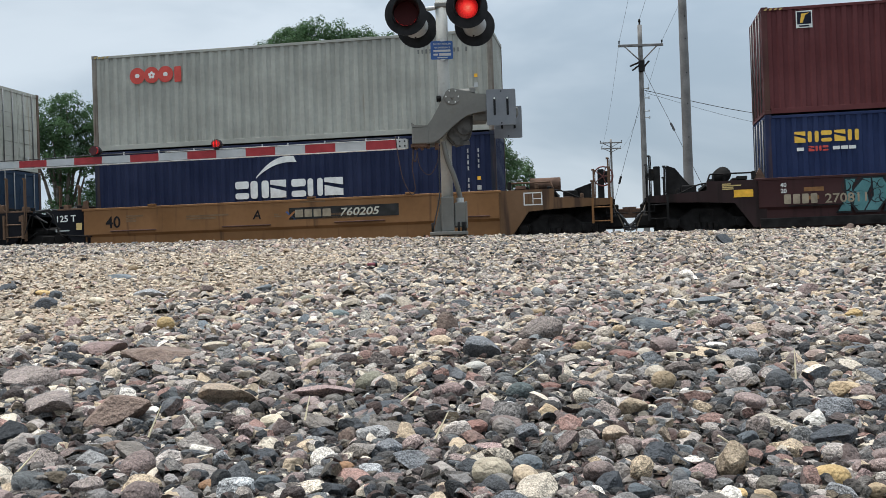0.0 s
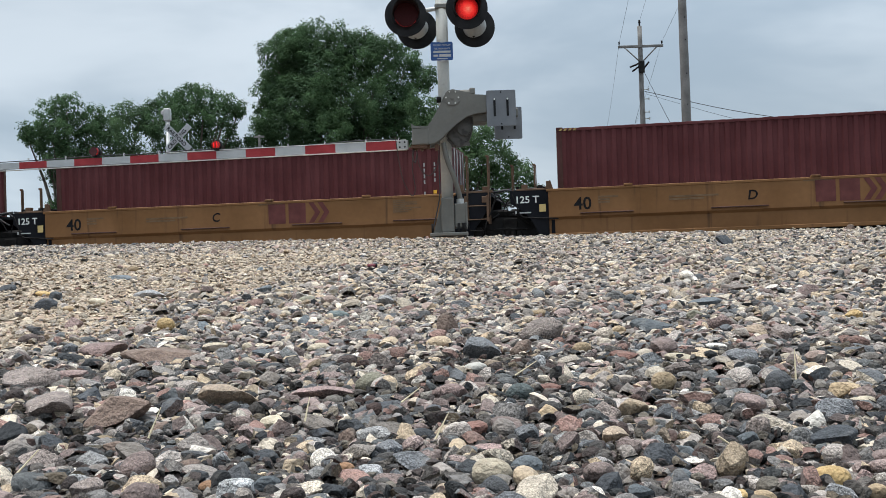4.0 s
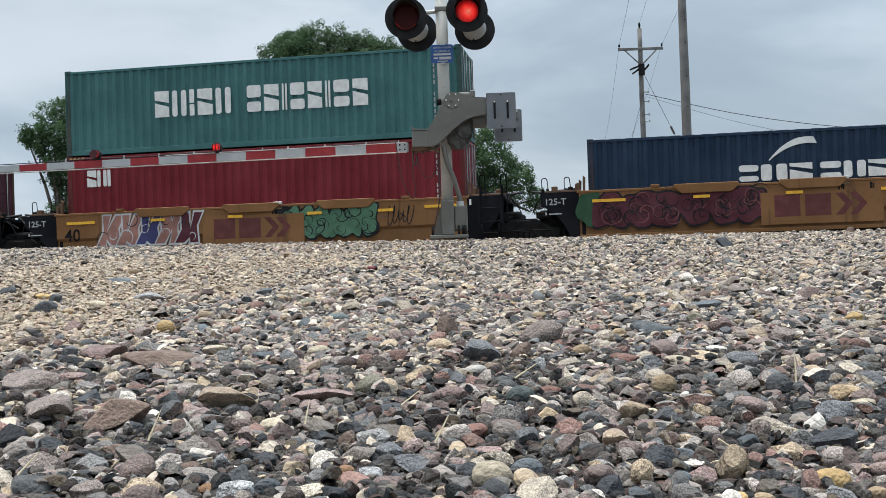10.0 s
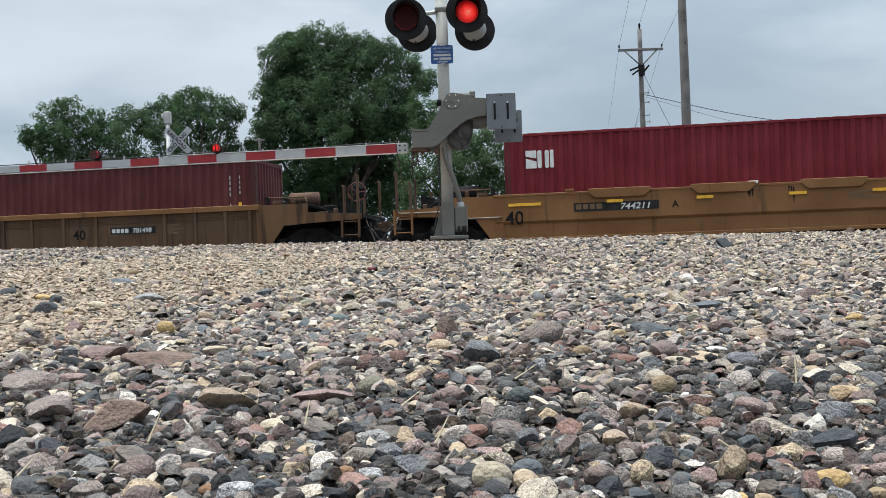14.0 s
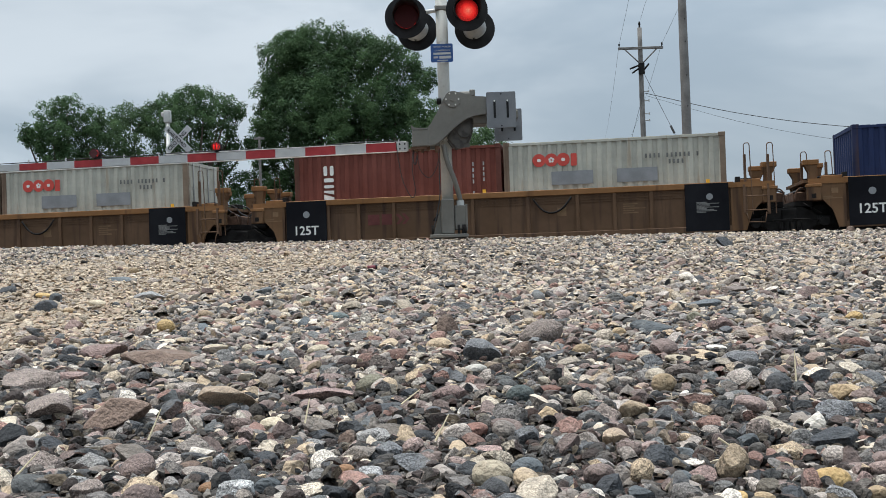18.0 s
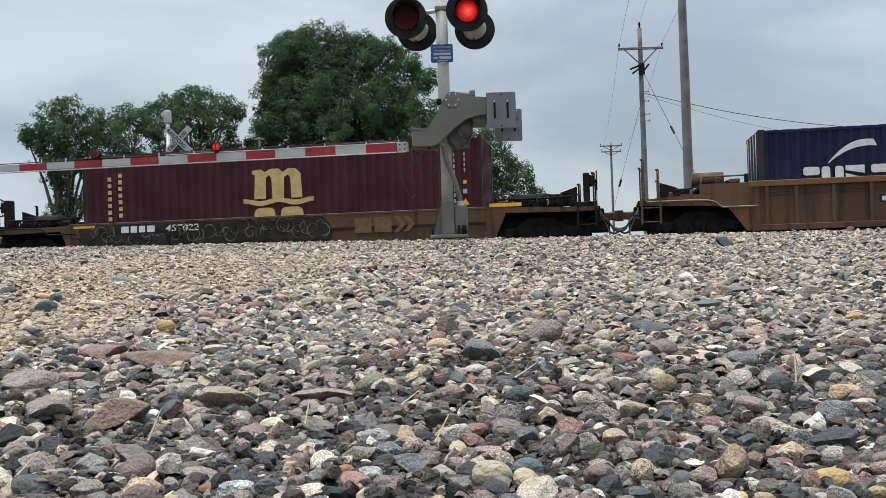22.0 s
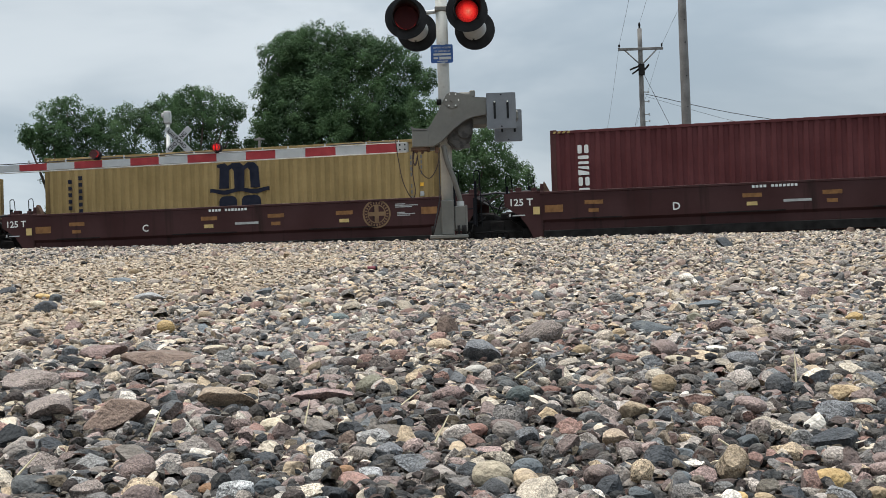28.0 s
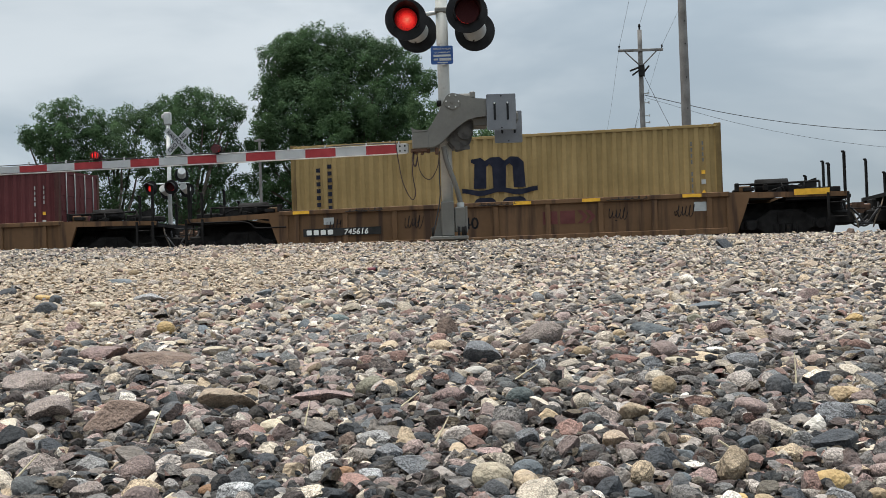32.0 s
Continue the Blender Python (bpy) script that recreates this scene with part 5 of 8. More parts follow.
    if left == "joint":
        joint_end(car, style, -1)
    else:
        coupler_end(car, style, -1, brake_left)
    if marks:
        marks(car, -OUT - 0.003, top)
    TRAIN.append((car, u + 6.096, 0.0))
    return car


# ---------------------------------------------------------------- painted marks on the cars
M_PALEPRINT = mat("cream_number_print", (0.46, 0.43, 0.35), 0.6, 0, 0.15, 6.0, bump=0)
M_PATCH = mat("grey_patch_paint", (0.20, 0.21, 0.22), 0.6, 0, 0.12, 3.0, bump=0)
M_DIM = mat("dim_worn_lettering", (0.072, 0.040, 0.030), 0.65, 0, 0.25, 5.0, bump=0)
M_OLDNUM = mat("aged_cream_lettering", (0.27, 0.22, 0.15), 0.65, 0, 0.25, 5.0, bump=0)
M_BADGE = mat("faded_yellow_badge", (0.17, 0.10, 0.048), 0.65, 0, 0.2, 5.0, bump=0)


def word_bars(car, y, x, z, n, h, w, m, label=""):
    """Small print, too small to read."""
    bars("small_print", [(x, x + w * (0.7 + 0.3 * math.sin(i * 2.3 + x)), z - i * h * 1.5, z - i * h * 1.5 + h) for i in range(n)], y, m, car, label)


def owner_shape(bm, x, z, k, y, wide=1.0):
    """Two plain blocks and a double chevron."""
    for a in (0.0, 0.78):
        q0, q1 = x + a * k * wide, x + (a + 0.66) * k * wide
        shape(bm, [(q0, z), (q1, z), (q1, z + 0.58 * k), (q0, z + 0.58 * k)], y)
    for a in (1.55, 1.90):
        q = [x + (a + d) * k * wide for d in (0.0, 0.2, 0.45, 0.2, 0.0, 0.25)]
        shape(bm, list(zip(q, (z, z, z + 0.29 * k, z + 0.58 * k, z + 0.58 * k, z + 0.29 * k))), y - 0.001 * a)


def mark_smooth(letter, fleet="", big=None, fleet_x=0.05, letter_x=-1.05, art=None):
    def draw(car, y, top):
        text("size_mark", "40", 0.48, -5.66, 0.98, y, M_DARKTXT, car)
        text("unit_letter", letter, 0.36, letter_x, 1.06, y, M_DARKTXT, car, shear=0.15)
        word_bars(car, y, -5.0, 1.28, 3, 0.05, 0.55, M_FAINT)
        word_bars(car, y, -3.1, 1.2, 2, 0.05, 1.9, M_FAINT)
        word_bars(car, y, 4.4, 1.42, 7, 0.035, 0.85, M_FAINT)
        word_bars(car, y, 0.4, 1.48, 1, 0.05, 0.9, M_FAINT)
        if fleet:
            bars("number_field", [(fleet_x, fleet_x + 3.25, 1.0, 1.34)], y, M_PANEL, car, "dark number panel")
            blocks("owner_mark", split_spans(fleet_x + 0.18, [0.24, 0.22, 0.22, 0.24], 0.05), 1.06, 1.28, y - 0.004, M_OLDNUM, car, 0.02)
            text("fleet_number", fleet, 0.31, fleet_x + 1.5, 1.06, y - 0.005, M_PALEPRINT, car, shear=0.2, squeeze=1.25)
            # a small crossed badge beside the letter, then two lines of print
            for k, m in ((1, SPRAY["orange"]), (-1, SPRAY["blue"])):
                bm = bmesh.new()
                q = letter_x + 1.15
                shape(bm, [(q - 0.16, 1.12 - k * 0.11), (q - 0.10, 1.12 - k * 0.13), (q + 0.16, 1.12 + k * 0.11), (q + 0.10, 1.12 + k * 0.13)][::k], y - 0.001 * (k + 1))
                part("crossed_badge", bm, m, car)
            word_bars(car, y, letter_x + 0.65, 1.15, 2, 0.04, 0.22, M_FAINT)
            word_bars(car, y, letter_x + 1.45, 1.15, 2, 0.04, 0.25, M_FAINT)
            word_bars(car, y, letter_x + 2.1, 1.08, 2, 0.06, 1.6, M_FAINT)
        if art:
            art(car, y)
        if big is not None:
            bm = bmesh.new()
            owner_shape(bm, big, 0.92, 1.0, y, 0.78)
            part("owner_mark", bm, M_MAROON, car, "maroon block mark")
    return draw


def mark_boxed(letter, fleet="", big=False, art=None, fleet_x=-1.0):
    def draw(car, y, top):
        text("size_mark", "40", 0.52, -6.1, 0.72, y, M_DARKTXT, car)
        text("unit_letter", letter, 0.26, -1.55, 1.02, y, M_DARKTXT, car)
        word_bars(car, y, 0.2, 1.42, 1, 0.05, 0.7, M_FAINT)
        word_bars(car, y, 3.0, 1.2, 3, 0.05, 0.9, M_FAINT)
        word_bars(car, y, 5.3, 1.15, 4, 0.04, 0.55, M_FAINT)
        bars("small_plate", [(5.85, 6.05, 0.88, 1.08)], y, M_WHITE, car)
        rng = random.Random(round(car.name.count("0") * 7 + fleet_x * 10 + len(letter)))
        for x0 in (0.45, rng.uniform(-5, 5)):
            bm = bmesh.new()
            for k in range(3):
                a, z1 = x0 + 0.06 * k + rng.uniform(-0.02, 0.02), 1.46 - 0.02 * k
                w, d = rng.uniform(0.012, 0.028), rng.uniform(0.12, 0.5)
                shape(bm, [(a - w, z1), (a + w, z1), (a + w * 0.4, z1 - d), (a - w * 0.4, z1 - d)], y - 0.002 - 0.0004 * k, 0.001)
            part("stain", bm, M_STEEL, car, "dark oily drips")["kind"] = "stuff"
        if fleet:
            bars("number_field", [(fleet_x, fleet_x + 2.3, 1.0, 1.24)], y, M_PANEL, car, "dark number panel")
            blocks("owner_mark", split_spans(fleet_x + 0.06, [0.15, 0.13, 0.13, 0.15], 0.05), 1.06, 1.2, y - 0.004, M_FAINT, car, 0.02)
            text("fleet_number", fleet, 0.23, fleet_x + 1.25, 1.03, y - 0.005, M_WHITE, car, shear=0.2, squeeze=1.2)
        if art:
            art(car, y)
        if art:
            bars("mark_panel", [(big - 0.35, big + 2.75, 0.42, 1.28)], y - 0.015, M_TAN, car, "clean tan panel", 0.006)
        if big is not False:
            bm = bmesh.new()
            x, z = big, 0.62
            owner_shape(bm, x, z, 1.0, y - (0.019 if art else 0.004))
            part("owner_mark", bm, M_MAROON, car, "maroon block mark")
    return draw


def mark_ribbed(fleet="", size_x=-2.6, big=None, fleet_x=-1.4, dark_left=True, dark_right=True):
    def draw(car, y, top):
        yy = -OUT + 0.069
        text("size_mark", "40", 0.40, size_x + 0.2, 0.79, yy, M_DARKTXT, car)
        if dark_left:
            bars("load_panel", [(-6.3, -5.1, 0.3, top - 0.02)], -OUT - 0.004, M_BLACK, car, "black load panel")
            text("load_mark", "125T", 0.36, -6.1, 0.62, -OUT - 0.008, M_WHITE, car)
            bm = bmesh.new()
            shape(bm, [(-5.7 + 0.1 * math.cos(radians(30 * k)), 1.2 + 0.1 * math.sin(radians(30 * k))) for k in range(12)], -OUT - 0.007)
            part("round_mark", bm, M_PATCH, car)
        if dark_right:
            bars("load_panel", [(4.95, 6.1, 0.3, top - 0.02)], -OUT - 0.004, M_BLACK, car, "black load panel")
            bm = bmesh.new()
            shape(bm, [(5.6 + 0.09 * math.cos(radians(30 * k)), 1.22 + 0.09 * math.sin(radians(30 * k))) for k in range(12)], -OUT - 0.007)
            part("round_mark", bm, M_PATCH, car)
            word_bars(car, -OUT - 0.007, 5.25, 1.06, 9, 0.022, 0.6, M_CODEDARK)
        word_bars(car, yy, 3.3, 1.1, 5, 0.04, 0.6, M_FAINT)
        if fleet:
            bars("number_field", [(fleet_x, fleet_x + 1.45, 0.9, 1.1)], yy - 0.002, M_PANEL, car, "dark number panel")
            blocks("owner_mark", split_spans(fleet_x + 0.06, [0.11, 0.1, 0.1, 0.11], 0.035), 0.94, 1.06, yy - 0.006, M_WHITE, car, 0.02)
            text("fleet_number", fleet, 0.2, fleet_x + 0.72, 0.93, yy - 0.007, M_WHITE, car, shear=0.1)
        if big is not None:
            bm = bmesh.new()
            x, z = big, 0.82
            owner_shape(bm, x, z, 0.52, yy)
            part("owner_mark", bm, M_MAROON, car, "maroon block mark")
        boxes("small_plate", [(1.5, 1.75, yy - 0.004, yy, 0.86, 1.1)], M_FAINT, car)
        if not fleet:
            way = [(0.84, 1.36), (1.02, 1.12), (1.2, 0.99), (1.35, 0.96), (1.5, 0.99), (1.7, 1.12), (1.9, 1.38)]
            hose(car, [(q, -OUT - 0.01, z) for q, z in way], 0.028, M_STEEL, "chain")
    return draw


def round_badge(car, x, z, y):
    """A round cross badge in faded yellow."""
    bm = bmesh.new()
    n = 36
    for r0, r1 in ((0.41, 0.36), (0.27, 0.24)):
        a = [bm.verts.new((x + r0 * math.cos(2 * math.pi * k / n), y, z + r0 * math.sin(2 * math.pi * k / n))) for k in range(n)]
        b = [bm.verts.new((x + r1 * math.cos(2 * math.pi * k / n), y, z + r1 * math.sin(2 * math.pi * k / n))) for k in range(n)]
        for k in range(n):
            bm.faces.new((a[k], a[(k + 1) % n], b[(k + 1) % n], b[k]))
    for k in range(24):
        a = 2 * math.pi * k / 24
        q = [(x + r * math.cos(a + d), z + r * math.sin(a + d)) for r, d in ((0.285, -0.06), (0.345, -0.06), (0.345, 0.06), (0.285, 0.06))]
        shape(bm, q, y + 0.001, 0.002)
    shape(bm, rounded(x - 0.24, x + 0.24, z - 0.06, z + 0.06, 0.01), y)
    shape(bm, rounded(x - 0.06, x + 0.06, z - 0.24, z + 0.24, 0.01), y - 0.001)
    part("round_badge", bm, M_BADGE, car, "faded yellow round cross badge")




def mark_brown(letter, fleet="", badge=3.9, art=None):
    def draw(car, y, top):
        if letter:
            text("unit_letter", letter, 0.29, {"A": 1.5, "B": -1.35}.get(letter, -2.85), 0.93, y, M_WHITE, car)
        bars("owner_mark", [(-0.75 + 0.1 * k, -0.68 + 0.1 * k, 1.43, 1.5) for k in range(12) if k != 4], y, M_WHITE, car)
        word_bars(car, y, 4.85, 1.40, 3, 0.028, 0.7, M_CODE)
        word_bars(car, y, 4.9, 1.16, 3, 0.028, 0.55, M_CODE)
        word_bars(car, y, 0.05 if letter != "B" else -3.2, 1.02, 1, 0.07, 1.0, M_CODE)
        bars("reflector", [(5.6, 6.05, 1.1, 1.3)], y, M_ORANGE, car)
        bars("reflector", [(-6.3, -5.8, 1.0, 1.2)], y, M_ORANGE, car)
        if badge is not None:
            round_badge(car, badge, 1.16, y)
        if fleet:
            blocks("owner_mark", split_spans(2.55, [0.26, 0.26, 0.24, 0.24], 0.09), 0.92, 1.18, y, M_DIM, car, 0.03)
            text("fleet_number", fleet, 0.37, 4.05, 0.92, y, M_DIM, car, squeeze=1.1)
        if art:
            art(car, y)
    return draw


# ---------------------------------------------------------------- sprayed pictures (plain shapes)
def spray(name, rgb):
    return mat(name, rgb, 0.65, 0, 0.18, 3.0, bump=0, spec=0.12)


SPRAY = {k: spray("sprayed_" + k, v) for k, v in dict(plum=(0.085, 0.022, 0.03), rose=(0.17, 0.065, 0.065), green=(0.07, 0.15, 0.07), black=(0.015, 0.015, 0.017), silver=(0.26, 0.27, 0.27), pink=(0.30, 0.15, 0.12),
                                                      teal=(0.075, 0.185, 0.19), sky=(0.20, 0.24, 0.30), pale=(0.45, 0.45, 0.45), blue=(0.06, 0.10, 0.22), orange=(0.26, 0.11, 0.04), dark_green=(0.03, 0.075, 0.04), mint=(0.085, 0.175, 0.11), violet=(0.05, 0.05, 0.13), soot=(0.035, 0.026, 0.018), ash=(0.155, 0.135, 0.10)).items()}


def blob_row(x0, x1, z0, z1, n, fill, edge, seed, swirl=0, lean=0.0, line=None, angular=False):
    """A row of bulging sprayed forms, each with a dark outline, a highlight and inner swirls."""
    def draw(car, y):
        rng = random.Random(seed)
        w = (x1 - x0) / n
        for i in range(n):
            cx, cz = x0 + w * (i + 0.5), (z0 + z1) / 2 + rng.uniform(-0.04, 0.04)
            ph, wide = rng.uniform(0, 6), rng.uniform(0.54, 0.66)
            body = fill[i % len(fill)] if isinstance(fill, tuple) else fill
            for layer, (m, grow) in enumerate(((edge, 0.055), (body, 0.0))):
                bm = bmesh.new()
                rx, rz = w * wide + grow, (z1 - z0) * 0.5 + grow
                pts = []
                for k in range(28):
                    a = 2 * math.pi * k / 28
                    f = 1 + 0.13 * math.sin(3 * a + ph) + 0.09 * math.sin(5 * a + 2 * ph)
                    sq = max(abs(math.cos(a)), abs(math.sin(a))) ** -0.45
                    z = max(z0 - 0.02 - grow, min(z1 + 0.03 + grow, cz + rz * f * sq * math.sin(a)))
                    pts.append((cx + rx * f * sq * math.cos(a) + lean * (z - z0), z))
                if angular:
                    # broad straight strokes with a notch cut into them
                    u, g = w * 0.5, grow
                    kx, nz = 0.35 * math.sin(ph), z0 + (z1 - z0) * (0.35 + 0.25 * math.cos(ph))
                    pts = [(cx - u * 1.15 - g, z0 - g), (cx - u * 0.25 + g, z0 - g), (cx + u * kx, nz - g), (cx + u * 0.35 - g, z0 - g), (cx + u * 1.2 + g, z0 - g), (cx + u * 0.75 + g, z0 + (z1 - z0) * 0.55),
                           (cx + u * 1.1 + g, z1 + g), (cx + u * 0.3 - g, z1 + g), (cx + u * (kx - 0.1), nz + 0.22 + g), (cx - u * 0.3 + g, z1 + g), (cx - u * 1.05 - g, z1 + g), (cx - u * 0.7 - g, z0 + (z1 - z0) * 0.45)]
                    pts = [(q + lean * (z - z0), z) for q, z in pts]
                shape(bm, pts, y - 0.0012 * ((2 * i + layer) if angular else (layer * n + i)), 0.001)
                part("sprayed_form", bm, m, car)
            yy = y - 0.0012 * ((2 * i + 2) if angular else 2 * n) - 0.001 - 0.0002 * i
            for s in range(swirl):
                bm = bmesh.new()
                sx, sz = cx + rng.uniform(-0.3, 0.3) * w, rng.uniform(z0 + 0.18, z1 - 0.15)
                r, a0, sg = rng.uniform(0.12, 0.34), rng.uniform(0, 6), rng.choice((-1, 1))
                th = rng.uniform(0.008, 0.022)
                va, vb = [], []
                for k in range(18):
                    a = a0 + sg * k * 0.27
                    q = r * (1 - k / 26)
                    t = th * math.sin(math.pi * (k + 0.6) / 18.2)
                    va.append(bm.verts.new((sx + (q + t) * math.cos(a), yy, sz + (q + t) * 0.95 * math.sin(a))))
                    vb.append(bm.verts.new((sx + (q - t) * math.cos(a), yy, sz + (q - t) * 0.95 * math.sin(a))))
                for k in range(17):
                    bm.faces.new((va[k], va[k + 1], vb[k + 1], vb[k]))
                part("sprayed_line", bm, (line or edge) if s % 4 == 1 else edge, car)
    return draw


def scrawl(x, z, w, h, m, seed, n=5, r=0.012):
    """A thin sprayed scribble: running loops that lean and change in height, with a few straight strokes."""
    def draw(car, y):
        rng = random.Random(seed)
        bm = bmesh.new()
        tall = [rng.uniform(0.45, 1.0) for _ in range(n + 2)]
        phase, pts = rng.uniform(0, 6), []
        for k in range(14 * n + 1):
            u = k / (14 * n)
            i, f = divmod(u * n, 1.0)
            high = tall[int(i)] * (1 - f) + tall[int(i) + 1] * f
            a = 2 * math.pi * n * u + phase
            dz = 0.5 * h * high * math.sin(a)
            pts.append(Vector((x + w * u + 0.34 * w / n * math.cos(a) * high + 0.18 * dz, y - 0.006, z + h * 0.5 + dz)))
        for p, q in zip(pts, pts[1:]):
            rod(bm, p, q, r, 4)
        for _ in range(max(1, n // 3)):
            p = Vector((x + w * rng.uniform(0, 0.8), y - 0.006, z + h * rng.uniform(0.0, 1.0)))
            rod(bm, p, p + Vector((w * rng.uniform(0.1, 0.3), 0, h * rng.uniform(-0.3, 0.3))), r, 4)
        ob = part("sprayed_line", bm, m, car)
        ob["kind"] = "stuff"
    return draw


def several(*fs):
    def draw(car, y):
        for f in fs:
            f(car, y)
    return draw


# ---------------------------------------------------------------- the train, from its head
C = container


def seaside_mark(c, h, height):
    logo_word(split_spans(-5.35, [0.28, 0.28, 0.28, 0.28, 0.28], 0.06), 2.1, 2.4, M_LOGOYEL, "row of plain yellow blocks")(c, h, height)
    logo_word(split_spans(-5.0, [0.15, 0.15, 0.15], 0.03), 1.86, 2.0, M_LOGORED, "small red blocks")(c, h, height)
    bars("code_print", [(-5.3, -5.12, 1.88, 1.97), (-4.38, -4.2, 1.88, 1.97), (-4.17, -4.0, 1.88, 1.97), (-3.97, -3.8, 1.88, 1.97)], FACE, M_WHITE, c)


def patched(mark):
    """A mark with two grey paint patches below it."""
    def draw(c, h, height):
        mark(c, h, height)
        for a, b in ((-1.7, -0.55), (0.1, 1.2)):
            bm = bmesh.new()
            shape(bm, [(a, 1.34), (b, 1.34), (b, 1.72), (a, 1.72)], FACE)
            part("paint_patch", bm, M_PATCH, c, "grey overpainted patch")
    return draw


def build_train():
    # a brown car with a stack, at the head of what is seen
    car = well_car(4.24, "brown", "oxide brown well car with a sprayed picture", "end", "joint", True)
    y = -OUT - 0.003
    text("size_mark", "40\n20", 0.16, -5.8, 1.32, y, M_WHITE, car)
    blocks("owner_mark", split_spans(-5.72, [0.18, 0.18, 0.17, 0.17], 0.05), 0.86, 1.12, y - 0.02, M_OLDNUM, car, 0.03)
    text("fleet_number", "270811", 0.34, -4.68, 0.86, y - 0.02, M_OLDNUM, car, squeeze=1.1)
    blob_row(-4.3, -1.6, 0.62, 1.46, 4, (SPRAY["teal"], SPRAY["teal"], M_BROWN), SPRAY["black"], 5, 6, 0.2, SPRAY["black"], True)(car, y)
    bars("reflector", [(-7.0, -6.5, 1.1, 1.3)], y + 0.02, M_YELLOW, car)
    word_bars(car, y, -7.3, 1.45, 4, 0.03, 0.5, M_LOGOTAN)
    C(4.24, WELL, "blue", "navy blue high container with a yellow word mark", LONG, HIGH, "L", seaside_mark)
    C(4.24, WELL + HIGH + 0.015, "oxide", "red oxide high container stacked on blue ones", LONG, HIGH, "L", logo_badge(-5.2, 2.27))
    # five tan wells with black ends
    U = [-15.27, -30.72, -46.05, -61.22, -76.66]
    well_car(U[0], "smooth", "tan well car carrying a grey and a navy container", "joint", "end", marks=mark_smooth("A", "760205"))
    C(U[0], WELL, "navy", "navy blue container with a white word mark", LONG, HIGH, "L", logo_arc(-1.65, 1.27))
    C(U[0], WELL + HIGH + 0.015, "grey", "light grey container with a red mark, stacked", LONG, HIGH, "L", logo_red())
    well_car(U[1], "smooth", "tan well car carrying a stack of two containers", marks=mark_smooth("E", "", 0.8, art=scrawl(0.15, 0.78, 0.5, 0.5, M_GALV, 61, 5, 0.009)))
    C(U[1], WELL, "steelblue", "faded blue container with a white panel", LONG, LOW, "R", logo_boxed())
    C(U[1], WELL + LOW + 0.015, "white", "rust-streaked white container with a red mark", LONG, LOW, "R", logo_red(-4.95, 1.72))
    well_car(U[2], "smooth", "tan well car carrying a red oxide container", marks=mark_smooth("D", "", 0.7))
    C(U[2], WELL, "oxide", "red oxide high container in a tan well car", LONG, HIGH, "L")
    well_car(U[3], "smooth", "tan well car carrying a plain red container", marks=mark_smooth("C", "", 0.7))
    C(U[3], WELL, "oxide", "plain red oxide container in a tan well car", LONG, LOW, "R")
    well_car(U[4], "smooth", "tan well car carrying a red container, at a coupling", "end", "joint", marks=mark_smooth("B", "760205", None, -3.05, 0.75))
    C(U[4], WELL, "oxide", "red oxide container with an upright white mark", LONG, HIGH, "L", logo_bars(-5.35, 2.25, 5))
    # five tan wells with yellow reflectors and sprayed pictures
    V = [-96.42, -112.05, -127.69, -143.21, -158.71]
    well_car(V[0], "boxed", "tan well car with yellow reflectors", "joint", "end", marks=mark_boxed("B", "744211", fleet_x=1.9))
    C(V[0], WELL, "navy", "navy blue high container with a white mark", LONG, HIGH, "R", logo_arc(-1.7, 1.22))
    well_car(V[1], "boxed", "tan well car covered in plum sprayed forms", marks=mark_boxed(
        "C", "", -1.2, several(blob_row(-5.9, -1.4, 0.52, 1.44, 6, SPRAY["plum"], SPRAY["black"], 11, 15, 0.0, SPRAY["rose"]), blob_row(1.75, 3.2, 0.46, 1.46, 2, SPRAY["silver"], SPRAY["black"], 12, 3, 0.12, SPRAY["black"], True), blob_row(3.2, 3.6, 0.8, 1.3, 1, SPRAY["mint"], SPRAY["dark_green"], 16, 1), blob_row(-6.3, -5.9, 0.62, 1.46, 1, SPRAY["dark_green"], SPRAY["dark_green"], 17, 0))))
    C(V[1], WELL, "steelblue", "faded blue container with a white mark", LONG, LOW, "R", logo_arc(-2.05, 1.22, 1.22, None, 0.36))
    well_car(V[2], "boxed", "tan well car covered in sprayed blue and green forms", marks=mark_boxed(
        "D", "", -1.35, several(blob_row(-5.0, -1.9, 0.56, 1.44, 5, (SPRAY["pink"], SPRAY["pink"], SPRAY["violet"], SPRAY["pink"], SPRAY["plum"]), SPRAY["pale"], 13, 2, 0.2, SPRAY["black"], True), blob_row(0.65, 0.95, 0.7, 1.46, 1, SPRAY["black"], SPRAY["black"], 15, 0), blob_row(0.8, 3.5, 0.56, 1.46, 6, SPRAY["mint"], SPRAY["black"], 14, 5), scrawl(3.9, 0.8, 0.7, 0.6, SPRAY["black"], 2))))
    C(V[2], WELL, "red", "bright red container with a white mark", LONG, HIGH, "R", logo_word(split_spans(-5.45, [0.3, 0.3, 0.1], 0.03), 1.95, 2.45, M_WHITE, "white block mark"))
    C(V[2], WELL + HIGH + 0.015, "teal", "teal green container stacked on a red one", LONG, LOW, "R",
      logo_word(split_spans(-3.2, [0.45, 0.45, 0.15, 0.47, 0.47, -0.3, 0.43, 0.45, 0.15, 0.43, 0.43, 0.15, 0.47, 0.45], 0.10), 1.02, 1.80, M_WHITE, "white block word mark"))
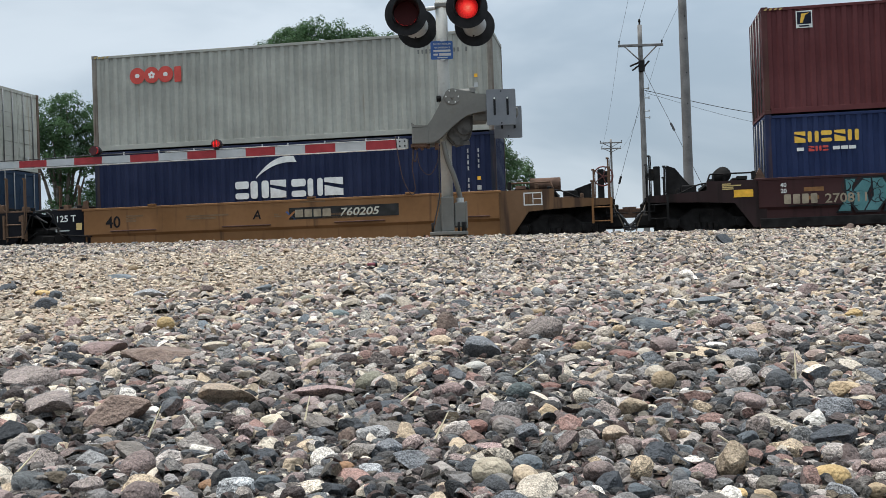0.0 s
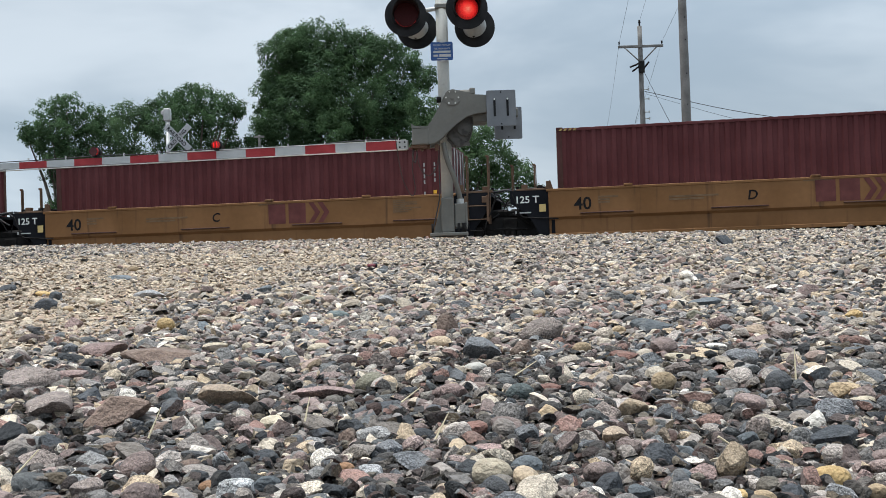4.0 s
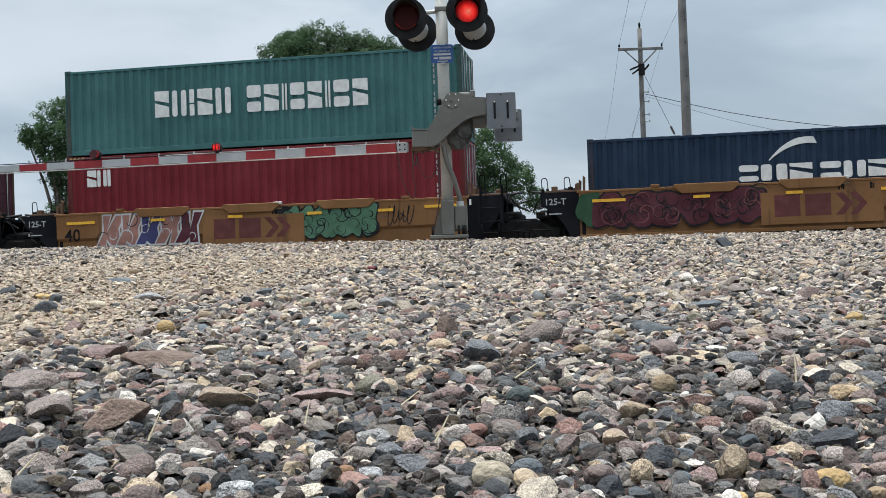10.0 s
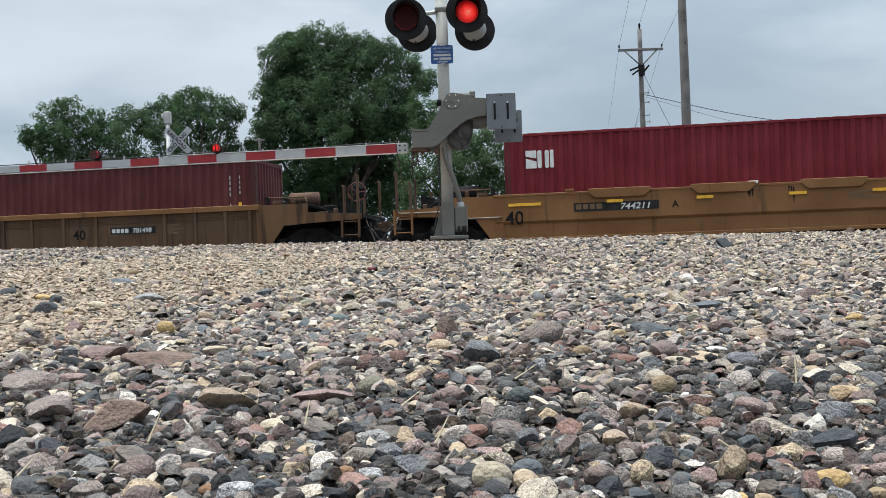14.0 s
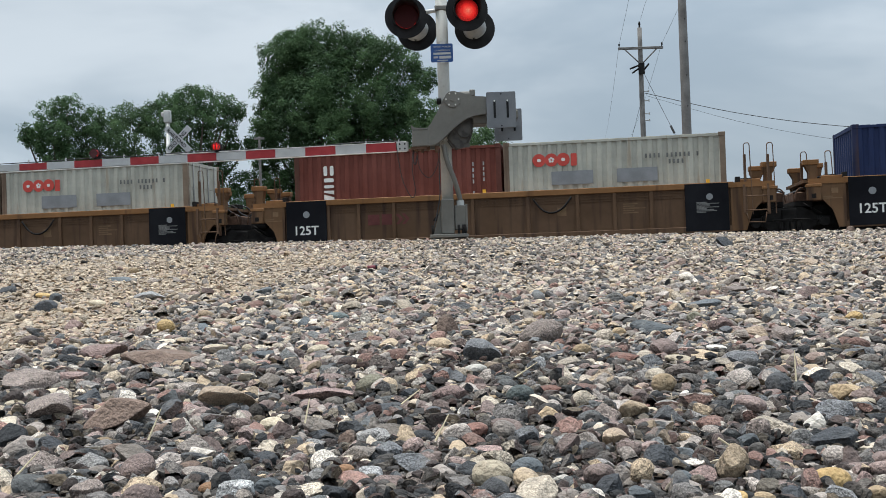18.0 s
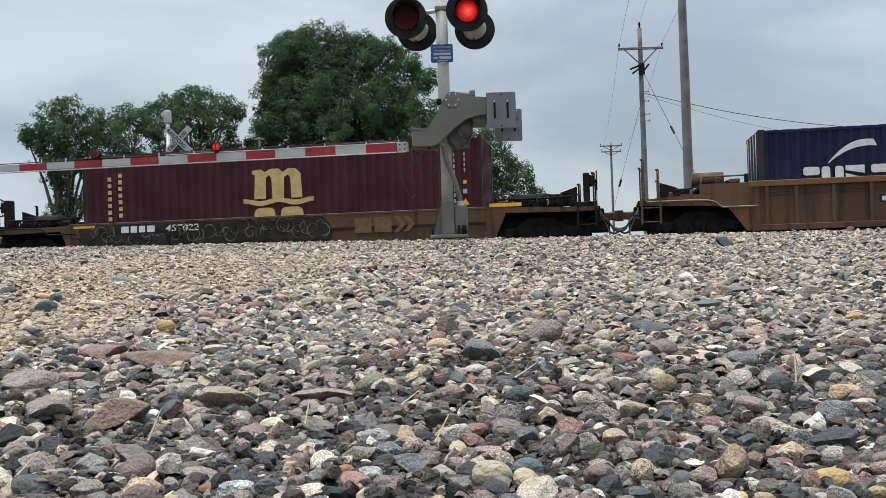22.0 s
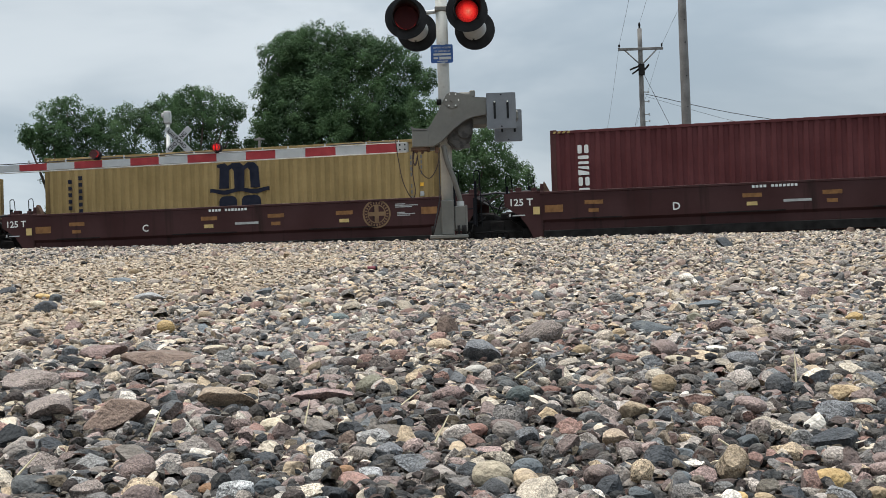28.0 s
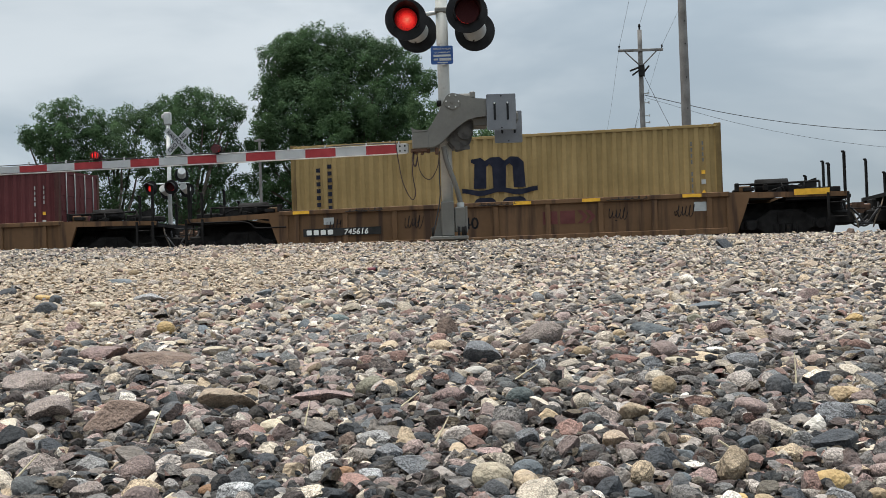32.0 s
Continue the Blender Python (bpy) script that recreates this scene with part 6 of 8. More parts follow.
    well_car(V[3], "boxed", "tan well car with black sprayed outlines", marks=mark_boxed("E", "", -0.7, several(
        blob_row(1.45, 4.0, 0.64, 1.42, 5, M_TAN, SPRAY["black"], 15, 3), scrawl(4.2, 1.05, 0.7, 0.25, SPRAY["black"], 4))))
    C(V[3], WELL, "maroon", "dark maroon container with a white upright mark", LONG, HIGH, "R", logo_bars(-5.4, 2.3, 3, 0.4, 0.27))
    well_car(V[4], "boxed", "tan well car with yellow reflectors", "end", "joint", marks=mark_boxed("A", "744211", fleet_x=-4.2))
    C(V[4], WELL, "red", "bright red container with a white mark", LONG, HIGH, "L", logo_word(split_spans(-5.5, [0.3, 0.32, 0.1], 0.03), 1.88, 2.38, M_WHITE, "white block mark"))
    # five ribbed tan wells
    W = [-178.25, -193.6, -209.06, -224.56, -239.92]
    well_car(W[0], "ribbed", "weathered ribbed tan well car at a coupling", "joint", "end", marks=mark_ribbed("781498", 0.15, None, 1.55, True, False))
    C(W[0], WELL, "oxide", "red oxide container with a small badge", LONG, LOW, "L", logo_badge(-5.5, 1.95))
    well_car(W[1], "ribbed", "weathered ribbed tan well car with a blue container", marks=mark_ribbed("", -3.1, -2.1))
    C(W[1], WELL, "blue", "plain deep blue container in a ribbed well car", LONG, LOW, "R")
    well_car(W[2], "ribbed", "weathered ribbed tan well car with two short containers", marks=mark_ribbed("", -2.2, -3.9))
    C(W[2], WELL, "rust", "rust red short container with an upright mark", SHORT, LOW, "L", logo_bars(-2.15, 2.2, 4, 0.36, 0.3))
    C(W[2] + 6.13, WELL, "white", "dirty white short container with a red mark", SHORT, LOW, "R", patched(logo_red(-2.2, 1.86, 0.75)))
    well_car(W[3], "ribbed", "weathered ribbed tan well car with two short containers", marks=mark_ribbed("", -2.9, -2.0))
    C(W[3], WELL, "white", "dirty white short container with a red mark", SHORT, LOW, "L", logo_red(-2.25, 1.82, 0.75))
    C(W[3] + 6.13, WELL, "white", "dirty white short container with grey patches", SHORT, LOW, "R", patched(logo_red(-2.3, 1.86, 0.75)))
    well_car(W[4], "ribbed", "weathered ribbed tan well car with two short containers", "end", "joint", marks=mark_ribbed("781498", 0.0, None, -3.1, False, True))
    C(W[4], WELL, "navy", "navy blue short container with a white mark", SHORT, LOW, "L", logo_arc(-1.9, 1.0, 1.0))
    C(W[4] + 6.1, WELL, "rust", "rust red short container with an upright mark", SHORT, LOW, "R", logo_bars(-2.15, 2.2, 4, 0.36, 0.3))
    # a single low well with tangled sprayed lines
    well_car(-259.65, "low", "rusty tan well car with tangled sprayed lines", "end", "end", True, marks=mark_low)
    C(-259.65, WELL, "maroon", "maroon container with straw-coloured block marks", LONG, HIGH, "L", logo_wave(-0.72, 1.1, 0.93, M_LOGOTAN, -5.3))
    # five oxide brown wells
    X = [-279.45, -294.85, -309.98, -325.36, -340.47]
    well_car(X[0], "brown", "oxide brown well car with faded round badge", "joint", "end", marks=mark_brown("A", "237604", -4.45, scrawl(-3.3, 0.66, 1.6, 0.85, M_GALV, 8, 8)))
    C(X[0], WELL, "orange", "faded orange open-top container under blue tarpaulin", LONG, 2.5, "R", open_top=True)
    well_car(X[1], "brown", "oxide brown well car covered in pale sprayed forms", marks=mark_brown("", "", 4.0, several(
        blob_row(-5.3, -3.2, 0.56, 1.42, 3, (SPRAY["silver"], SPRAY["ash"], SPRAY["silver"]), SPRAY["black"], 21, 1, 0.1, None, True), blob_row(-3.2, -2.4, 0.62, 1.36, 1, SPRAY["pale"], SPRAY["black"], 22, 1), blob_row(-2.4, -1.3, 0.6, 1.3, 3, SPRAY["orange"], SPRAY["black"], 23, 1),
        blob_row(-1.2, 0.3, 0.56, 1.42, 2, (SPRAY["silver"], SPRAY["violet"]), SPRAY["black"], 24, 1, 0.1, None, True), blob_row(0.5, 2.0, 0.6, 1.36, 3, (SPRAY["teal"], SPRAY["silver"], SPRAY["teal"]), SPRAY["black"], 25, 1), scrawl(2.4, 0.7, 0.9, 0.3, SPRAY["pale"], 6))))
    C(X[1], WELL, "oxide", "red oxide container with a white upright mark", LONG, HIGH, "R", logo_bars(-5.45, 2.35, 3, 0.4, 0.27))
    well_car(X[2], "brown", "oxide brown well car with a yellow round badge", marks=mark_brown("D", "", 4.15))
    C(X[2], WELL, "oxide", "red oxide container with an upright white mark", LONG, HIGH, "L", logo_bars(-5.35, 2.45, 5))
    well_car(X[3], "brown", "oxide brown well car with a yellow round badge", marks=mark_brown("C", "", 4.3))
    C(X[3], WELL, "yellow", "mustard yellow container with a navy arched mark", LONG, HIGH, "R", logo_wave(-0.55, 1.5, 0.8, None, -5.35))
    well_car(X[4], "brown", "oxide brown well car with a pale scrawl", "end", "joint", marks=mark_brown("B", "", 4.35, scrawl(1.0, 0.75, 2.0, 0.75, SPRAY["pale"], 9, 7, 0.016)))
    C(X[4], WELL, "orange", "faded orange short container with a white mark", SHORT, LOW, "L", logo_word(split_spans(-2.4, [0.3, 0.32, 0.1], 0.03), 1.6, 2.1, M_WHITE, "white block mark"))
    C(X[4] + 6.08, WELL, "yellow", "mustard yellow short container with a navy mark", SHORT, LOW, "R", logo_wave(-0.42, 1.25, 0.62, None, -2.75))
    # two panelled wells at the tail of what is seen
    well_car(-360.05, "panelled", "grimy panelled tan well car with small scrawls", "end", "end", False, marks=mark_panelled)
    C(-360.05, WELL, "yellow", "mustard yellow container with a navy arched mark", LONG, HIGH, "R", logo_wave(-0.78, 1.15, 0.93, None, -5.35))
    well_car(-379.6, "panelled", "grimy panelled tan well car behind a coupling", "end", "end", True)
    C(-379.6, WELL, "oxide", "red oxide container in a panelled well car", LONG, LOW, "R")


def mark_low(car, y, top):
    blob_row(-6.0, -3.4, 0.46, 1.14, 6, SPRAY["soot"], SPRAY["black"], 31, 11, 0.0, SPRAY["ash"])(car, y + 0.002)
    blob_row(-3.2, 1.6, 0.5, 1.1, 9, SPRAY["soot"], SPRAY["black"], 32, 11, 0.0, SPRAY["ash"])(car, y + 0.002)
    bars("number_field", [(-4.95, -1.2, 0.85, 1.14)], y - 0.012, M_PANEL, car)
    blocks("owner_mark", split_spans(-4.75, [0.24, 0.2, 0.2, 0.24], 0.06), 0.9, 1.09, y - 0.016, M_WHITE, car, 0.02)
    text("fleet_number", "457022", 0.27, -3.35, 0.90, y - 0.018, M_WHITE, car, squeeze=1.3, shear=0.1)
    bm = bmesh.new()
    x, z = 2.4, 0.62
    owner_shape(bm, x, z, 0.75, y)
    part("owner_mark", bm, M_FAINT, car, "faded pale block mark")
    bars("reflector", [(-6.3, -5.6, 1.08, 1.18), (6.3, 7.2, 1.2, 1.3)], y, M_YELLOW, car)


def mark_panelled(car, y, top):
    yy = -OUT + 0.069
    bars("number_field", [(-5.7, -3.4, 0.62, 0.84)], -OUT + 0.01, M_PANEL, car, "dark number panel")
    blocks("owner_mark", split_spans(-5.6, [0.15, 0.15, 0.15, 0.16], 0.06), 0.66, 0.8, -OUT + 0.005, M_WHITE, car, 0.02)
    text("fleet_number", "745616", 0.22, -4.5, 0.65, -OUT + 0.004, M_WHITE, car, squeeze=1.1, shear=0.15)
    text("size_mark", "40", 0.46, -1.05, 0.66, yy, M_DARKTXT, car)
    bm = bmesh.new()
    x, z = 1.2, 0.70
    owner_shape(bm, x, z, 0.62, yy)
    part("owner_mark", bm, M_MAROON, car, "maroon block mark")
    for i, x in enumerate((-2.7, -5.0, 3.0, 4.8)):
        scrawl(x, 0.72, 0.5, 0.4, SPRAY["black"], 40 + i, 5, 0.008)(car, yy)
    for x in (-4.4, 3.0, -0.6):
        scrawl(x, top - 0.11, 1.1, 0.1, SPRAY["black"], 50, 6, 0.008)(car, -OUT - 0.002)
    bars("reflector", [(-6.0, -5.5, top - 0.11, top - 0.02), (0.4, 0.9, top - 0.11, top - 0.02), (2.3, 2.8, top - 0.11, top - 0.02), (5.0, 5.5, top - 0.11, top - 0.02), (7.9, 8.8, 1.22, 1.38)], -OUT - 0.003, M_YELLOW, car)
    bars("small_plate", [(5.3, 5.65, 0.9, 1.15), (-5.1, -4.8, 0.95, 1.15)], yy, M_GALV, car)


build_train()


# ---------------------------------------------------------------- motion of the train
FLASH, FIRST, LIT = 1.0185, 0.03, 0.435     # seconds: the lamps' beat, when the left ones first light, how long they stay lit


def motions():
    # the lamps glow steadily; added slats open and shut side by side to imitate flashing
    for ob, rest, flash, swing in SHUTTERS:
        def turned(f):
            return rest @ Matrix.Rotation(radians(swing * f), 4, "Z")
        left = flash == "L"
        rows = [(0.0, turned(0 if left else 1))]
        for k in range(32):
            for t, lit in ((FIRST + FLASH * k, left), (FIRST + FLASH * k + LIT, not left)):
                if 0.06 < t < 31.95:
                    rows += [(t - 1 / 30, turned(0 if lit else 1)), (t, turned(0.5)), (t + 1 / 30, turned(1 if lit else 0))]
                elif t <= 0.06:
                    rows += [(t + 1 / 30, turned(0.5)), (t + 2 / 30, turned(1 if lit else 0))]
        rows.append((32.0, rows[-1][1]))
        walk(ob, rows)
    for ob, u, z in TRAIN:
        walk(ob, [(t, track_pose(u + s, TOP_OF_RAIL + z)) for t, s in RUN])
    # the wheels roll without slip
    turns = []
    for (t0, s0), (t1, s1) in zip(RUN, RUN[1:]):
        turns += [(t0 + k / 30, s0 + (s1 - s0) * k / 30) for k in range(30)]
    turns.append(RUN[-1])
    for w, x in WHEELS:
        walk(w, [(t, Matrix.Translation((x, 0, 0.457)) @ Matrix.Rotation(s / 0.457, 4, "Y")) for t, s in turns])


# ---------------------------------------------------------------- the crossing signal by the crest
def louvres(parent, x, z, y, r, n, material, flash, swing=90.0):
    """Upright slats across a round lamp, added to hide its steady glow; they swing open by so many degrees while the
    lamp shows its light.
    """
    w = 2 * r / n
    for i in range(n):
        c = -r + w * (i + 0.5)
        e0, e1 = (math.sqrt(max(0.0, r * r - q * q)) for q in (c - w * 0.45, c + w * 0.45))
        bm = bmesh.new()
        prism(bm, [(-w * 0.5, -e0), (w * 0.5, -e1), (w * 0.5, e1), (-w * 0.5, e0)], -0.0003, 0.0003)
        ob = part("louvre", bm, material, parent, "thin dark red slat added to blank the lamp")
        rest = Matrix.Translation((x + c, y, z))
        ob.matrix_basis = rest
        SHUTTERS.append((ob, rest, flash, swing))


def lamp_head(signal, x, z, y, face, flash="", tip=0.0, swing=90.0):
    """A crossing lamp; face -1 looks towards the road on this side, +1 away from it; flash: L or R, which of the pair."""
    bm = bmesh.new()
    disc_y(bm, 0, -0.006, 0.006, 0, 0.262, 40)
    back = part("background_disc", bm, M_LAMPBLACK, signal, "black round background disc", False)
    back.matrix_basis = pose(x, y, z, 0, 0, tip)
    bm = bmesh.new()
    if face < 0:
        rod(bm, (0, 0.006, 0), (0, 0.14, 0), 0.19, 28, 0.15)
        rod(bm, (0, 0.14, 0), (0, 0.17, 0), 0.15, 28, 0.06)
        box(bm, -0.03, 0.03, 0.1, 0.2, 0.1, 0.17)
    else:
        # the back of a lamp that faces away: a drum that leans up to the crossarm
        rod(bm, (0, -0.006, 0), (-0.015, -0.06, 0.02), 0.155, 28, 0.15)
        rod(bm, (-0.015, -0.06, 0.02), (-0.085, -0.33, 0.12), 0.15, 28, 0.135)
    drum = part("housing", bm, M_GALV, back, "galvanised lamp housing", face < 0)
    if face > 0:
        for q, r in ((-0.02, -0.13), (0.10, -0.06), (-0.11, -0.04)):
            rods("housing_bolt", [((q, -0.05, r), (q, -0.085, r))], 0.016, M_STEEL, drum)
    # visor: most of a ring over the lens
    bm = bmesh.new()
    n, f = 26, face
    ring = []
    for i in range(n + 1):
        a = radians(-38 + 256 * i / n)
        ring.append((math.cos(a), math.sin(a), 0.10 + 0.20 * max(0.0, math.sin(a)) ** 0.7))
    for r0, r1 in ((0.160, 0.170),):
        rows = [[bm.verts.new((r * c, f * (0.006 if e == 0 else d), r * s)) for c, s, d in ring] for r, e in ((r0, 0), (r0, 1), (r1, 1), (r1, 0))]
        for q in range(4):
            a, b = rows[q], rows[(q + 1) % 4]
            for i in range(n):
                bm.faces.new((a[i], a[i + 1], b[i + 1], b[i]))
    part("visor", bm, M_LAMPBLACK, back)
    bm = bmesh.new()
    bmesh.ops.create_uvsphere(bm, u_segments=28, v_segments=12, radius=0.142, matrix=Matrix.Diagonal((1, 0.24, 1, 1)))
    lens = part("lens", bm, M_REDGLOW if flash else M_REDLENS, back, "glowing red lens" if flash else "unlit dark red lens", True)
    lens.location = (0, face * 0.01, 0)
    if flash:
        louvres(back, 0, -0.004, face * 0.066, 0.150, 5, M_REDLENS, flash, swing)


M_CABLE = mat("brown_cable", (0.035, 0.018, 0.015), 0.7)


def near_signal():
    sg = thing("crossing_signal", "grey railway crossing signal mast with red lamps and gate machine", "crossing signal")
    sg.location = (0.08, 12.9, 0.585)
    bm = bmesh.new()
    rod(bm, (0, 0, 0.02), (0, 0, 4.3), 0.075, 20)
    part("mast", bm, M_MAST, sg, "pale grey steel mast", True)
    bm = bmesh.new()
    box(bm, -0.235, 0.245, -0.24, 0.24, 0.0, 0.045, 0.008)
    part("base_flange", bm, M_GRAYBOX, sg)
    bm = bmesh.new()
    box(bm, -0.088, 0.075, -0.17, 0.12, 0.045, 0.485, 0.012)
    part("base_box", bm, M_GRAYBOX, sg)
    bm = bmesh.new()
    box(bm, 0.077, 0.232, -0.13, 0.10, 0.10, 0.41, 0.012)
    box(bm, 0.215, 0.245, -0.14, 0.11, 0.09, 0.42, 0.006)
    part("junction_box", bm, M_GRAYBOX, sg)
    bm = bmesh.new()
    prism(bm, [(-0.088, 0.42), (-0.19, 0.045), (-0.088, 0.045)], -0.10, -0.075)
    prism(bm, [(-0.088, 0.42), (-0.19, 0.045), (-0.088, 0.045)], 0.06, 0.085)
    part("gusset", bm, M_GRAYBOX, sg)
    for x, y in ((-0.2, -0.2), (0.21, -0.2), (-0.2, 0.2), (0.21, 0.2), (0.13, -0.17), (0.18, -0.17)):
        rods("anchor_bolt", [((x, y, 0.03), (x, y, 0.16))], 0.016, M_STEEL, sg)
    # lamps: a pair to each side of the crossing
    rods("lamp_crossarm", [((-0.45, 0.0, 2.875), (0.45, 0.0, 2.965))], 0.028, M_GALV, sg)
    bm = bmesh.new()
    box(bm, -0.085, 0.085, -0.085, 0.085, 2.895, 2.965, 0.015)
    part("crossarm_clamp", bm, M_GRAYBOX, sg)
    lamp_head(sg, -0.446, 2.755, -0.34, -1, "L", 4, 87.7)
    lamp_head(sg, 0.316, 2.82, -0.34, -1, "R", 4, 84.2)
    lamp_head(sg, -0.323, 2.72, 0.25, 1)
    lamp_head(sg, 0.430, 2.718, 0.25, 1)
    # blue notice
    bm = bmesh.new()
    prism(bm, rounded(-0.152, 0.130, 2.232, 2.466, 0.02), -0.092, -0.086)
    board = part("notice_board", bm, M_SIGNBLUE, sg, "small blue emergency notice with white print")
    text("notice_lettering", "REPORT PROBLEM", 0.027, -0.118, 2.418, -0.0935, M_GALV, board)
    text("notice_lettering", "OR EMERGENCY", 0.027, -0.104, 2.372, -0.0935, M_GALV, board)
    bars("notice_print", [(-0.118, 0.10, 2.328, 2.354), (-0.118, -0.06, 2.282, 2.306), (-0.07, 0.06, 2.248, 2.260)], -0.0925, M_GALV, board)
    bars("notice_field", [(-0.045, 0.105, 2.276, 2.310)], -0.0925, M_GALV, board)
    bars("mounting_strap", [(-0.03, 0.03, 2.460, 2.482), (-0.03, 0.03, 2.216, 2.236)], -0.0935, M_GALV, sg)
    # gate machine
    bm = bmesh.new()
    swan = [(-0.413, 1.368), (-0.218, 1.374), (-0.165, 1.44), (-0.08, 1.60), (0.0, 1.755), (0.04, 1.81), (0.102, 1.834), (0.196, 1.812), (0.36, 1.752), (0.527, 1.748), (0.527, 1.527), (0.352, 1.516),
            (0.27, 1.49), (0.207, 1.443), (0.10, 1.36), (-0.038, 1.225), (-0.135, 1.161), (-0.23, 1.154), (-0.42, 1.154)]
    prism(bm, swan, -0.27, -0.18)
    bmesh.ops.bevel(bm, geom=[e for e in bm.edges], offset=0.008, segments=2, affect="EDGES")
    swan_ob = part("gate_lever", bm, M_GRAYBOX, sg, "grey cast gate lever")
    bm = bmesh.new()
    prism(bm, swan, 0.16, 0.24)
    part("gate_lever", bm, M_GRAYBOX, sg)
    bm = bmesh.new()
    disc_y(bm, 0.098, -0.285, -0.268, 1.725, 0.10, 28)
    part("pivot_flange", bm, M_GRAYBOX, swan_ob)
    bm = bmesh.new()
    disc_y(bm, 0.098, -0.31, -0.28, 1.722, 0.021, 12)
    part("pivot_pin", bm, M_GRAYBOX, swan_ob)
    for x, z in ((0.065, 1.797), (0.141, 1.795), (0.176, 1.722), (0.136, 1.654), (0.055, 1.657), (0.02, 1.727)):
        bm = bmesh.new()
        disc_y(bm, x, -0.297, -0.283, z, 0.010, 8)
        part("pivot_bolt", bm, M_WHITE, swan_ob)
    bm = bmesh.new()
    prism(bm, [(0.0, 1.24), (0.06, 1.36), (0.2, 1.52), (0.352, 1.53), (0.345, 1.30), (0.275, 1.165), (0.10, 1.125)], -0.16, 0.15)
    bmesh.ops.bevel(bm, geom=[e for e in bm.edges], offset=0.03, segments=2, affect="EDGES")
    part("motor_case", bm, M_MOTOR, sg, "rounded dark greasy motor case")
    bm = bmesh.new()
    rod(bm, (0.24, -0.17, 1.34), (0.24, -0.19, 1.34), 0.085, 20)
    box(bm, 0.12, 0.30, -0.17, -0.155, 1.13, 1.18)
    part("case_cover", bm, M_MOTOR, sg)
    bm = bmesh.new()
    rod(bm, (0.19, -0.12, 1.80), (0.38, -0.12, 1.80), 0.045, 14)
    box(bm, 0.32, 0.39, -0.17, -0.07, 1.78, 1.86, 0.01)
    part("latch", bm, M_GRAYBOX, sg)
    rods("pivot_bolt", [((-0.10, -0.05, 1.74), (-0.04, -0.05, 1.74))], 0.04, M_STEEL, sg)
    bm = bmesh.new()
    box(bm, -0.42, -0.207, -0.28, 0.24, 1.15, 1.36, 0.01)
    prism(bm, [(-0.43, 1.42), (-0.38, 1.385), (-0.23, 1.375), (-0.23, 1.36), (-0.42, 1.36)], -0.285, -0.27)
    part("arm_bracket", bm, M_GRAYBOX, sg)
    bm = bmesh.new()
    box(bm, -0.44, -0.24, -0.26, -0.1, 1.115, 1.15)
    for x, w2, z in ((-0.40, 0.05, 1.09), (-0.32, 0.04, 1.08), (-0.25, 0.05, 1.10), (-0.14, 0.05, 1.08)):
        box(bm, x, x + w2, -0.22, -0.12, z, 1.16, 0.01)
    part("breakaway_clamp", bm, M_RUST, sg, "dark clamp under the arm bracket")
    # counterweights
    for k, (x0, x1, z0, z1, y) in enumerate(((0.523, 0.888, 1.350, 1.797, -0.285), (0.640, 0.999, 1.245, 1.657, 0.22))):
        bm = bmesh.new()
        prism(bm, rounded(x0, x1, z0, z1, 0.015), y, y + 0.03)
        cw = part("counterweight", bm, M_PLATE, sg, "slotted grey steel counterweight plate")
        for sx in (x0 + 0.10, x0 + 0.262):
            bm = bmesh.new()
            prism(bm, rounded(sx - 0.014, sx + 0.014, z0 + 0.12, z0 + 0.345, 0.012), y - 0.003, y + 0.001)
            part("slot", bm, M_LAMPBLACK, cw)
            bm = bmesh.new()
            disc_y(bm, sx, y - 0.012, y - 0.002, z0 + 0.335, 0.011, 10)
            part("slot_bolt", bm, M_WHITE, cw)
        for z in (z0 + 0.025, z1 - 0.025):
            bm = bmesh.new()
            disc_y(bm, (x0 + x1) / 2, y - 0.004, y + 0.001, z, 0.01, 8)
            part("bolt_hole", bm, M_LAMPBLACK, cw)
    boxes("weight_shaft", [(0.84, 0.92, -0.25, 0.22, 1.46, 1.58)], M_GRAYBOX, sg, bevel=0.02)
    rods("stop_rod", [((0.4, -0.2, 1.66), (0.55, -0.2, 1.66))], 0.016, M_GALV, sg)
    boxes("buffer", [(0.35, 0.53, -0.18, 0.16, 1.42, 1.60)], M_GRAYBOX, sg, bevel=0.01)
    # conduit and loose cables
    hose(sg, [(-0.03, -0.12, 1.18), (0.005, -0.13, 0.98), (0.09, -0.12, 0.74), (0.155, -0.06, 0.5), (0.16, -0.05, 0.40)], 0.034, M_GRAYBOX, "conduit")
    bm = bmesh.new()
    rod(bm, (0.16, -0.05, 0.40), (0.16, -0.05, 0.47), 0.048, 12)
    part("conduit_fitting", bm, M_GALV, sg)
    hose(sg, [(-0.63, -0.25, 1.26), (-0.60, -0.24, 1.0), (-0.55, -0.24, 0.72), (-0.45, -0.24, 0.52), (-0.40, -0.23, 0.60), (-0.43, -0.23, 0.86), (-0.40, -0.22, 1.10)], 0.0065, M_CABLE, "loose_cable")
    hose(sg, [(-0.37, -0.2, 1.10), (-0.33, -0.24, 0.86), (-0.22, -0.24, 0.76), (-0.12, -0.22, 0.90), (-0.08, -0.2, 1.12)], 0.006, M_CABLE, "loose_cable")
    hose(sg, [(-0.41, -0.2, 1.12), (-0.42, -0.24, 1.0), (-0.39, -0.24, 0.93), (-0.36, -0.22, 1.05)], 0.010, M_CABLE, "loose_cable")
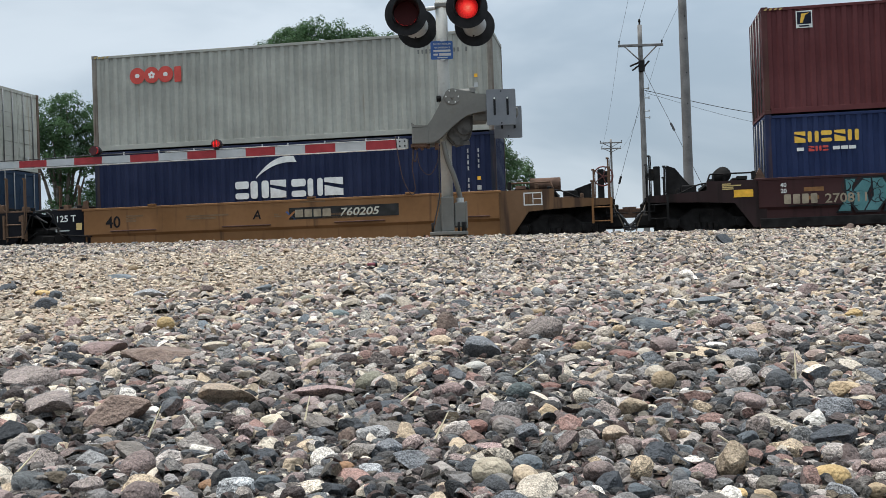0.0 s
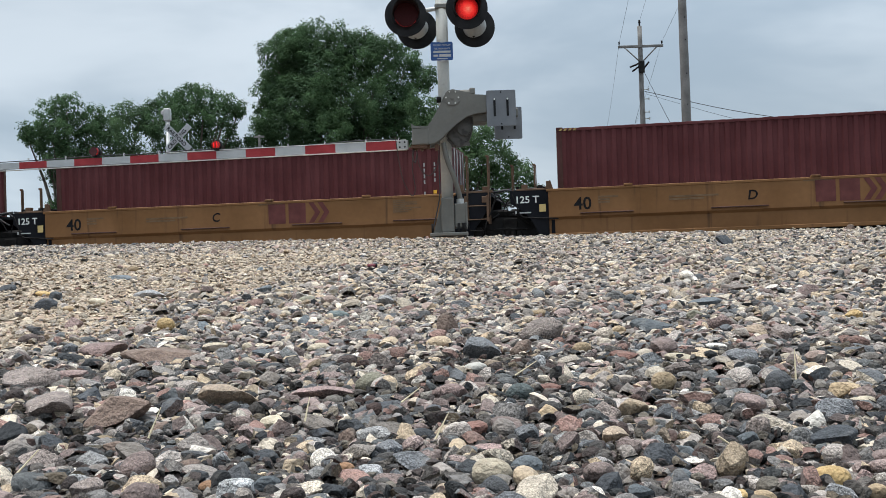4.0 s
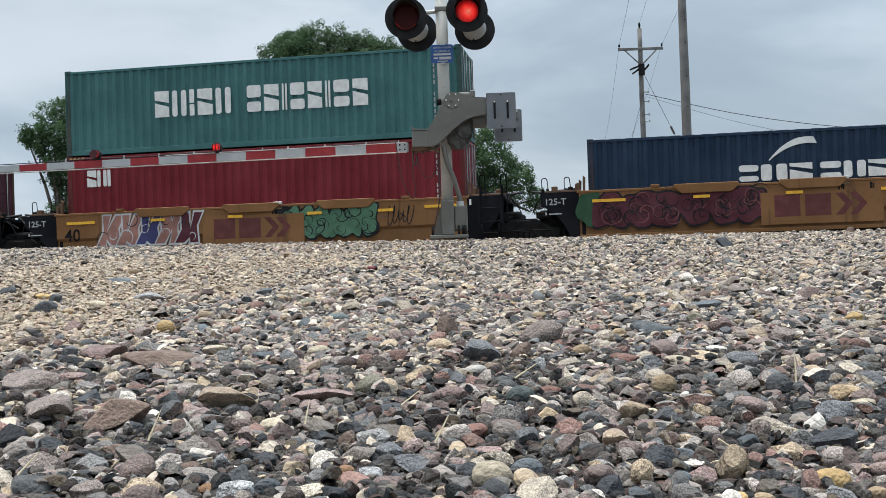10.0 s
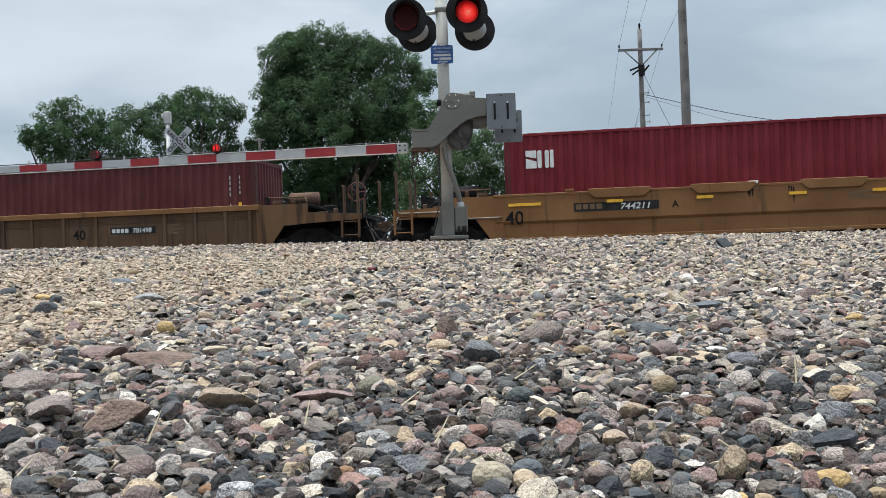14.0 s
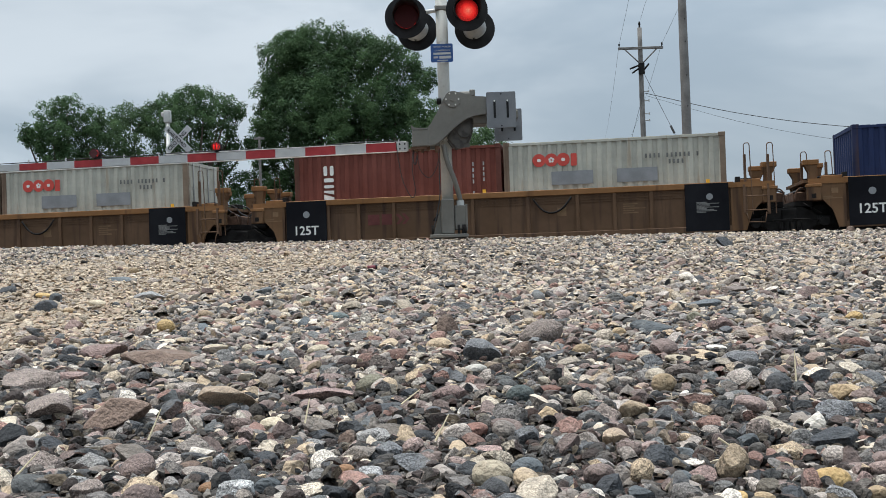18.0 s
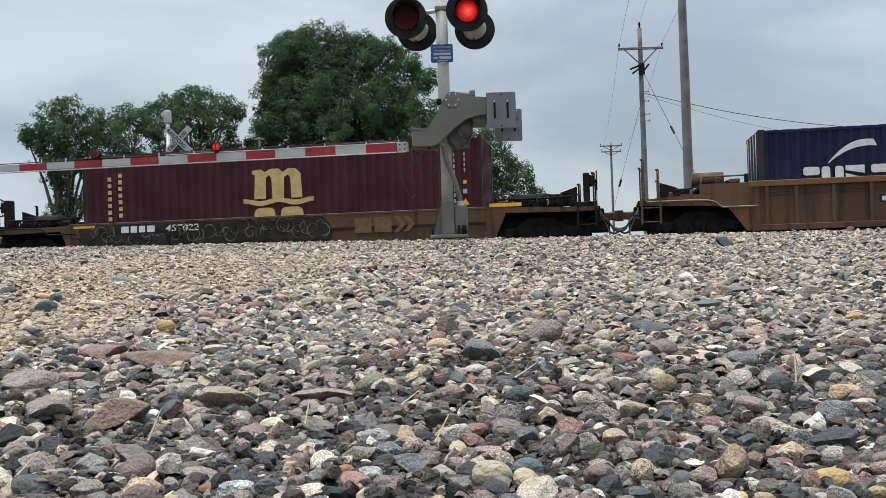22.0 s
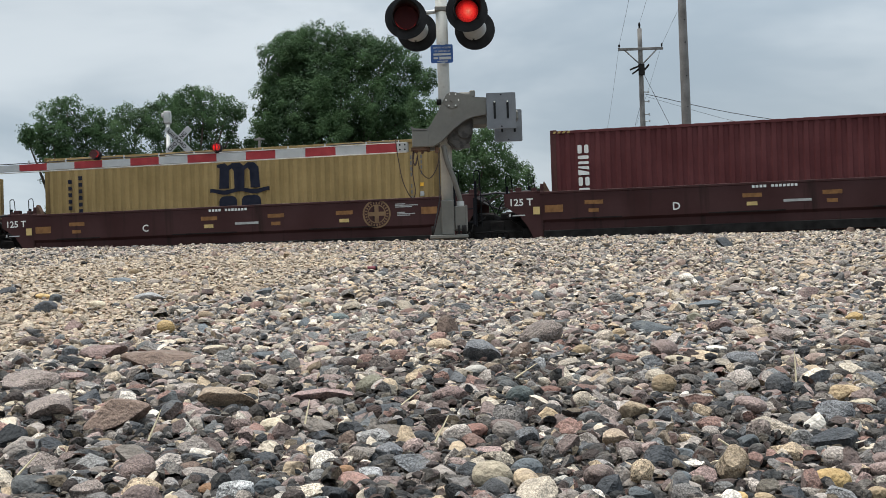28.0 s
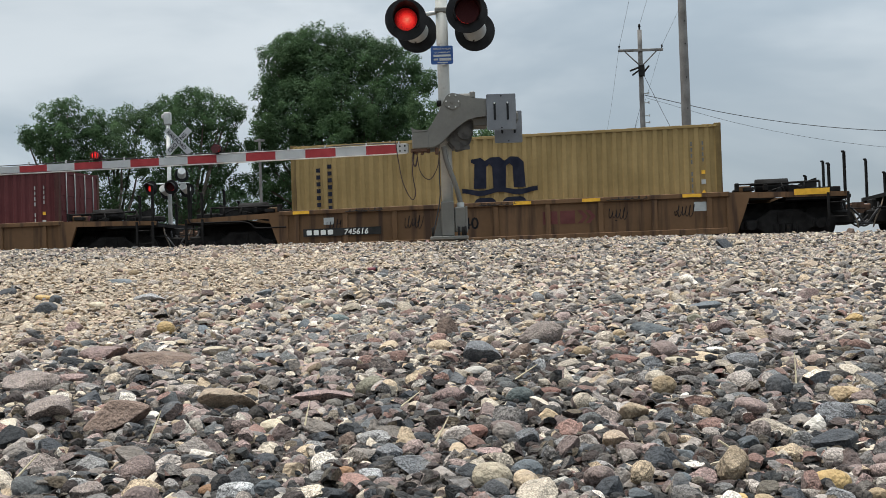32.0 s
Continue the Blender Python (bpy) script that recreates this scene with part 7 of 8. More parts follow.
    hose(sg, [(-0.09, -0.1, 1.1), (-0.095, -0.12, 0.8), (-0.10, -0.15, 0.5), (-0.2, -0.2, 0.06)], 0.008, M_WIRE, "ground_wire")
    # gate arm across the road, level, square to the road
    arm = part("gate_arm", bmesh.new(), M_GALV, sg, "long striped red and white gate arm")
    arm.matrix_basis = Matrix.Translation((-0.483, 0.05, 1.193)) @ pose(0, 0, 0, 0, 0, 180 - math.degrees(TURN))
    boxes("stripe", [(0.0, 0.14, -0.035, 0.035, -0.058, 0.058)], M_GALV, arm)
    for q, z in ((0.035, -0.03), (0.035, 0.03), (0.10, -0.03), (0.10, 0.03)):
        bm = bmesh.new()
        disc_y(bm, q, 0.034, 0.042, z, 0.011, 8)
        part("end_bolt", bm, M_STEEL, arm)
    x = 0.14
    for k in range(18):
        boxes("stripe", [(x, x + 0.4064, -0.03, 0.03, -0.058 + 0.0009 * k, 0.056 - 0.0012 * k)], M_ARMRED if k % 2 == 0 else M_ARMWHITE, arm)
        x += 0.4064
    boxes("edge_strip", [(0.02, x, -0.033, 0.033, -0.066, -0.0585)], M_WHITE, arm)
    boxes("edge_strip", [(0.02, 3.3, -0.033, 0.033, 0.0565, 0.064)], M_WHITE, arm)
    hose(arm, [(0.1, 0, 0.075), (0.7, 0, 0.085), (1.4, 0, 0.062), (2.5, 0, 0.07), (2.9, 0, 0.085), (3.6, 0, 0.066), (4.3, 0, 0.075), (5.2, 0, 0.06), (7.0, 0, 0.06)], 0.007, M_WIRE, "lamp_cable")
    for l in (0.12, 0.55, 1.1, 1.6, 1.95, 2.9, 3.4, 3.9, 4.75, 5.3, 6.0):
        boxes("cable_clip", [(l - 0.006, l + 0.006, -0.012, 0.012, 0.05, 0.095)], M_GALV, arm)
    for l, flash in ((2.57, "R"), (4.295, "L")):
        bm = bmesh.new()
        disc_y(bm, l, -0.05, 0.05, 0.128, 0.055, 20)
        part("arm_lamp", bm, M_ARMLAMP, arm, "small round red arm lamp")
        bm = bmesh.new()
        disc_y(bm, l, 0.0505, 0.053, 0.128, 0.05, 20)
        part("lamp_face", bm, M_ARMLAMP_LIT, arm, "glowing red lamp face")
        bm = bmesh.new()
        box(bm, l - 0.03, l + 0.03, -0.04, 0.04, 0.056, 0.08)
        disc_y(bm, l, -0.022, 0.022, 0.128, 0.063, 20)
        box(bm, l - 0.022, l + 0.022, -0.058, 0.058, 0.066, 0.088)
        part("lamp_holder", bm, M_LAMPBLACK, arm)
        for q in (-0.018, 0.024):
            for yy in (-0.056, 0.056):
                bm = bmesh.new()
                bmesh.ops.create_uvsphere(bm, u_segments=12, v_segments=6, radius=0.019, matrix=Matrix.Translation((l + q, yy, 0.132)) @ Matrix.Diagonal((1, 0.3, 0.8, 1)))
                part("lamp_diode", bm, M_REDLIT, arm)
        louvres(arm, l, 0.126, 0.085, 0.062, 3, M_ARMLAMP, flash)


near_signal()


def far_signal():
    sg = thing("crossing_signal", "galvanised crossing signal mast with white crossbuck beyond the track", "crossing signal")
    sg.location = (-9.92, 37.0, 0.28)
    bm = bmesh.new()
    rod(bm, (0, 0, 0), (0, 0, 5.55), 0.075, 16)
    part("mast", bm, M_GALV, sg, "galvanised steel mast", True)
    bm = bmesh.new()
    box(bm, -0.12, 0.12, -0.12, 0.12, 5.5, 5.95, 0.02)
    box(bm, -0.22, 0.02, -0.1, 0.1, 5.72, 5.88, 0.03)
    part("bell", bm, M_GALV, sg, "grey signal bell on the mast top")
    for k, (a, words) in enumerate(((46, "CROSSING"), (-46, "RAILROAD"))):
        bm = bmesh.new()
        prism(bm, rounded(-0.61, 0.61, -0.115, 0.115, 0.01), -0.008, 0.008)
        blade = part("crossbuck_blade", bm, M_ARMWHITE, sg, "white crossbuck blade with black lettering")
        blade.matrix_basis = Matrix.Translation((0.40, -0.12 - 0.03 * k, 4.86)) @ Matrix.Rotation(radians(-a), 4, "Y") @ Matrix.Rotation(radians(0), 4, "Z")
        text("crossbuck_lettering", words, 0.20, -0.52, -0.07, -0.012, M_DARKTXT, blade, squeeze=0.95)
    rods("crossarm", [((-0.75, -0.1, 3.33), (0.75, -0.1, 3.33))], 0.03, M_GALV, sg)
    lamp_head(sg, -0.57, 3.16, -0.34, -1, "L", -22, 128.0)
    lamp_head(sg, 0.15, 3.18, -0.34, -1, "R", -8, 112.9)
    lamp_head(sg, -0.16, 3.05, 0.28, 1)
    lamp_head(sg, 0.58, 3.10, 0.28, 1)
    lamp_head(sg, 0.40, 3.66, 0.2, 1, "", 30)
    bm = bmesh.new()
    box(bm, -0.25, 0.25, -0.25, 0.25, 0, 0.5, 0.02)
    part("base_box", bm, M_GALV, sg)


far_signal()


# ---------------------------------------------------------------- poles and lines
def pole(name, label, x, y, top, r0, r1, lean=0.0):
    p = thing(name, label, "utility pole", "utility poles")
    p.location = (x, y, 0.28)
    bm = bmesh.new()
    n, m = 18, 14
    rings = []
    for i in range(m + 1):
        f = i / m
        r = r0 + (r1 - r0) * f
        z = (top - 0.28) * f
        rings.append([bm.verts.new((lean * z + r * (1 + 0.03 * math.sin(3 * k + i)) * math.cos(2 * math.pi * k / n), r * math.sin(2 * math.pi * k / n), z)) for k in range(n)])
    for a, b in zip(rings, rings[1:]):
        for k in range(n):
            bm.faces.new((a[k], a[(k + 1) % n], b[(k + 1) % n], b[k]))
    bm.faces.new(rings[-1])
    part("shaft", bm, M_WOOD, p, "weathered grey wooden shaft", True)
    return p


def crossarm(p, z, half, drop=0.85):
    boxes("crossarm", [(-half, half, -0.16, -0.05, z - 0.07, z + 0.06)], M_WOOD, p, bevel=0.01)
    rods("brace", [((-half * 0.72, -0.12, z - 0.05), (-0.05, -0.14, z - drop)), ((half * 0.72, -0.12, z - 0.05), (0.05, -0.14, z - drop))], 0.035, M_WOOD, p)
    for x in (-half + 0.06, half - 0.06):
        bm = bmesh.new()
        rod(bm, (x, -0.1, z + 0.05), (x, -0.1, z + 0.16), 0.02, 8)
        rod(bm, (x, -0.1, z + 0.14), (x, -0.1, z + 0.20), 0.055, 10, 0.03)
        rod(bm, (x, -0.1, z + 0.20), (x, -0.1, z + 0.26), 0.045, 10)
        part("insulator", bm, M_STEEL, p, "", True)


def build_poles():
    p = pole("utility_pole", "tall wooden utility pole with one crossarm and wires", 10.9, 54.0, 12.55, 0.17, 0.115)
    crossarm(p, 11.17, 1.2)
    bm = bmesh.new()
    rod(bm, (0, 0, 12.2), (0, 0, 12.45), 0.05, 8)
    rod(bm, (0, 0, 12.45), (0, 0, 12.6), 0.07, 10, 0.04)
    part("insulator", bm, M_STEEL, p, "", True)
    bm = bmesh.new()
    rod(bm, (-0.1, -0.15, 10.25), (-0.62, -0.2, 10.05), 0.05, 8)
    rod(bm, (-0.1, -0.15, 10.1), (-0.5, -0.2, 9.82), 0.045, 8)
    rod(bm, (0.1, -0.15, 9.95), (0.4, -0.2, 10.3), 0.05, 8)
    box(bm, -0.16, 0.16, -0.24, -0.1, 9.75, 10.35, 0.02)
    part("cutout_switch", bm, M_STEEL, p, "dark cut-out switches below the arm")
    for z in (8.85, 8.35, 7.65, 7.3):
        bm = bmesh.new()
        rod(bm, (0.1, -0.1, z), (0.34, -0.12, z), 0.03, 6)
        rod(bm, (0.34, -0.12, z - 0.06), (0.34, -0.12, z + 0.06), 0.04, 8)
        part("line_bracket", bm, M_GALV, p)
    q = pole("utility_pole", "thick bare wooden utility pole behind the track", 8.82, 36.0, 12.0, 0.185, 0.135)
    for z in (4.1, 5.3, 6.4, 7.6, 8.4):
        bm = bmesh.new()
        rod(bm, (0.02, -0.13, z), (0.02, -0.2, z), 0.02, 6)
        part("pole_step", bm, M_STEEL, q)
    f = pole("utility_pole", "distant wooden utility pole with two crossarms", 19.3, 114.0, 13.45, 0.16, 0.11)
    crossarm(f, 12.75, 1.25, 0.5)
    crossarm(f, 12.1, 1.1, 0.4)
    t = pole("utility_pole", "thin grey pole among the trees", -10.68, 60.0, 8.2, 0.10, 0.07)
    boxes("crossarm", [(-0.3, 0.3, -0.08, 0.02, 7.75, 7.87)], M_WOOD, t)


build_poles()


def line(name, label, a, b, sag, r=0.012, dots=0):
    a, b = Vector(a), Vector(b)
    ob = hose(None, [a.lerp(b, i / 6) - Vector((0, 0, 4 * sag * (i / 6) * (1 - i / 6))) for i in range(7)], r, M_WIRE, name)
    tagged(ob, label, "cable", "overhead lines")
    for k in range(dots):
        f = (k + 1) / (dots + 1)
        p = a.lerp(b, f) - Vector((0, 0, 4 * sag * f * (1 - f)))
        bm = bmesh.new()
        rod(bm, p - (b - a).normalized() * 0.22, p + (b - a).normalized() * 0.22, 0.06, 8)
        part("insulator", bm, M_WIRE, ob)
    return ob


line("service_cable", "black service cable sagging from the pole", (11.05, 54, 9.05), (38.0, 50, 7.2), 1.75, 0.017)
line("thin_cable", "thin twisted cable sagging from the pole", (11.15, 54, 8.9), (38.0, 50, 5.8), 1.9, 0.008)
line("guy_wire", "slanting guy wire with insulators", (10.98, 53.9, 10.2), (14.6, 50.5, 0.3), 0.0, 0.012, 2)
line("guy_wire", "slanting guy wire behind the pole", (10.85, 54, 8.6), (9.0, 58, 0.3), 0.0, 0.009, 1)
for dx in (-1.14, 1.14):
    line("power_line", "thin overhead power line", (10.9 + dx, 53.9, 11.65), (2.5 + dx, -6.0, 11.7), 0.9, 0.0065)
    line("power_line", "thin overhead power line", (10.9 + dx, 53.9, 11.65), (19.3 + dx, 114.0, 12.3), 0.9, 0.0065)
line("power_line", "thin overhead power line", (10.9, 54, 12.8), (2.5, -6.0, 12.9), 0.9, 0.0065)


# ---------------------------------------------------------------- trees behind the track
def tree(label, x, y, clumps, leaf, seed, density=1.0, dark=None, trunk_r=0.35):
    """A broad-leaved tree: trunk, limbs to each clump, and crowns of small leaves. Clumps: offset, height, radius."""
    rng = np.random.default_rng(seed)
    tr = thing("tree", label, "tree", "trees behind the track")
    tr.location = (x, y, 0.28)
    lowest = min(c[1] - c[2] for c in clumps)
    fork = max(2.2, lowest * 0.75)
    mid = sum(c[0] for c in clumps) / len(clumps) * 0.3
    bm = bmesh.new()
    rod(bm, (0, 0, -0.1), (mid * 0.5, 0, fork), trunk_r * 1.15, 10, trunk_r * 0.75)
    part("trunk", bm, M_BARK, tr, "rough grey-brown trunk", True)
    depth = [float(rng.uniform(-1, 1)) * c[2] * 1.0 for c in clumps]
    for (cx, cz, r), dy in zip(clumps, depth):
        bm = bmesh.new()
        a, b = Vector((mid * 0.5, 0, fork - 0.1)), Vector((cx, dy, cz + 0.08))
        m = a.lerp(b, 0.5) + Vector((float(rng.uniform(-.4, .4)), float(rng.uniform(-.4, .4)), 0.5))
        rod(bm, a, m, trunk_r * 0.42, 6, trunk_r * 0.26)
        rod(bm, m, b, trunk_r * 0.26, 6, 0.03)
        part("limb", bm, M_BARK, tr, "", True)
    # sprays of leaves round each clump: compact lobes with gaps between them
    sprays = []
    for (cx, cz, r), dy in zip(clumps, depth):
        m = int(9 * r * r) + 7
        d = rng.normal(size=(m, 3))
        d /= np.linalg.norm(d, axis=1)[:, None]
        heart = d * (r * rng.uniform(0.55, 1.08, m))[:, None] + np.array((cx, dy, cz + 0.08))
        sprays.append((heart, rng.uniform(0.26, 0.56, m) * (0.8 + 0.16 * r), np.array((cx, dy, cz + 0.08)), r))
    for mat_of, core in ((leaf, False), (dark or M_LEAF_DARK, True)):
        vs, fs = [], []
        for heart, wide, middle, r in sprays:
            if core:
                # the shaded inside, seen between the lobes
                n = int(330 * r * r * density) + 40
                d = rng.normal(size=(n, 3))
                d /= np.linalg.norm(d, axis=1)[:, None]
                c = middle + d * (r * 0.86 * rng.uniform(0.3, 1.0, n) ** 0.5)[:, None]
                size = rng.uniform(0.07, 0.13, n)
            else:
                n = int(1150 * r * r * density) + 60
                pick = rng.choice(len(wide), n, p=wide ** 2 / (wide ** 2).sum())
                d = rng.normal(size=(n, 3))
                d /= np.linalg.norm(d, axis=1)[:, None]
                out = rng.uniform(0.25, 1.0, n) ** 0.55 * wide[pick] * (1 + 0.22 * np.sin(d[:, 0] * 5 + pick) * np.cos(d[:, 2] * 6 + 2 * pick))
                c = heart[pick] + d * out[:, None] * np.array((1.0, 1.0, 0.92))
                size = rng.uniform(0.05, 0.095, n)
            face = d + rng.normal(0, 0.34, (n, 3)) + np.array((0, 0, 0.5))
            u = np.cross(face, rng.normal(size=(n, 3)))
            u /= np.linalg.norm(u, axis=1)[:, None]
            w = np.cross(u, face)
            w /= np.linalg.norm(w, axis=1)[:, None]
            k = sum(len(q) for q in vs)
            tip, side = u * size[:, None], w * size[:, None] * 0.62
            quad = np.stack([c - tip, c + side - tip * 0.1, c + tip, c - side - tip * 0.1], axis=1).reshape(-1, 3)
            vs.append(quad)
            fs.append(np.arange(n * 4).reshape(-1, 4) + k)
        v, f = np.concatenate(vs), np.concatenate(fs)
        me = bpy.data.meshes.new("crown")
        me.vertices.add(len(v))
        me.vertices.foreach_set("co", v.astype(np.float32).ravel())
        me.loops.add(f.size)
        me.loops.foreach_set("vertex_index", f.astype(np.int32).ravel())
        me.polygons.add(len(f))
        me.polygons.foreach_set("loop_start", np.arange(0, f.size, 4, dtype=np.int32))
        me.update(calc_edges=True)
        me.materials.append(mat_of)
        ob = tagged(new("crown", me), kind="stuff")
        ob.parent = tr
    return tr


tree("large dense dark green cottonwood behind the track", -8.0, 78.0,
     [(-1.5, 17.5, 2.0), (-3.5, 17.5, 1.31), (-4.5, 16.1, 1.42), (-4.7, 14.2, 1.31), (-2.6, 16.5, 1.64), (0.9, 16.7, 1.64), (-3.5, 14.9, 2.18), (-0.9, 14.8, 2.83), (2.1, 16.3, 1.9), (3.9, 15.7, 1.9), (5.7, 15.4, 1.5), (7.0, 14.2, 1.2), (-4.4, 13.2, 1.64), (-5.1, 11.6, 1.53),
      (-2.3, 12.4, 3.05), (0.8, 12.6, 3.49), (3.7, 12.0, 2.6), (5.0, 12.6, 1.4), (-3.6, 10.1, 2.40), (-0.6, 9.5, 3.27), (2.9, 9.4, 3.27), (4.8, 10.0, 1.8), (-1.6, 6.6, 3.0), (2.4, 6.4, 3.0), (-4.0, 6.2, 1.96), (-5.5, 8.4, 1.3), (-5.4, 10.2, 1.3), (5.7, 12.3, 1.2), (-5.6, 6.5, 1.2), (-5.6, 4.6, 1.5), (-2.6, 3.4, 2.0), (0.8, 3.2, 2.0), (4.4, 5.4, 2.0)], M_LEAF, 1, 1.15, trunk_r=0.5)
tree("smaller green tree beside the cottonwood", 1.45, 70.0,
     [(-2.4, 10.5, 1.3), (-1.7, 9.1, 1.6), (0.2, 8.5, 1.7), (1.8, 7.9, 1.5), (0.9, 6.2, 1.9), (3.1, 6.4, 1.3), (4.3, 5.4, 1.0), (-1.0, 6.3, 1.9), (5.2, 4.3, 0.9), (2.6, 4.6, 1.6), (-0.6, 3.8, 1.7), (-2.9, 4.4, 1.6), (-2.7, 2.2, 1.5), (-0.2, 1.9, 1.5), (2.0, 2.4, 1.5), (-3.4, 6.6, 1.5)], M_LEAF_PALE, 2, 1.0, M_LEAF)
tree("broad green tree with open lower branches", -27.0, 72.0,
     [(0.9, 11.62, 1.17), (-0.5, 10.92, 1.17), (2.1, 10.92, 1.07), (-1.8, 10.02, 1.07), (0.4, 9.92, 1.45), (2.2, 9.52, 1.25), (-0.8, 9.02, 1.25), (1.0, 8.32, 1.45), (-0.5, 7.32, 1.07), (2.2, 7.62, 0.97), (-2.4, 10.12, 0.58), (0.2, 6.12, 0.87), (0.2, 4.2, 1.3), (1.9, 5.2, 1.2), (-0.6, 3.6, 1.0)], M_LEAF, 3, 1.0, trunk_r=0.4)
tree("green tree with gaps between its limbs", -24.1, 74.0,
     [(0.5, 11.62, 1.17), (-0.2, 10.32, 1.25), (1.9, 11.12, 1.07), (1.2, 9.42, 1.45), (-0.4, 8.22, 1.07), (2.2, 8.22, 1.25), (0.6, 6.92, 0.87), (0.0, 5.6, 1.1), (1.5, 5.2, 1.2), (0.7, 3.6, 1.3), (2.6, 6.4, 1.1)], M_LEAF_PALE, 4, 0.9)
tree("spreading green tree with a ragged crown", -19.24, 76.0,
     [(0.3, 13.22, 1.25), (-1.4, 12.62, 1.25), (-2.3, 11.42, 1.36), (1.8, 12.52, 1.25), (3.7, 12.22, 0.97), (4.3, 11.72, 0.67), (0.5, 11.42, 1.75), (3.0, 11.12, 1.25), (-1.0, 10.02, 1.75), (1.5, 9.42, 1.75), (3.6, 9.62, 0.87), (0.2, 7.92, 1.65), (2.7, 7.82, 1.17),
      (4.9, 9.42, 0.67), (-1.8, 7.22, 1.07), (-1.6, 5.4, 1.4), (0.4, 5.6, 1.5), (2.4, 5.8, 1.4), (4.2, 6.6, 1.2), (4.5, 4.4, 1.3), (-0.6, 3.4, 1.5), (1.8, 3.4, 1.5)], M_LEAF, 5, 0.95, trunk_r=0.42)
tree("green tree partly beyond the road", -36.4, 72.0, [(0.6, 9.6, 1.0), (-1.2, 10.4, 1.8), (-1.0, 8.2, 1.6), (0.4, 8.2, 0.9), (-3.0, 9.0, 2.0)], M_LEAF, 6, 0.9)


# ---------------------------------------------------------------- the gravel
def ico(sub):
    bm = bmesh.new()
    bmesh.ops.create_icosphere(bm, subdivisions=sub, radius=1.0)
    bm.verts.ensure_lookup_table()
    v = np.array([tuple(x.co) for x in bm.verts])
    f = np.array([[q.index for q in x.verts] for x in bm.faces])
    bm.free()
    return v, f


def rock_shape(sub, rng, round_one):
    """A stone of about unit radius: a ball cut by random planes with worn edges, or a rounded pebble."""
    v, f = ico(sub)
    v = v.copy()
    if sub < 3:
        # they lie in the soil: no underside
        f = f[v[f].mean(axis=1)[:, 2] > -0.5]
    if not round_one:
        v *= np.array((1.0, rng.uniform(0.8, 1.0), rng.uniform(0.75, 1.0)))
        for _ in range(int(rng.integers(9, 15))):
            n = rng.normal(size=3)
            n /= np.linalg.norm(n)
            d = rng.uniform(0.36, 0.74)
            over = np.clip(v @ n - d, 0, None)
            v -= over[:, None] * n * 0.94
        for _ in range(3):
            v *= 1.0 + 0.022 * np.sin(v @ (rng.normal(size=3) * 4) + rng.uniform(0, 6))[:, None]
    else:
        for _ in range(4):
            k = rng.normal(size=3)
            v *= 1.0 + 0.055 * np.sin(v @ k * 1.6 + rng.uniform(0, 6))[:, None]
    v /= np.abs(v).max(axis=0)
    return v, f


ROCK_RNG = np.random.default_rng(7)
SHAPES = {sub: [rock_shape(sub, ROCK_RNG, i % 7 == 6) for i in range(n)] for sub, n in ((1, 24), (2, 28), (3, 28))}


def turn_of(n, rng, lean=0.35):
    """Random turns: any heading, a little lean."""
    a, b, c = rng.uniform(0, 2 * np.pi, n), rng.normal(0, lean, n), rng.normal(0, lean, n)
    ca, sa, cb, sb, cc, sc = np.cos(a), np.sin(a), np.cos(b), np.sin(b), np.cos(c), np.sin(c)
    m = np.empty((n, 3, 3))
    m[:, 0, 0], m[:, 0, 1], m[:, 0, 2] = ca * cb, ca * sb * sc - sa * cc, ca * sb * cc + sa * sc
    m[:, 1, 0], m[:, 1, 1], m[:, 1, 2] = sa * cb, sa * sb * sc + ca * cc, sa * sb * cc - ca * sc
    m[:, 2, 0], m[:, 2, 1], m[:, 2, 2] = -sb, cb * sc, cb * cc
    return m


def sandiness(x, y):
    """How sandy the ground is: the worn tyre track on the road side."""
    edge = np.interp(y, [1.7, 2.6, 3.4, 5.5, 8.0, 13.0], [-0.86, -0.66, -0.56, -0.25, 0.0, 0.7])
    wob = 0.16 * np.sin(y * 3.1 + 1) + 0.1 * np.sin(x * 7 + y * 5)
    s = np.clip((edge - x + wob * y * 0.3) / (0.10 * y + 0.05), 0, 1)
    return s * np.maximum(np.clip((y - 1.75) / 0.35, 0, 1), np.clip((-1.2 - x) / 0.6, 0, 1)) * np.clip((x - edge + 3.6 + wob * 2) / 0.9, 0, 1)


def scatter(y0, y1, per_m2, rng, thin):
    """Random places in the fan that lies before the crest; thin: how far sand thins them out."""
    area = 0.98 * (y1 * y1 - y0 * y0) / 2 + 0.25 * (y1 - y0)
    n = int(area * per_m2)
    y = np.sqrt(rng.uniform(y0 * y0, y1 * y1, n))
    x = rng.uniform(-1, 1, n) * (0.48 * y + 0.12)
    keep = rng.uniform(0, 1, n) > sandiness(x, y) * thin
    return x[keep], y[keep]


def lay(x, y, r, rng, flat=(0.45, 0.9), sunk=0.0):
    """Sizes, heights and turns of stones of radius r at x, y."""
    n = len(x)
    scale = np.stack([r * rng.uniform(0.95, 1.35, n), r * rng.uniform(0.72, 1.0, n), r * rng.uniform(*flat, n)], axis=1)
    z = np.array([ground_z(a, b) for a, b in zip(x, y)]) + scale[:, 2] * np.where(rng.uniform(0, 1, n) < 0.4, rng.uniform(0.65, 1.15, n), rng.uniform(0.15, 0.6, n)) - sunk
    return scale, z, turn_of(n, rng, 0.3)


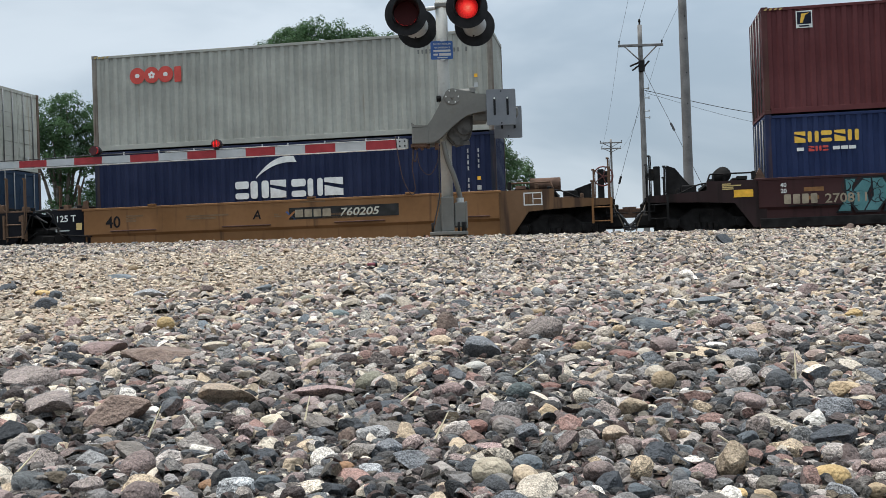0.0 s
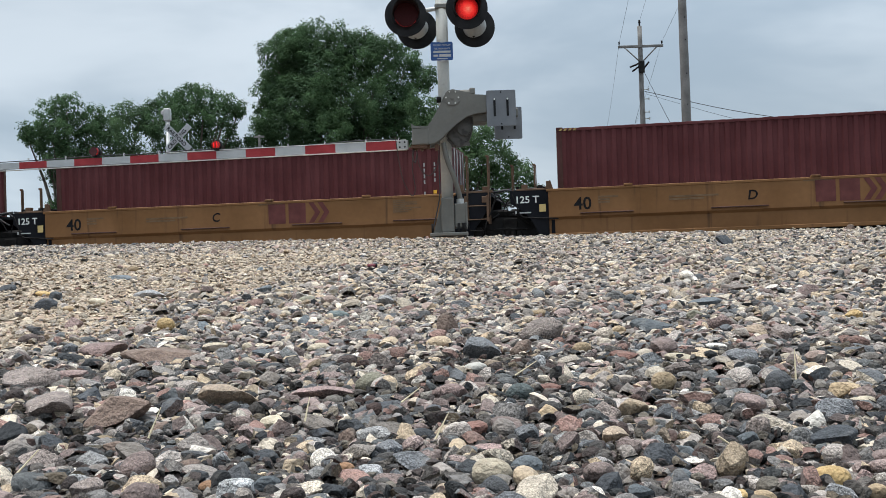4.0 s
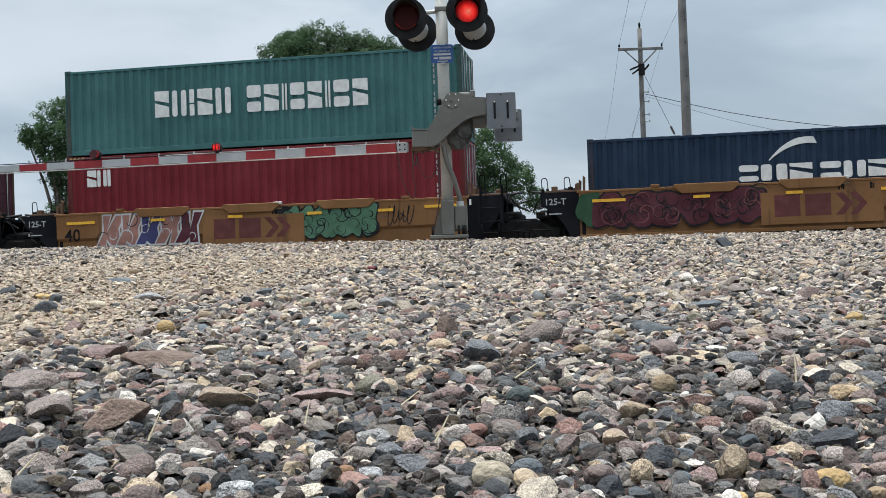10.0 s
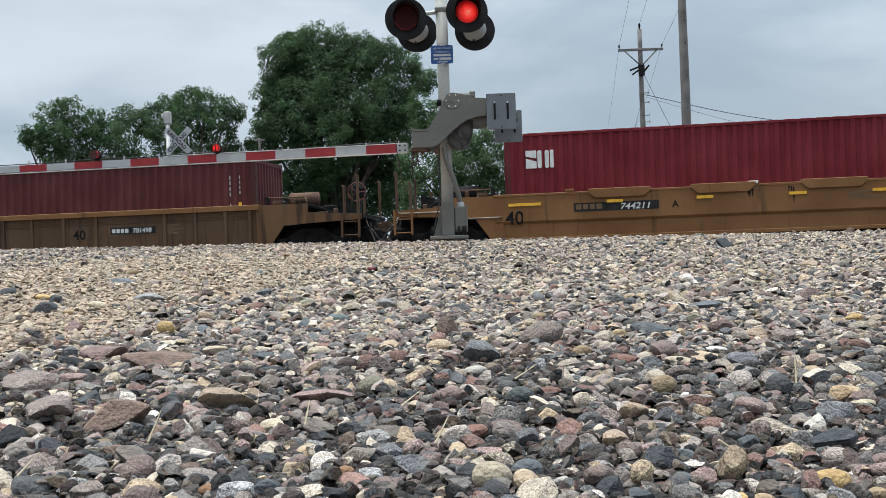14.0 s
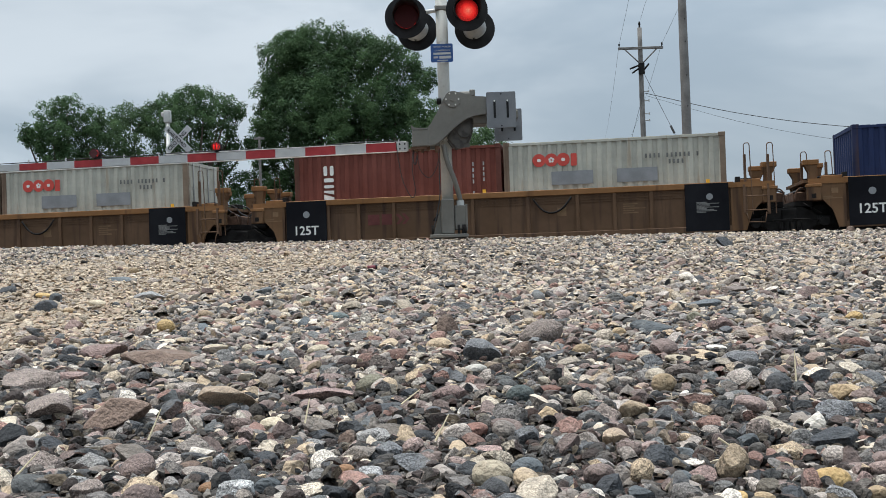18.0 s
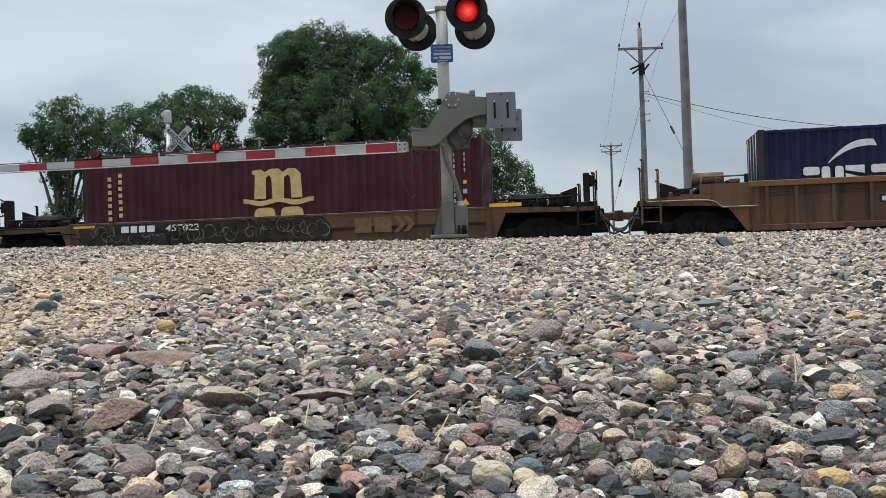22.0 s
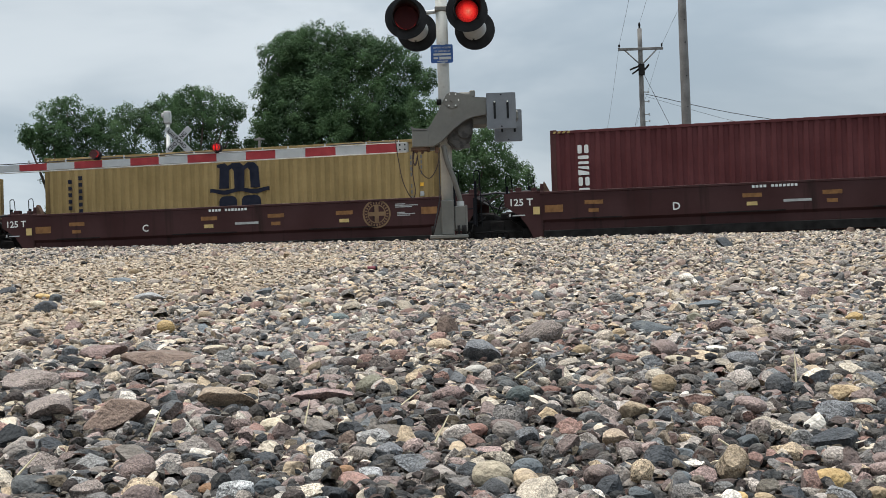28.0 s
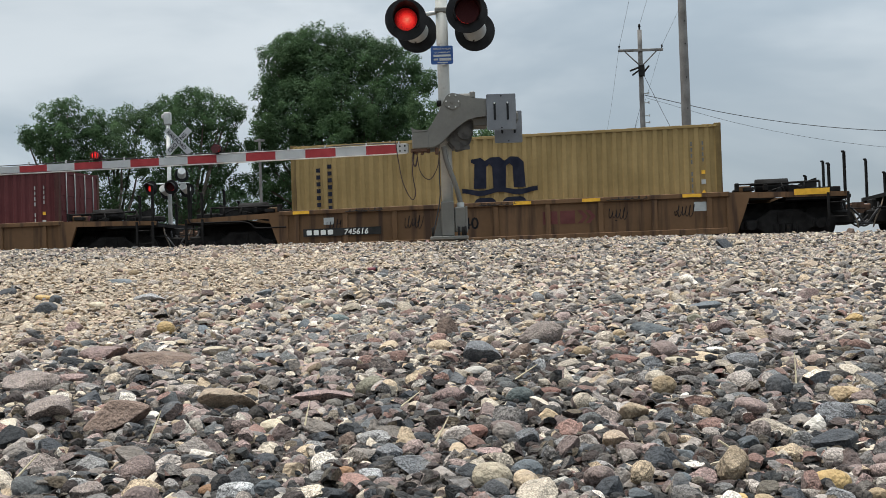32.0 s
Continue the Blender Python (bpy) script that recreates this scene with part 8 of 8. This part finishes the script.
def stone_mesh(name, label, x, y, r, sub, rng, flat=(0.45, 0.9), material=None, sunk=0.0):
    """Many stones in one mesh."""
    scale, z, rot = lay(x, y, r, rng, flat, sunk)
    pick = rng.integers(0, len(SHAPES[sub]), len(x))
    vs, fs, base = [], [], 0
    for i, (v, f) in enumerate(SHAPES[sub]):
        idx = np.nonzero(pick == i)[0]
        if not len(idx):
            continue
        p = np.einsum("nij,nvj->nvi", rot[idx], v[None] * scale[idx][:, None, :])
        p += np.stack([x[idx], y[idx], z[idx]], axis=1)[:, None, :]
        vs.append(p.reshape(-1, 3))
        fs.append((f[None] + (np.arange(len(idx)) * len(v))[:, None, None]).reshape(-1, 3) + base)
        base += len(idx) * len(v)
    v, f = np.concatenate(vs), np.concatenate(fs)
    me = bpy.data.meshes.new(name)
    me.vertices.add(len(v))
    me.vertices.foreach_set("co", v.astype(np.float32).ravel())
    me.loops.add(f.size)
    me.loops.foreach_set("vertex_index", f.astype(np.int32).ravel())
    me.polygons.add(len(f))
    me.polygons.foreach_set("loop_start", np.arange(0, f.size, 3, dtype=np.int32))
    me.update(calc_edges=True)
    me.set_sharp_from_angle(angle=radians(30 if sub > 1 else 58))
    me.materials.append(material or M_STONES)
    return tagged(new(name, me), label, "gravel", kind="stuff")


HERO_TINTS = dict(cream=(0.447, 0.380, 0.281), slate=(0.112, 0.125, 0.134), tan=(0.370, 0.275, 0.170), white=(0.568, 0.532, 0.476), gold=(0.413, 0.283, 0.128), dark=(0.053, 0.057, 0.063), brick=(0.232, 0.123, 0.098),
                  speckle=(0.142, 0.145, 0.151), umber=(0.168, 0.118, 0.093), granite=(0.202, 0.165, 0.146), rose=(0.245, 0.173, 0.157), sand=(0.301, 0.232, 0.170), quartz=(0.482, 0.482, 0.476),
                  grey=(0.202, 0.196, 0.189), pale=(0.310, 0.308, 0.306), brown=(0.232, 0.131, 0.072), sage=(0.185, 0.173, 0.128), teal=(0.116, 0.139, 0.136))
PLAIN_TINTS = ("cream", "tan", "white", "gold", "brown", "teal", "slate")
HERO_MATS = {k: stone_mat(k + "_stone", False, v, speck=0.10 if k in PLAIN_TINTS else 0.42 if k in ("dark", "umber", "brick", "sand", "sage") else 0.85) for k, v in HERO_TINTS.items()}
HEROES = []
HERO_MESH = {}


def single_mesh(i, sub=3):
    """A shared mesh for single stones, shape i."""
    if (i, sub) not in HERO_MESH:
        v, f = SHAPES[sub][i]
        me = bpy.data.meshes.new("stone")
        me.from_pydata(v.tolist(), [], f.tolist())
        for p in me.polygons:
            p.use_smooth = True
        if i % 7 != 6:
            me.set_sharp_from_angle(angle=radians(24))
        me.materials.append(M_STONE)
        HERO_MESH[(i, sub)] = me
    return HERO_MESH[(i, sub)]


def hero(x, y, w, h, tint, worn):
    """A stone that stands out: its middle, width, height, colour, and whether it is worn round."""
    i = len(HEROES)
    rng = random.Random(100 + i)
    me = single_mesh(7 * (i % 4) + 6 if worn else 7 * (i % 4) + (i // 4) % 6).copy()
    me.materials.clear()
    me.materials.append(HERO_MATS[tint])
    ob = new("stone", me)
    ob.parent = ground
    ob.location = (x, y, ground_z(x, y) + h * 0.30 + 0.001)
    ob.rotation_euler = (rng.uniform(-0.12, 0.12), rng.uniform(-0.15, 0.15), rng.uniform(-0.3, 0.3) + (math.pi if i % 2 else 0))
    ob.scale = (w * 0.52, w * 0.40, h * 0.56)
    HEROES.append((x, y, w * 0.5))
    return ob


def build_heroes():
    hero(-0.666, 1.978, 0.099, 0.039, "rose", False)
    hero(-0.531, 1.888, 0.140, 0.040, "umber", False)
    hero(-0.746, 2.012, 0.048, 0.031, "speckle", False)
    hero(-0.468, 2.053, 0.054, 0.016, "cream", True)
    hero(-0.397, 2.019, 0.023, 0.018, "cream", True)
    hero(-0.346, 1.923, 0.049, 0.017, "slate", False)
    hero(-0.409, 1.889, 0.039, 0.028, "grey", False)
    hero(-0.449, 1.796, 0.027, 0.011, "cream", True)
    hero(-0.656, 1.623, 0.101, 0.041, "granite", False)
    hero(-0.617, 1.679, 0.065, 0.024, "rose", False)
    hero(-0.608, 1.575, 0.039, 0.011, "cream", True)
    hero(-0.517, 1.478, 0.044, 0.031, "dark", False)
    hero(-0.626, 1.463, 0.030, 0.012, "cream", True)
    hero(-0.548, 1.363, 0.081, 0.041, "granite", False)
    hero(-0.426, 1.288, 0.094, 0.046, "umber", False)
    hero(-0.399, 1.356, 0.024, 0.016, "white", False)
    hero(-0.403, 1.506, 0.031, 0.017, "rose", True)
    hero(-0.384, 1.466, 0.025, 0.010, "cream", True)
    hero(-0.366, 1.523, 0.021, 0.012, "tan", True)
    hero(-0.304, 1.428, 0.089, 0.035, "sand", False)
    hero(-0.353, 1.242, 0.030, 0.019, "umber", False)
    hero(-0.218, 1.255, 0.031, 0.018, "cream", True)
    hero(-0.481, 1.234, 0.027, 0.011, "rose", True)
    hero(-0.461, 1.178, 0.042, 0.017, "dark", False)
    hero(-0.408, 1.195, 0.024, 0.010, "tan", True)
    hero(-0.380, 1.151, 0.024, 0.016, "umber", False)
    hero(-0.231, 1.134, 0.025, 0.019, "rose", False)
    hero(-0.236, 1.057, 0.022, 0.021, "pale", False)
    hero(-0.192, 1.067, 0.034, 0.018, "dark", False)
    hero(-0.269, 1.050, 0.024, 0.013, "umber", True)
    hero(-0.434, 1.085, 0.049, 0.022, "granite", False)
    hero(-0.384, 1.080, 0.048, 0.019, "grey", False)
    hero(-0.227, 0.961, 0.028, 0.013, "brown", True)
    hero(-0.194, 0.930, 0.040, 0.024, "quartz", False)
    hero(-0.174, 0.963, 0.030, 0.015, "slate", False)
    hero(-0.257, 0.934, 0.025, 0.014, "cream", False)
    hero(-0.338, 0.948, 0.037, 0.023, "granite", False)
    hero(-0.381, 0.947, 0.029, 0.010, "dark", False)
    hero(-0.369, 0.988, 0.036, 0.017, "grey", False)
    hero(-0.284, 0.939, 0.028, 0.017, "rose", False)
    hero(-0.250, 1.965, 0.046, 0.020, "cream", True)
    hero(-0.111, 1.733, 0.044, 0.035, "granite", False)
    hero(-0.106, 1.508, 0.059, 0.034, "sage", False)
    hero(-0.172, 1.442, 0.096, 0.026, "rose", False)
    hero(-0.093, 1.319, 0.070, 0.021, "dark", False)
    hero(-0.054, 1.435, 0.032, 0.019, "dark", False)
    hero(-0.113, 1.148, 0.025, 0.022, "umber", False)
    hero(-0.143, 1.174, 0.033, 0.016, "dark", False)
    hero(-0.148, 1.126, 0.025, 0.018, "grey", False)
    hero(-0.086, 1.152, 0.039, 0.026, "grey", False)
    hero(-0.063, 1.075, 0.036, 0.024, "speckle", False)
    hero(-0.106, 1.008, 0.022, 0.016, "brown", True)
    hero(-0.127, 0.986, 0.028, 0.018, "grey", False)
    hero(-0.078, 0.991, 0.026, 0.017, "pale", False)
    hero(-0.032, 1.020, 0.051, 0.021, "speckle", False)
    hero(-0.028, 0.955, 0.035, 0.019, "granite", False)
    hero(-0.075, 0.920, 0.021, 0.011, "cream", True)
    hero(-0.106, 0.925, 0.032, 0.015, "dark", False)
    hero(0.039, 0.948, 0.039, 0.031, "cream", True)
    hero(0.072, 0.969, 0.033, 0.025, "slate", True)
    hero(0.025, 1.151, 0.048, 0.023, "brick", False)
    hero(0.080, 1.113, 0.036, 0.027, "speckle", False)
    hero(0.116, 1.224, 0.033, 0.025, "tan", False)
    hero(0.098, 1.388, 0.039, 0.028, "teal", True)
    hero(0.045, 1.667, 0.044, 0.019, "white", True)
    hero(0.059, 1.416, 0.028, 0.009, "tan", True)
    hero(0.010, 1.418, 0.063, 0.024, "rose", False)
    hero(0.069, 1.806, 0.076, 0.046, "speckle", False)
    hero(0.136, 1.826, 0.043, 0.041, "umber", False)
    hero(0.153, 1.662, 0.043, 0.030, "pale", False)
    hero(0.079, 1.702, 0.034, 0.017, "sand", True)
    hero(0.243, 1.828, 0.037, 0.025, "tan", True)
    hero(0.044, 1.071, 0.042, 0.014, "rose", False)
    hero(0.142, 1.448, 0.040, 0.016, "brick", False)
    hero(0.078, 1.274, 0.033, 0.020, "pale", False)
    hero(0.104, 0.934, 0.021, 0.013, "white", False)
    hero(-0.004, 0.917, 0.023, 0.013, "sand", True)
    hero(0.122, 1.081, 0.022, 0.018, "grey", False)
    hero(0.302, 1.416, 0.037, 0.034, "tan", True)
    hero(0.313, 1.338, 0.018, 0.017, "white", True)
    hero(0.345, 1.328, 0.034, 0.018, "tan", False)
    hero(0.505, 1.285, 0.046, 0.023, "tan", False)
    hero(0.499, 1.224, 0.037, 0.016, "cream", True)
    hero(0.408, 1.122, 0.031, 0.025, "white", False)
    hero(0.391, 1.027, 0.052, 0.025, "dark", False)
    hero(0.301, 1.037, 0.029, 0.022, "slate", False)
    hero(0.333, 0.890, 0.035, 0.024, "gold", True)
    hero(0.225, 0.921, 0.030, 0.019, "rose", False)
    hero(0.205, 0.996, 0.040, 0.022, "dark", False)
    hero(0.237, 1.024, 0.030, 0.012, "slate", False)
    hero(0.208, 0.916, 0.028, 0.016, "slate", False)
    hero(0.162, 0.861, 0.030, 0.020, "slate", False)
    hero(0.139, 0.894, 0.031, 0.026, "dark", False)
    hero(0.227, 1.068, 0.021, 0.022, "sand", False)
    hero(0.248, 1.257, 0.022, 0.010, "cream", True)
    hero(0.239, 1.525, 0.039, 0.024, "sand", False)
    hero(0.307, 1.737, 0.051, 0.018, "brick", False)
    hero(0.388, 1.692, 0.048, 0.015, "cream", True)
    hero(0.478, 1.796, 0.039, 0.014, "white", True)
    hero(0.356, 1.540, 0.053, 0.026, "granite", False)
    hero(0.450, 1.497, 0.040, 0.023, "grey", False)
    hero(0.472, 1.617, 0.056, 0.028, "speckle", False)
    hero(0.335, 1.640, 0.043, 0.028, "speckle", False)
    hero(0.185, 1.218, 0.041, 0.027, "granite", False)
    hero(0.446, 1.170, 0.042, 0.028, "speckle", False)
    hero(0.324, 1.058, 0.031, 0.033, "granite", False)
    hero(0.362, 1.041, 0.028, 0.022, "grey", False)
    hero(0.241, 0.856, 0.025, 0.012, "gold", True)
    hero(0.261, 0.851, 0.022, 0.012, "tan", True)
    hero(0.236, 0.888, 0.021, 0.014, "grey", False)
    hero(0.362, 0.895, 0.020, 0.016, "rose", False)
    hero(0.359, 0.858, 0.019, 0.014, "tan", True)
    hero(0.289, 0.858, 0.026, 0.015, "dark", False)
    hero(0.329, 0.853, 0.031, 0.016, "pale", False)
    hero(0.264, 0.970, 0.034, 0.011, "cream", True)
    hero(0.181, 1.094, 0.031, 0.021, "sand", False)
    hero(-0.673, 2.432, 0.045, 0.034, "gold", True)
    hero(-0.562, 2.612, 0.044, 0.027, "umber", False)
    hero(-0.571, 2.555, 0.052, 0.017, "cream", True)
    hero(-0.564, 2.375, 0.054, 0.027, "slate", False)
    hero(-0.702, 2.351, 0.049, 0.030, "granite", False)
    hero(-1.552, 4.863, 0.113, 0.039, "slate", False)
    hero(-1.748, 5.713, 0.060, 0.040, "tan", True)
    hero(-1.028, 3.566, 0.127, 0.037, "pale", False)
    hero(-1.170, 3.145, 0.041, 0.019, "tan", True)
    hero(-1.154, 3.368, 0.055, 0.028, "cream", True)
    hero(-1.545, 3.909, 0.061, 0.023, "gold", True)
    hero(-0.953, 2.592, 0.055, 0.031, "rose", False)
    hero(-1.812, 4.238, 0.102, 0.031, "dark", False)
    hero(-1.413, 3.694, 0.053, 0.035, "slate", False)
    hero(-1.271, 3.242, 0.077, 0.042, "dark", False)
    hero(-0.969, 5.360, 0.060, 0.036, "slate", False)
    hero(-0.639, 3.586, 0.081, 0.036, "slate", False)
    hero(-0.643, 3.137, 0.050, 0.021, "slate", True)
    hero(-0.272, 2.581, 0.057, 0.026, "teal", True)
    hero(-0.341, 2.427, 0.033, 0.033, "slate", False)
    hero(0.001, 2.193, 0.056, 0.053, "umber", False)
    hero(0.042, 2.726, 0.060, 0.030, "speckle", False)
    hero(0.201, 2.031, 0.123, 0.052, "granite", False)
    hero(-0.166, 2.925, 0.049, 0.039, "grey", False)
    hero(-0.427, 3.118, 0.059, 0.024, "sage", True)
    hero(0.229, 2.468, 0.038, 0.019, "tan", True)
    hero(0.186, 2.846, 0.035, 0.013, "gold", True)
    hero(0.348, 2.047, 0.030, 0.021, "tan", True)
    hero(0.421, 2.057, 0.086, 0.030, "slate", False)
    hero(0.548, 2.234, 0.033, 0.036, "sage", False)
    hero(0.861, 2.135, 0.038, 0.028, "gold", False)
    hero(0.556, 2.047, 0.059, 0.035, "rose", False)
    hero(0.636, 1.899, 0.055, 0.033, "granite", False)
    hero(0.595, 1.950, 0.045, 0.025, "sand", False)
    hero(2.085, 7.494, 0.138, 0.095, "dark", False)
    hero(1.372, 4.891, 0.051, 0.025, "slate", False)
    hero(4.764, 11.818, 0.085, 0.099, "umber", False)
    hero(1.945, 9.005, 0.112, 0.036, "slate", False)
    hero(0.473, 2.814, 0.057, 0.032, "grey", False)
    hero(0.539, 2.506, 0.037, 0.020, "slate", False)
    hero(0.660, 2.556, 0.087, 0.029, "slate", False)
    hero(0.869, 3.063, 0.105, 0.032, "granite", False)
    hero(1.009, 2.837, 0.090, 0.040, "rose", False)
    hero(1.602, 4.478, 0.095, 0.037, "sand", False)


build_heroes()


def clear_of(x, y, r, slack=0.8):
    ok = np.ones(len(x), bool)
    for a, b, q in HEROES:
        ok &= (x - a) ** 2 + (y - b) ** 2 > ((r + q) * slack) ** 2
    return ok


def sizes(n, rng, middle, spread, least, most):
    return np.clip(middle * np.exp(rng.normal(0, spread, n)), least, most)


def lay_gravel(name, label, x, y, r, sub, rng, flat, mix=None, sunk=0.0):
    """Two mixes: grey and pink stones, and the pale sandy ones that take over on the worn track and up the slope."""
    pale = rng.uniform(0, 1, len(x)) < np.maximum(sandiness(x, y) * 0.85, np.clip((y - 1.25) / 3.5, 0, 0.80))
    for pick, m in ((~pale, mix or M_STONES), (pale, M_PALE)):
        if pick.any():
            stone_mesh(name, label if m is not M_PALE else "pale tan and cream " + name.replace("_", " "), x[pick], y[pick], r[pick], sub, rng, flat, m, sunk)


def build_gravel():
    rng = np.random.default_rng(11)
    # the nearest stones, one by one
    x, y = scatter(0.78, 1.25, 4000, rng, 0)
    r = sizes(len(x), rng, 0.0088, 0.42, 0.005, 0.020)
    ok = clear_of(x, y, r)
    x, y, r = x[ok], y[ok], r[ok]
    order = np.argsort(-r)[:200]
    scale, z, _ = lay(x, y, r, rng)
    for i in order:
        ob = new("stone", single_mesh(int(rng.integers(0, 28))))
        ob.parent = ground
        ob.location = (x[i], y[i], z[i])
        ob.rotation_euler = (rng.normal(0, 0.2), rng.normal(0, 0.2), rng.uniform(0, 6.28))
        ob.scale = scale[i]
    rest = np.ones(len(x), bool)
    rest[order] = False
    stone_mesh("gravel", "mixed grey, pink and tan gravel stones", x[rest], y[rest], r[rest], 2, rng)
    # then the fan before them
    for y0, y1, per, mid, most, sub, thin, flat in ((1.23, 1.55, 3000, 0.0090, 0.020, 2, 0.9, (0.42, 0.9)), (1.55, 2.7, 2200, 0.0092, 0.024, 2, 0.93, (0.34, 0.78)), (2.7, 4.2, 1750, 0.0092, 0.026, 1, 0.93, (0.40, 0.8)),
                                                    (4.2, 8.0, 1100, 0.0094, 0.026, 1, 0.84, (0.42, 0.8)), (8.0, 13.9, 420, 0.0120, 0.034, 1, 0.30, (0.42, 0.8))):
        x, y = scatter(y0, y1, per, rng, thin)
        r = sizes(len(x), rng, mid, 0.42, 0.0055, most)
        ok = clear_of(x, y, r)
        x, y, r = x[ok], y[ok], r[ok]
        large = r > (0.017 if y1 < 5 else 0.026 if y1 < 9 else 9)
        for pick, s2 in ((large, 2), (~large, sub)):
            lay_gravel("gravel", "mixed grey, pink and tan gravel stones", x[pick], y[pick], r[pick], s2, rng, flat)
    # grit and small flat pebbles bedded in the sand of the worn track
    for y0, y1, per, mid in ((1.75, 2.8, 2600, 0.0058), (2.8, 4.2, 1900, 0.0068), (4.2, 6.0, 1400, 0.0082), (6.0, 9.0, 850, 0.0105)):
        x, y = scatter(y0, y1, per, rng, 0)
        ok = sandiness(x, y) > rng.uniform(0.1, 0.6, len(x))
        x, y = x[ok], y[ok]
        stone_mesh("sandy_grit", "small cream, tan and grey pebbles in sand", x, y, sizes(len(x), rng, mid, 0.4, 0.003, 0.02), 1, rng, (0.3, 0.6), M_GRIT)
    # looser stones all round the stretch
    n = 13000
    x, y = rng.uniform(-5.5, 5.5, n), rng.uniform(-3.0, 11, n)
    ok = ((np.abs(x) > 0.48 * np.maximum(y, 0) + 0.14) | (y < 0.78)) & (rng.uniform(0, 1, n) > sandiness(x, np.maximum(y, 0.1)) * 0.8)
    ok &= (x * x + y * y > 0.04)
    x, y = x[ok], y[ok]
    lay_gravel("gravel", "mixed grey, pink and tan gravel stones", x, y, sizes(len(x), rng, 0.0165, 0.45, 0.006, 0.04), 1, rng, (0.36, 0.8))
    # small chips fill the gaps between the stones; near ones darkened to imitate shade
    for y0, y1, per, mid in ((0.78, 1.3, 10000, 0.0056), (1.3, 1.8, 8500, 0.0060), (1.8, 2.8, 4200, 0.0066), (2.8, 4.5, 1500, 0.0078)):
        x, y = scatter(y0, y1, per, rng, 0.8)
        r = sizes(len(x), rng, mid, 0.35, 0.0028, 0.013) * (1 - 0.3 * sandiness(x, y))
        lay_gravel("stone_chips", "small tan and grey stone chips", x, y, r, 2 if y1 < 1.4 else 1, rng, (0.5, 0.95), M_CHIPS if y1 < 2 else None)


build_gravel()

# where the sheet is sand
spot = np.array([tuple(v.co) for v in ground.data.vertices])
ground.data.attributes.new("sand", "FLOAT", "POINT").data.foreach_set("value", (sandiness(spot[:, 0], np.maximum(spot[:, 1], 0.1)) * (spot[:, 1] < 15)).astype(np.float32))

M_CAP = mat("faded_red_plastic", (0.16, 0.035, 0.045), 0.5, 0, 0.2, 30.0, bump=0)
bm = bmesh.new()
rod(bm, (-0.022, 0, 0), (0.018, 0.006, 0), 0.0105, 14)
tube = tagged(part("plastic_tube", bm, M_CAP, None, "", True), "short faded red plastic tube on the gravel", "litter")
bm = bmesh.new()
rod(bm, (0.018, 0.006, 0), (0.028, 0.0075, 0), 0.0115, 14)
part("tube_end", bm, M_LAMPBLACK, tube, "dark end")
tube.location = (-0.368, 5.19, ground_z(-0.368, 5.19) + 0.022)

M_STRAW = mat("dry_straw", (0.55, 0.47, 0.32), 0.8, 0, 0.2, 40.0)
for k, (sx, sy, sl, sa) in enumerate(((-0.335, 1.13, 0.035, 70), (-0.015, 1.08, 0.03, 60), (0.46, 1.34, 0.04, 85), (0.27, 1.02, 0.05, -35), (-0.06, 1.30, 0.03, 35), (-0.17, 1.2, 0.028, 80), (0.1, 1.5, 0.04, 30), (-0.42, 0.98, 0.03, 50))):
    bm = bmesh.new()
    a = radians(sa)
    rod(bm, (0, 0, 0), (sl * math.cos(a), 0.012, sl * math.sin(a)), 0.0014, 5, 0.0005)
    st = tagged(part("dry_straw", bm, M_STRAW), "pale dry straw stalk caught between stones", "straw", "dry straw")
    st.location = (sx, sy, ground_z(sx, sy) + 0.018)


motions()
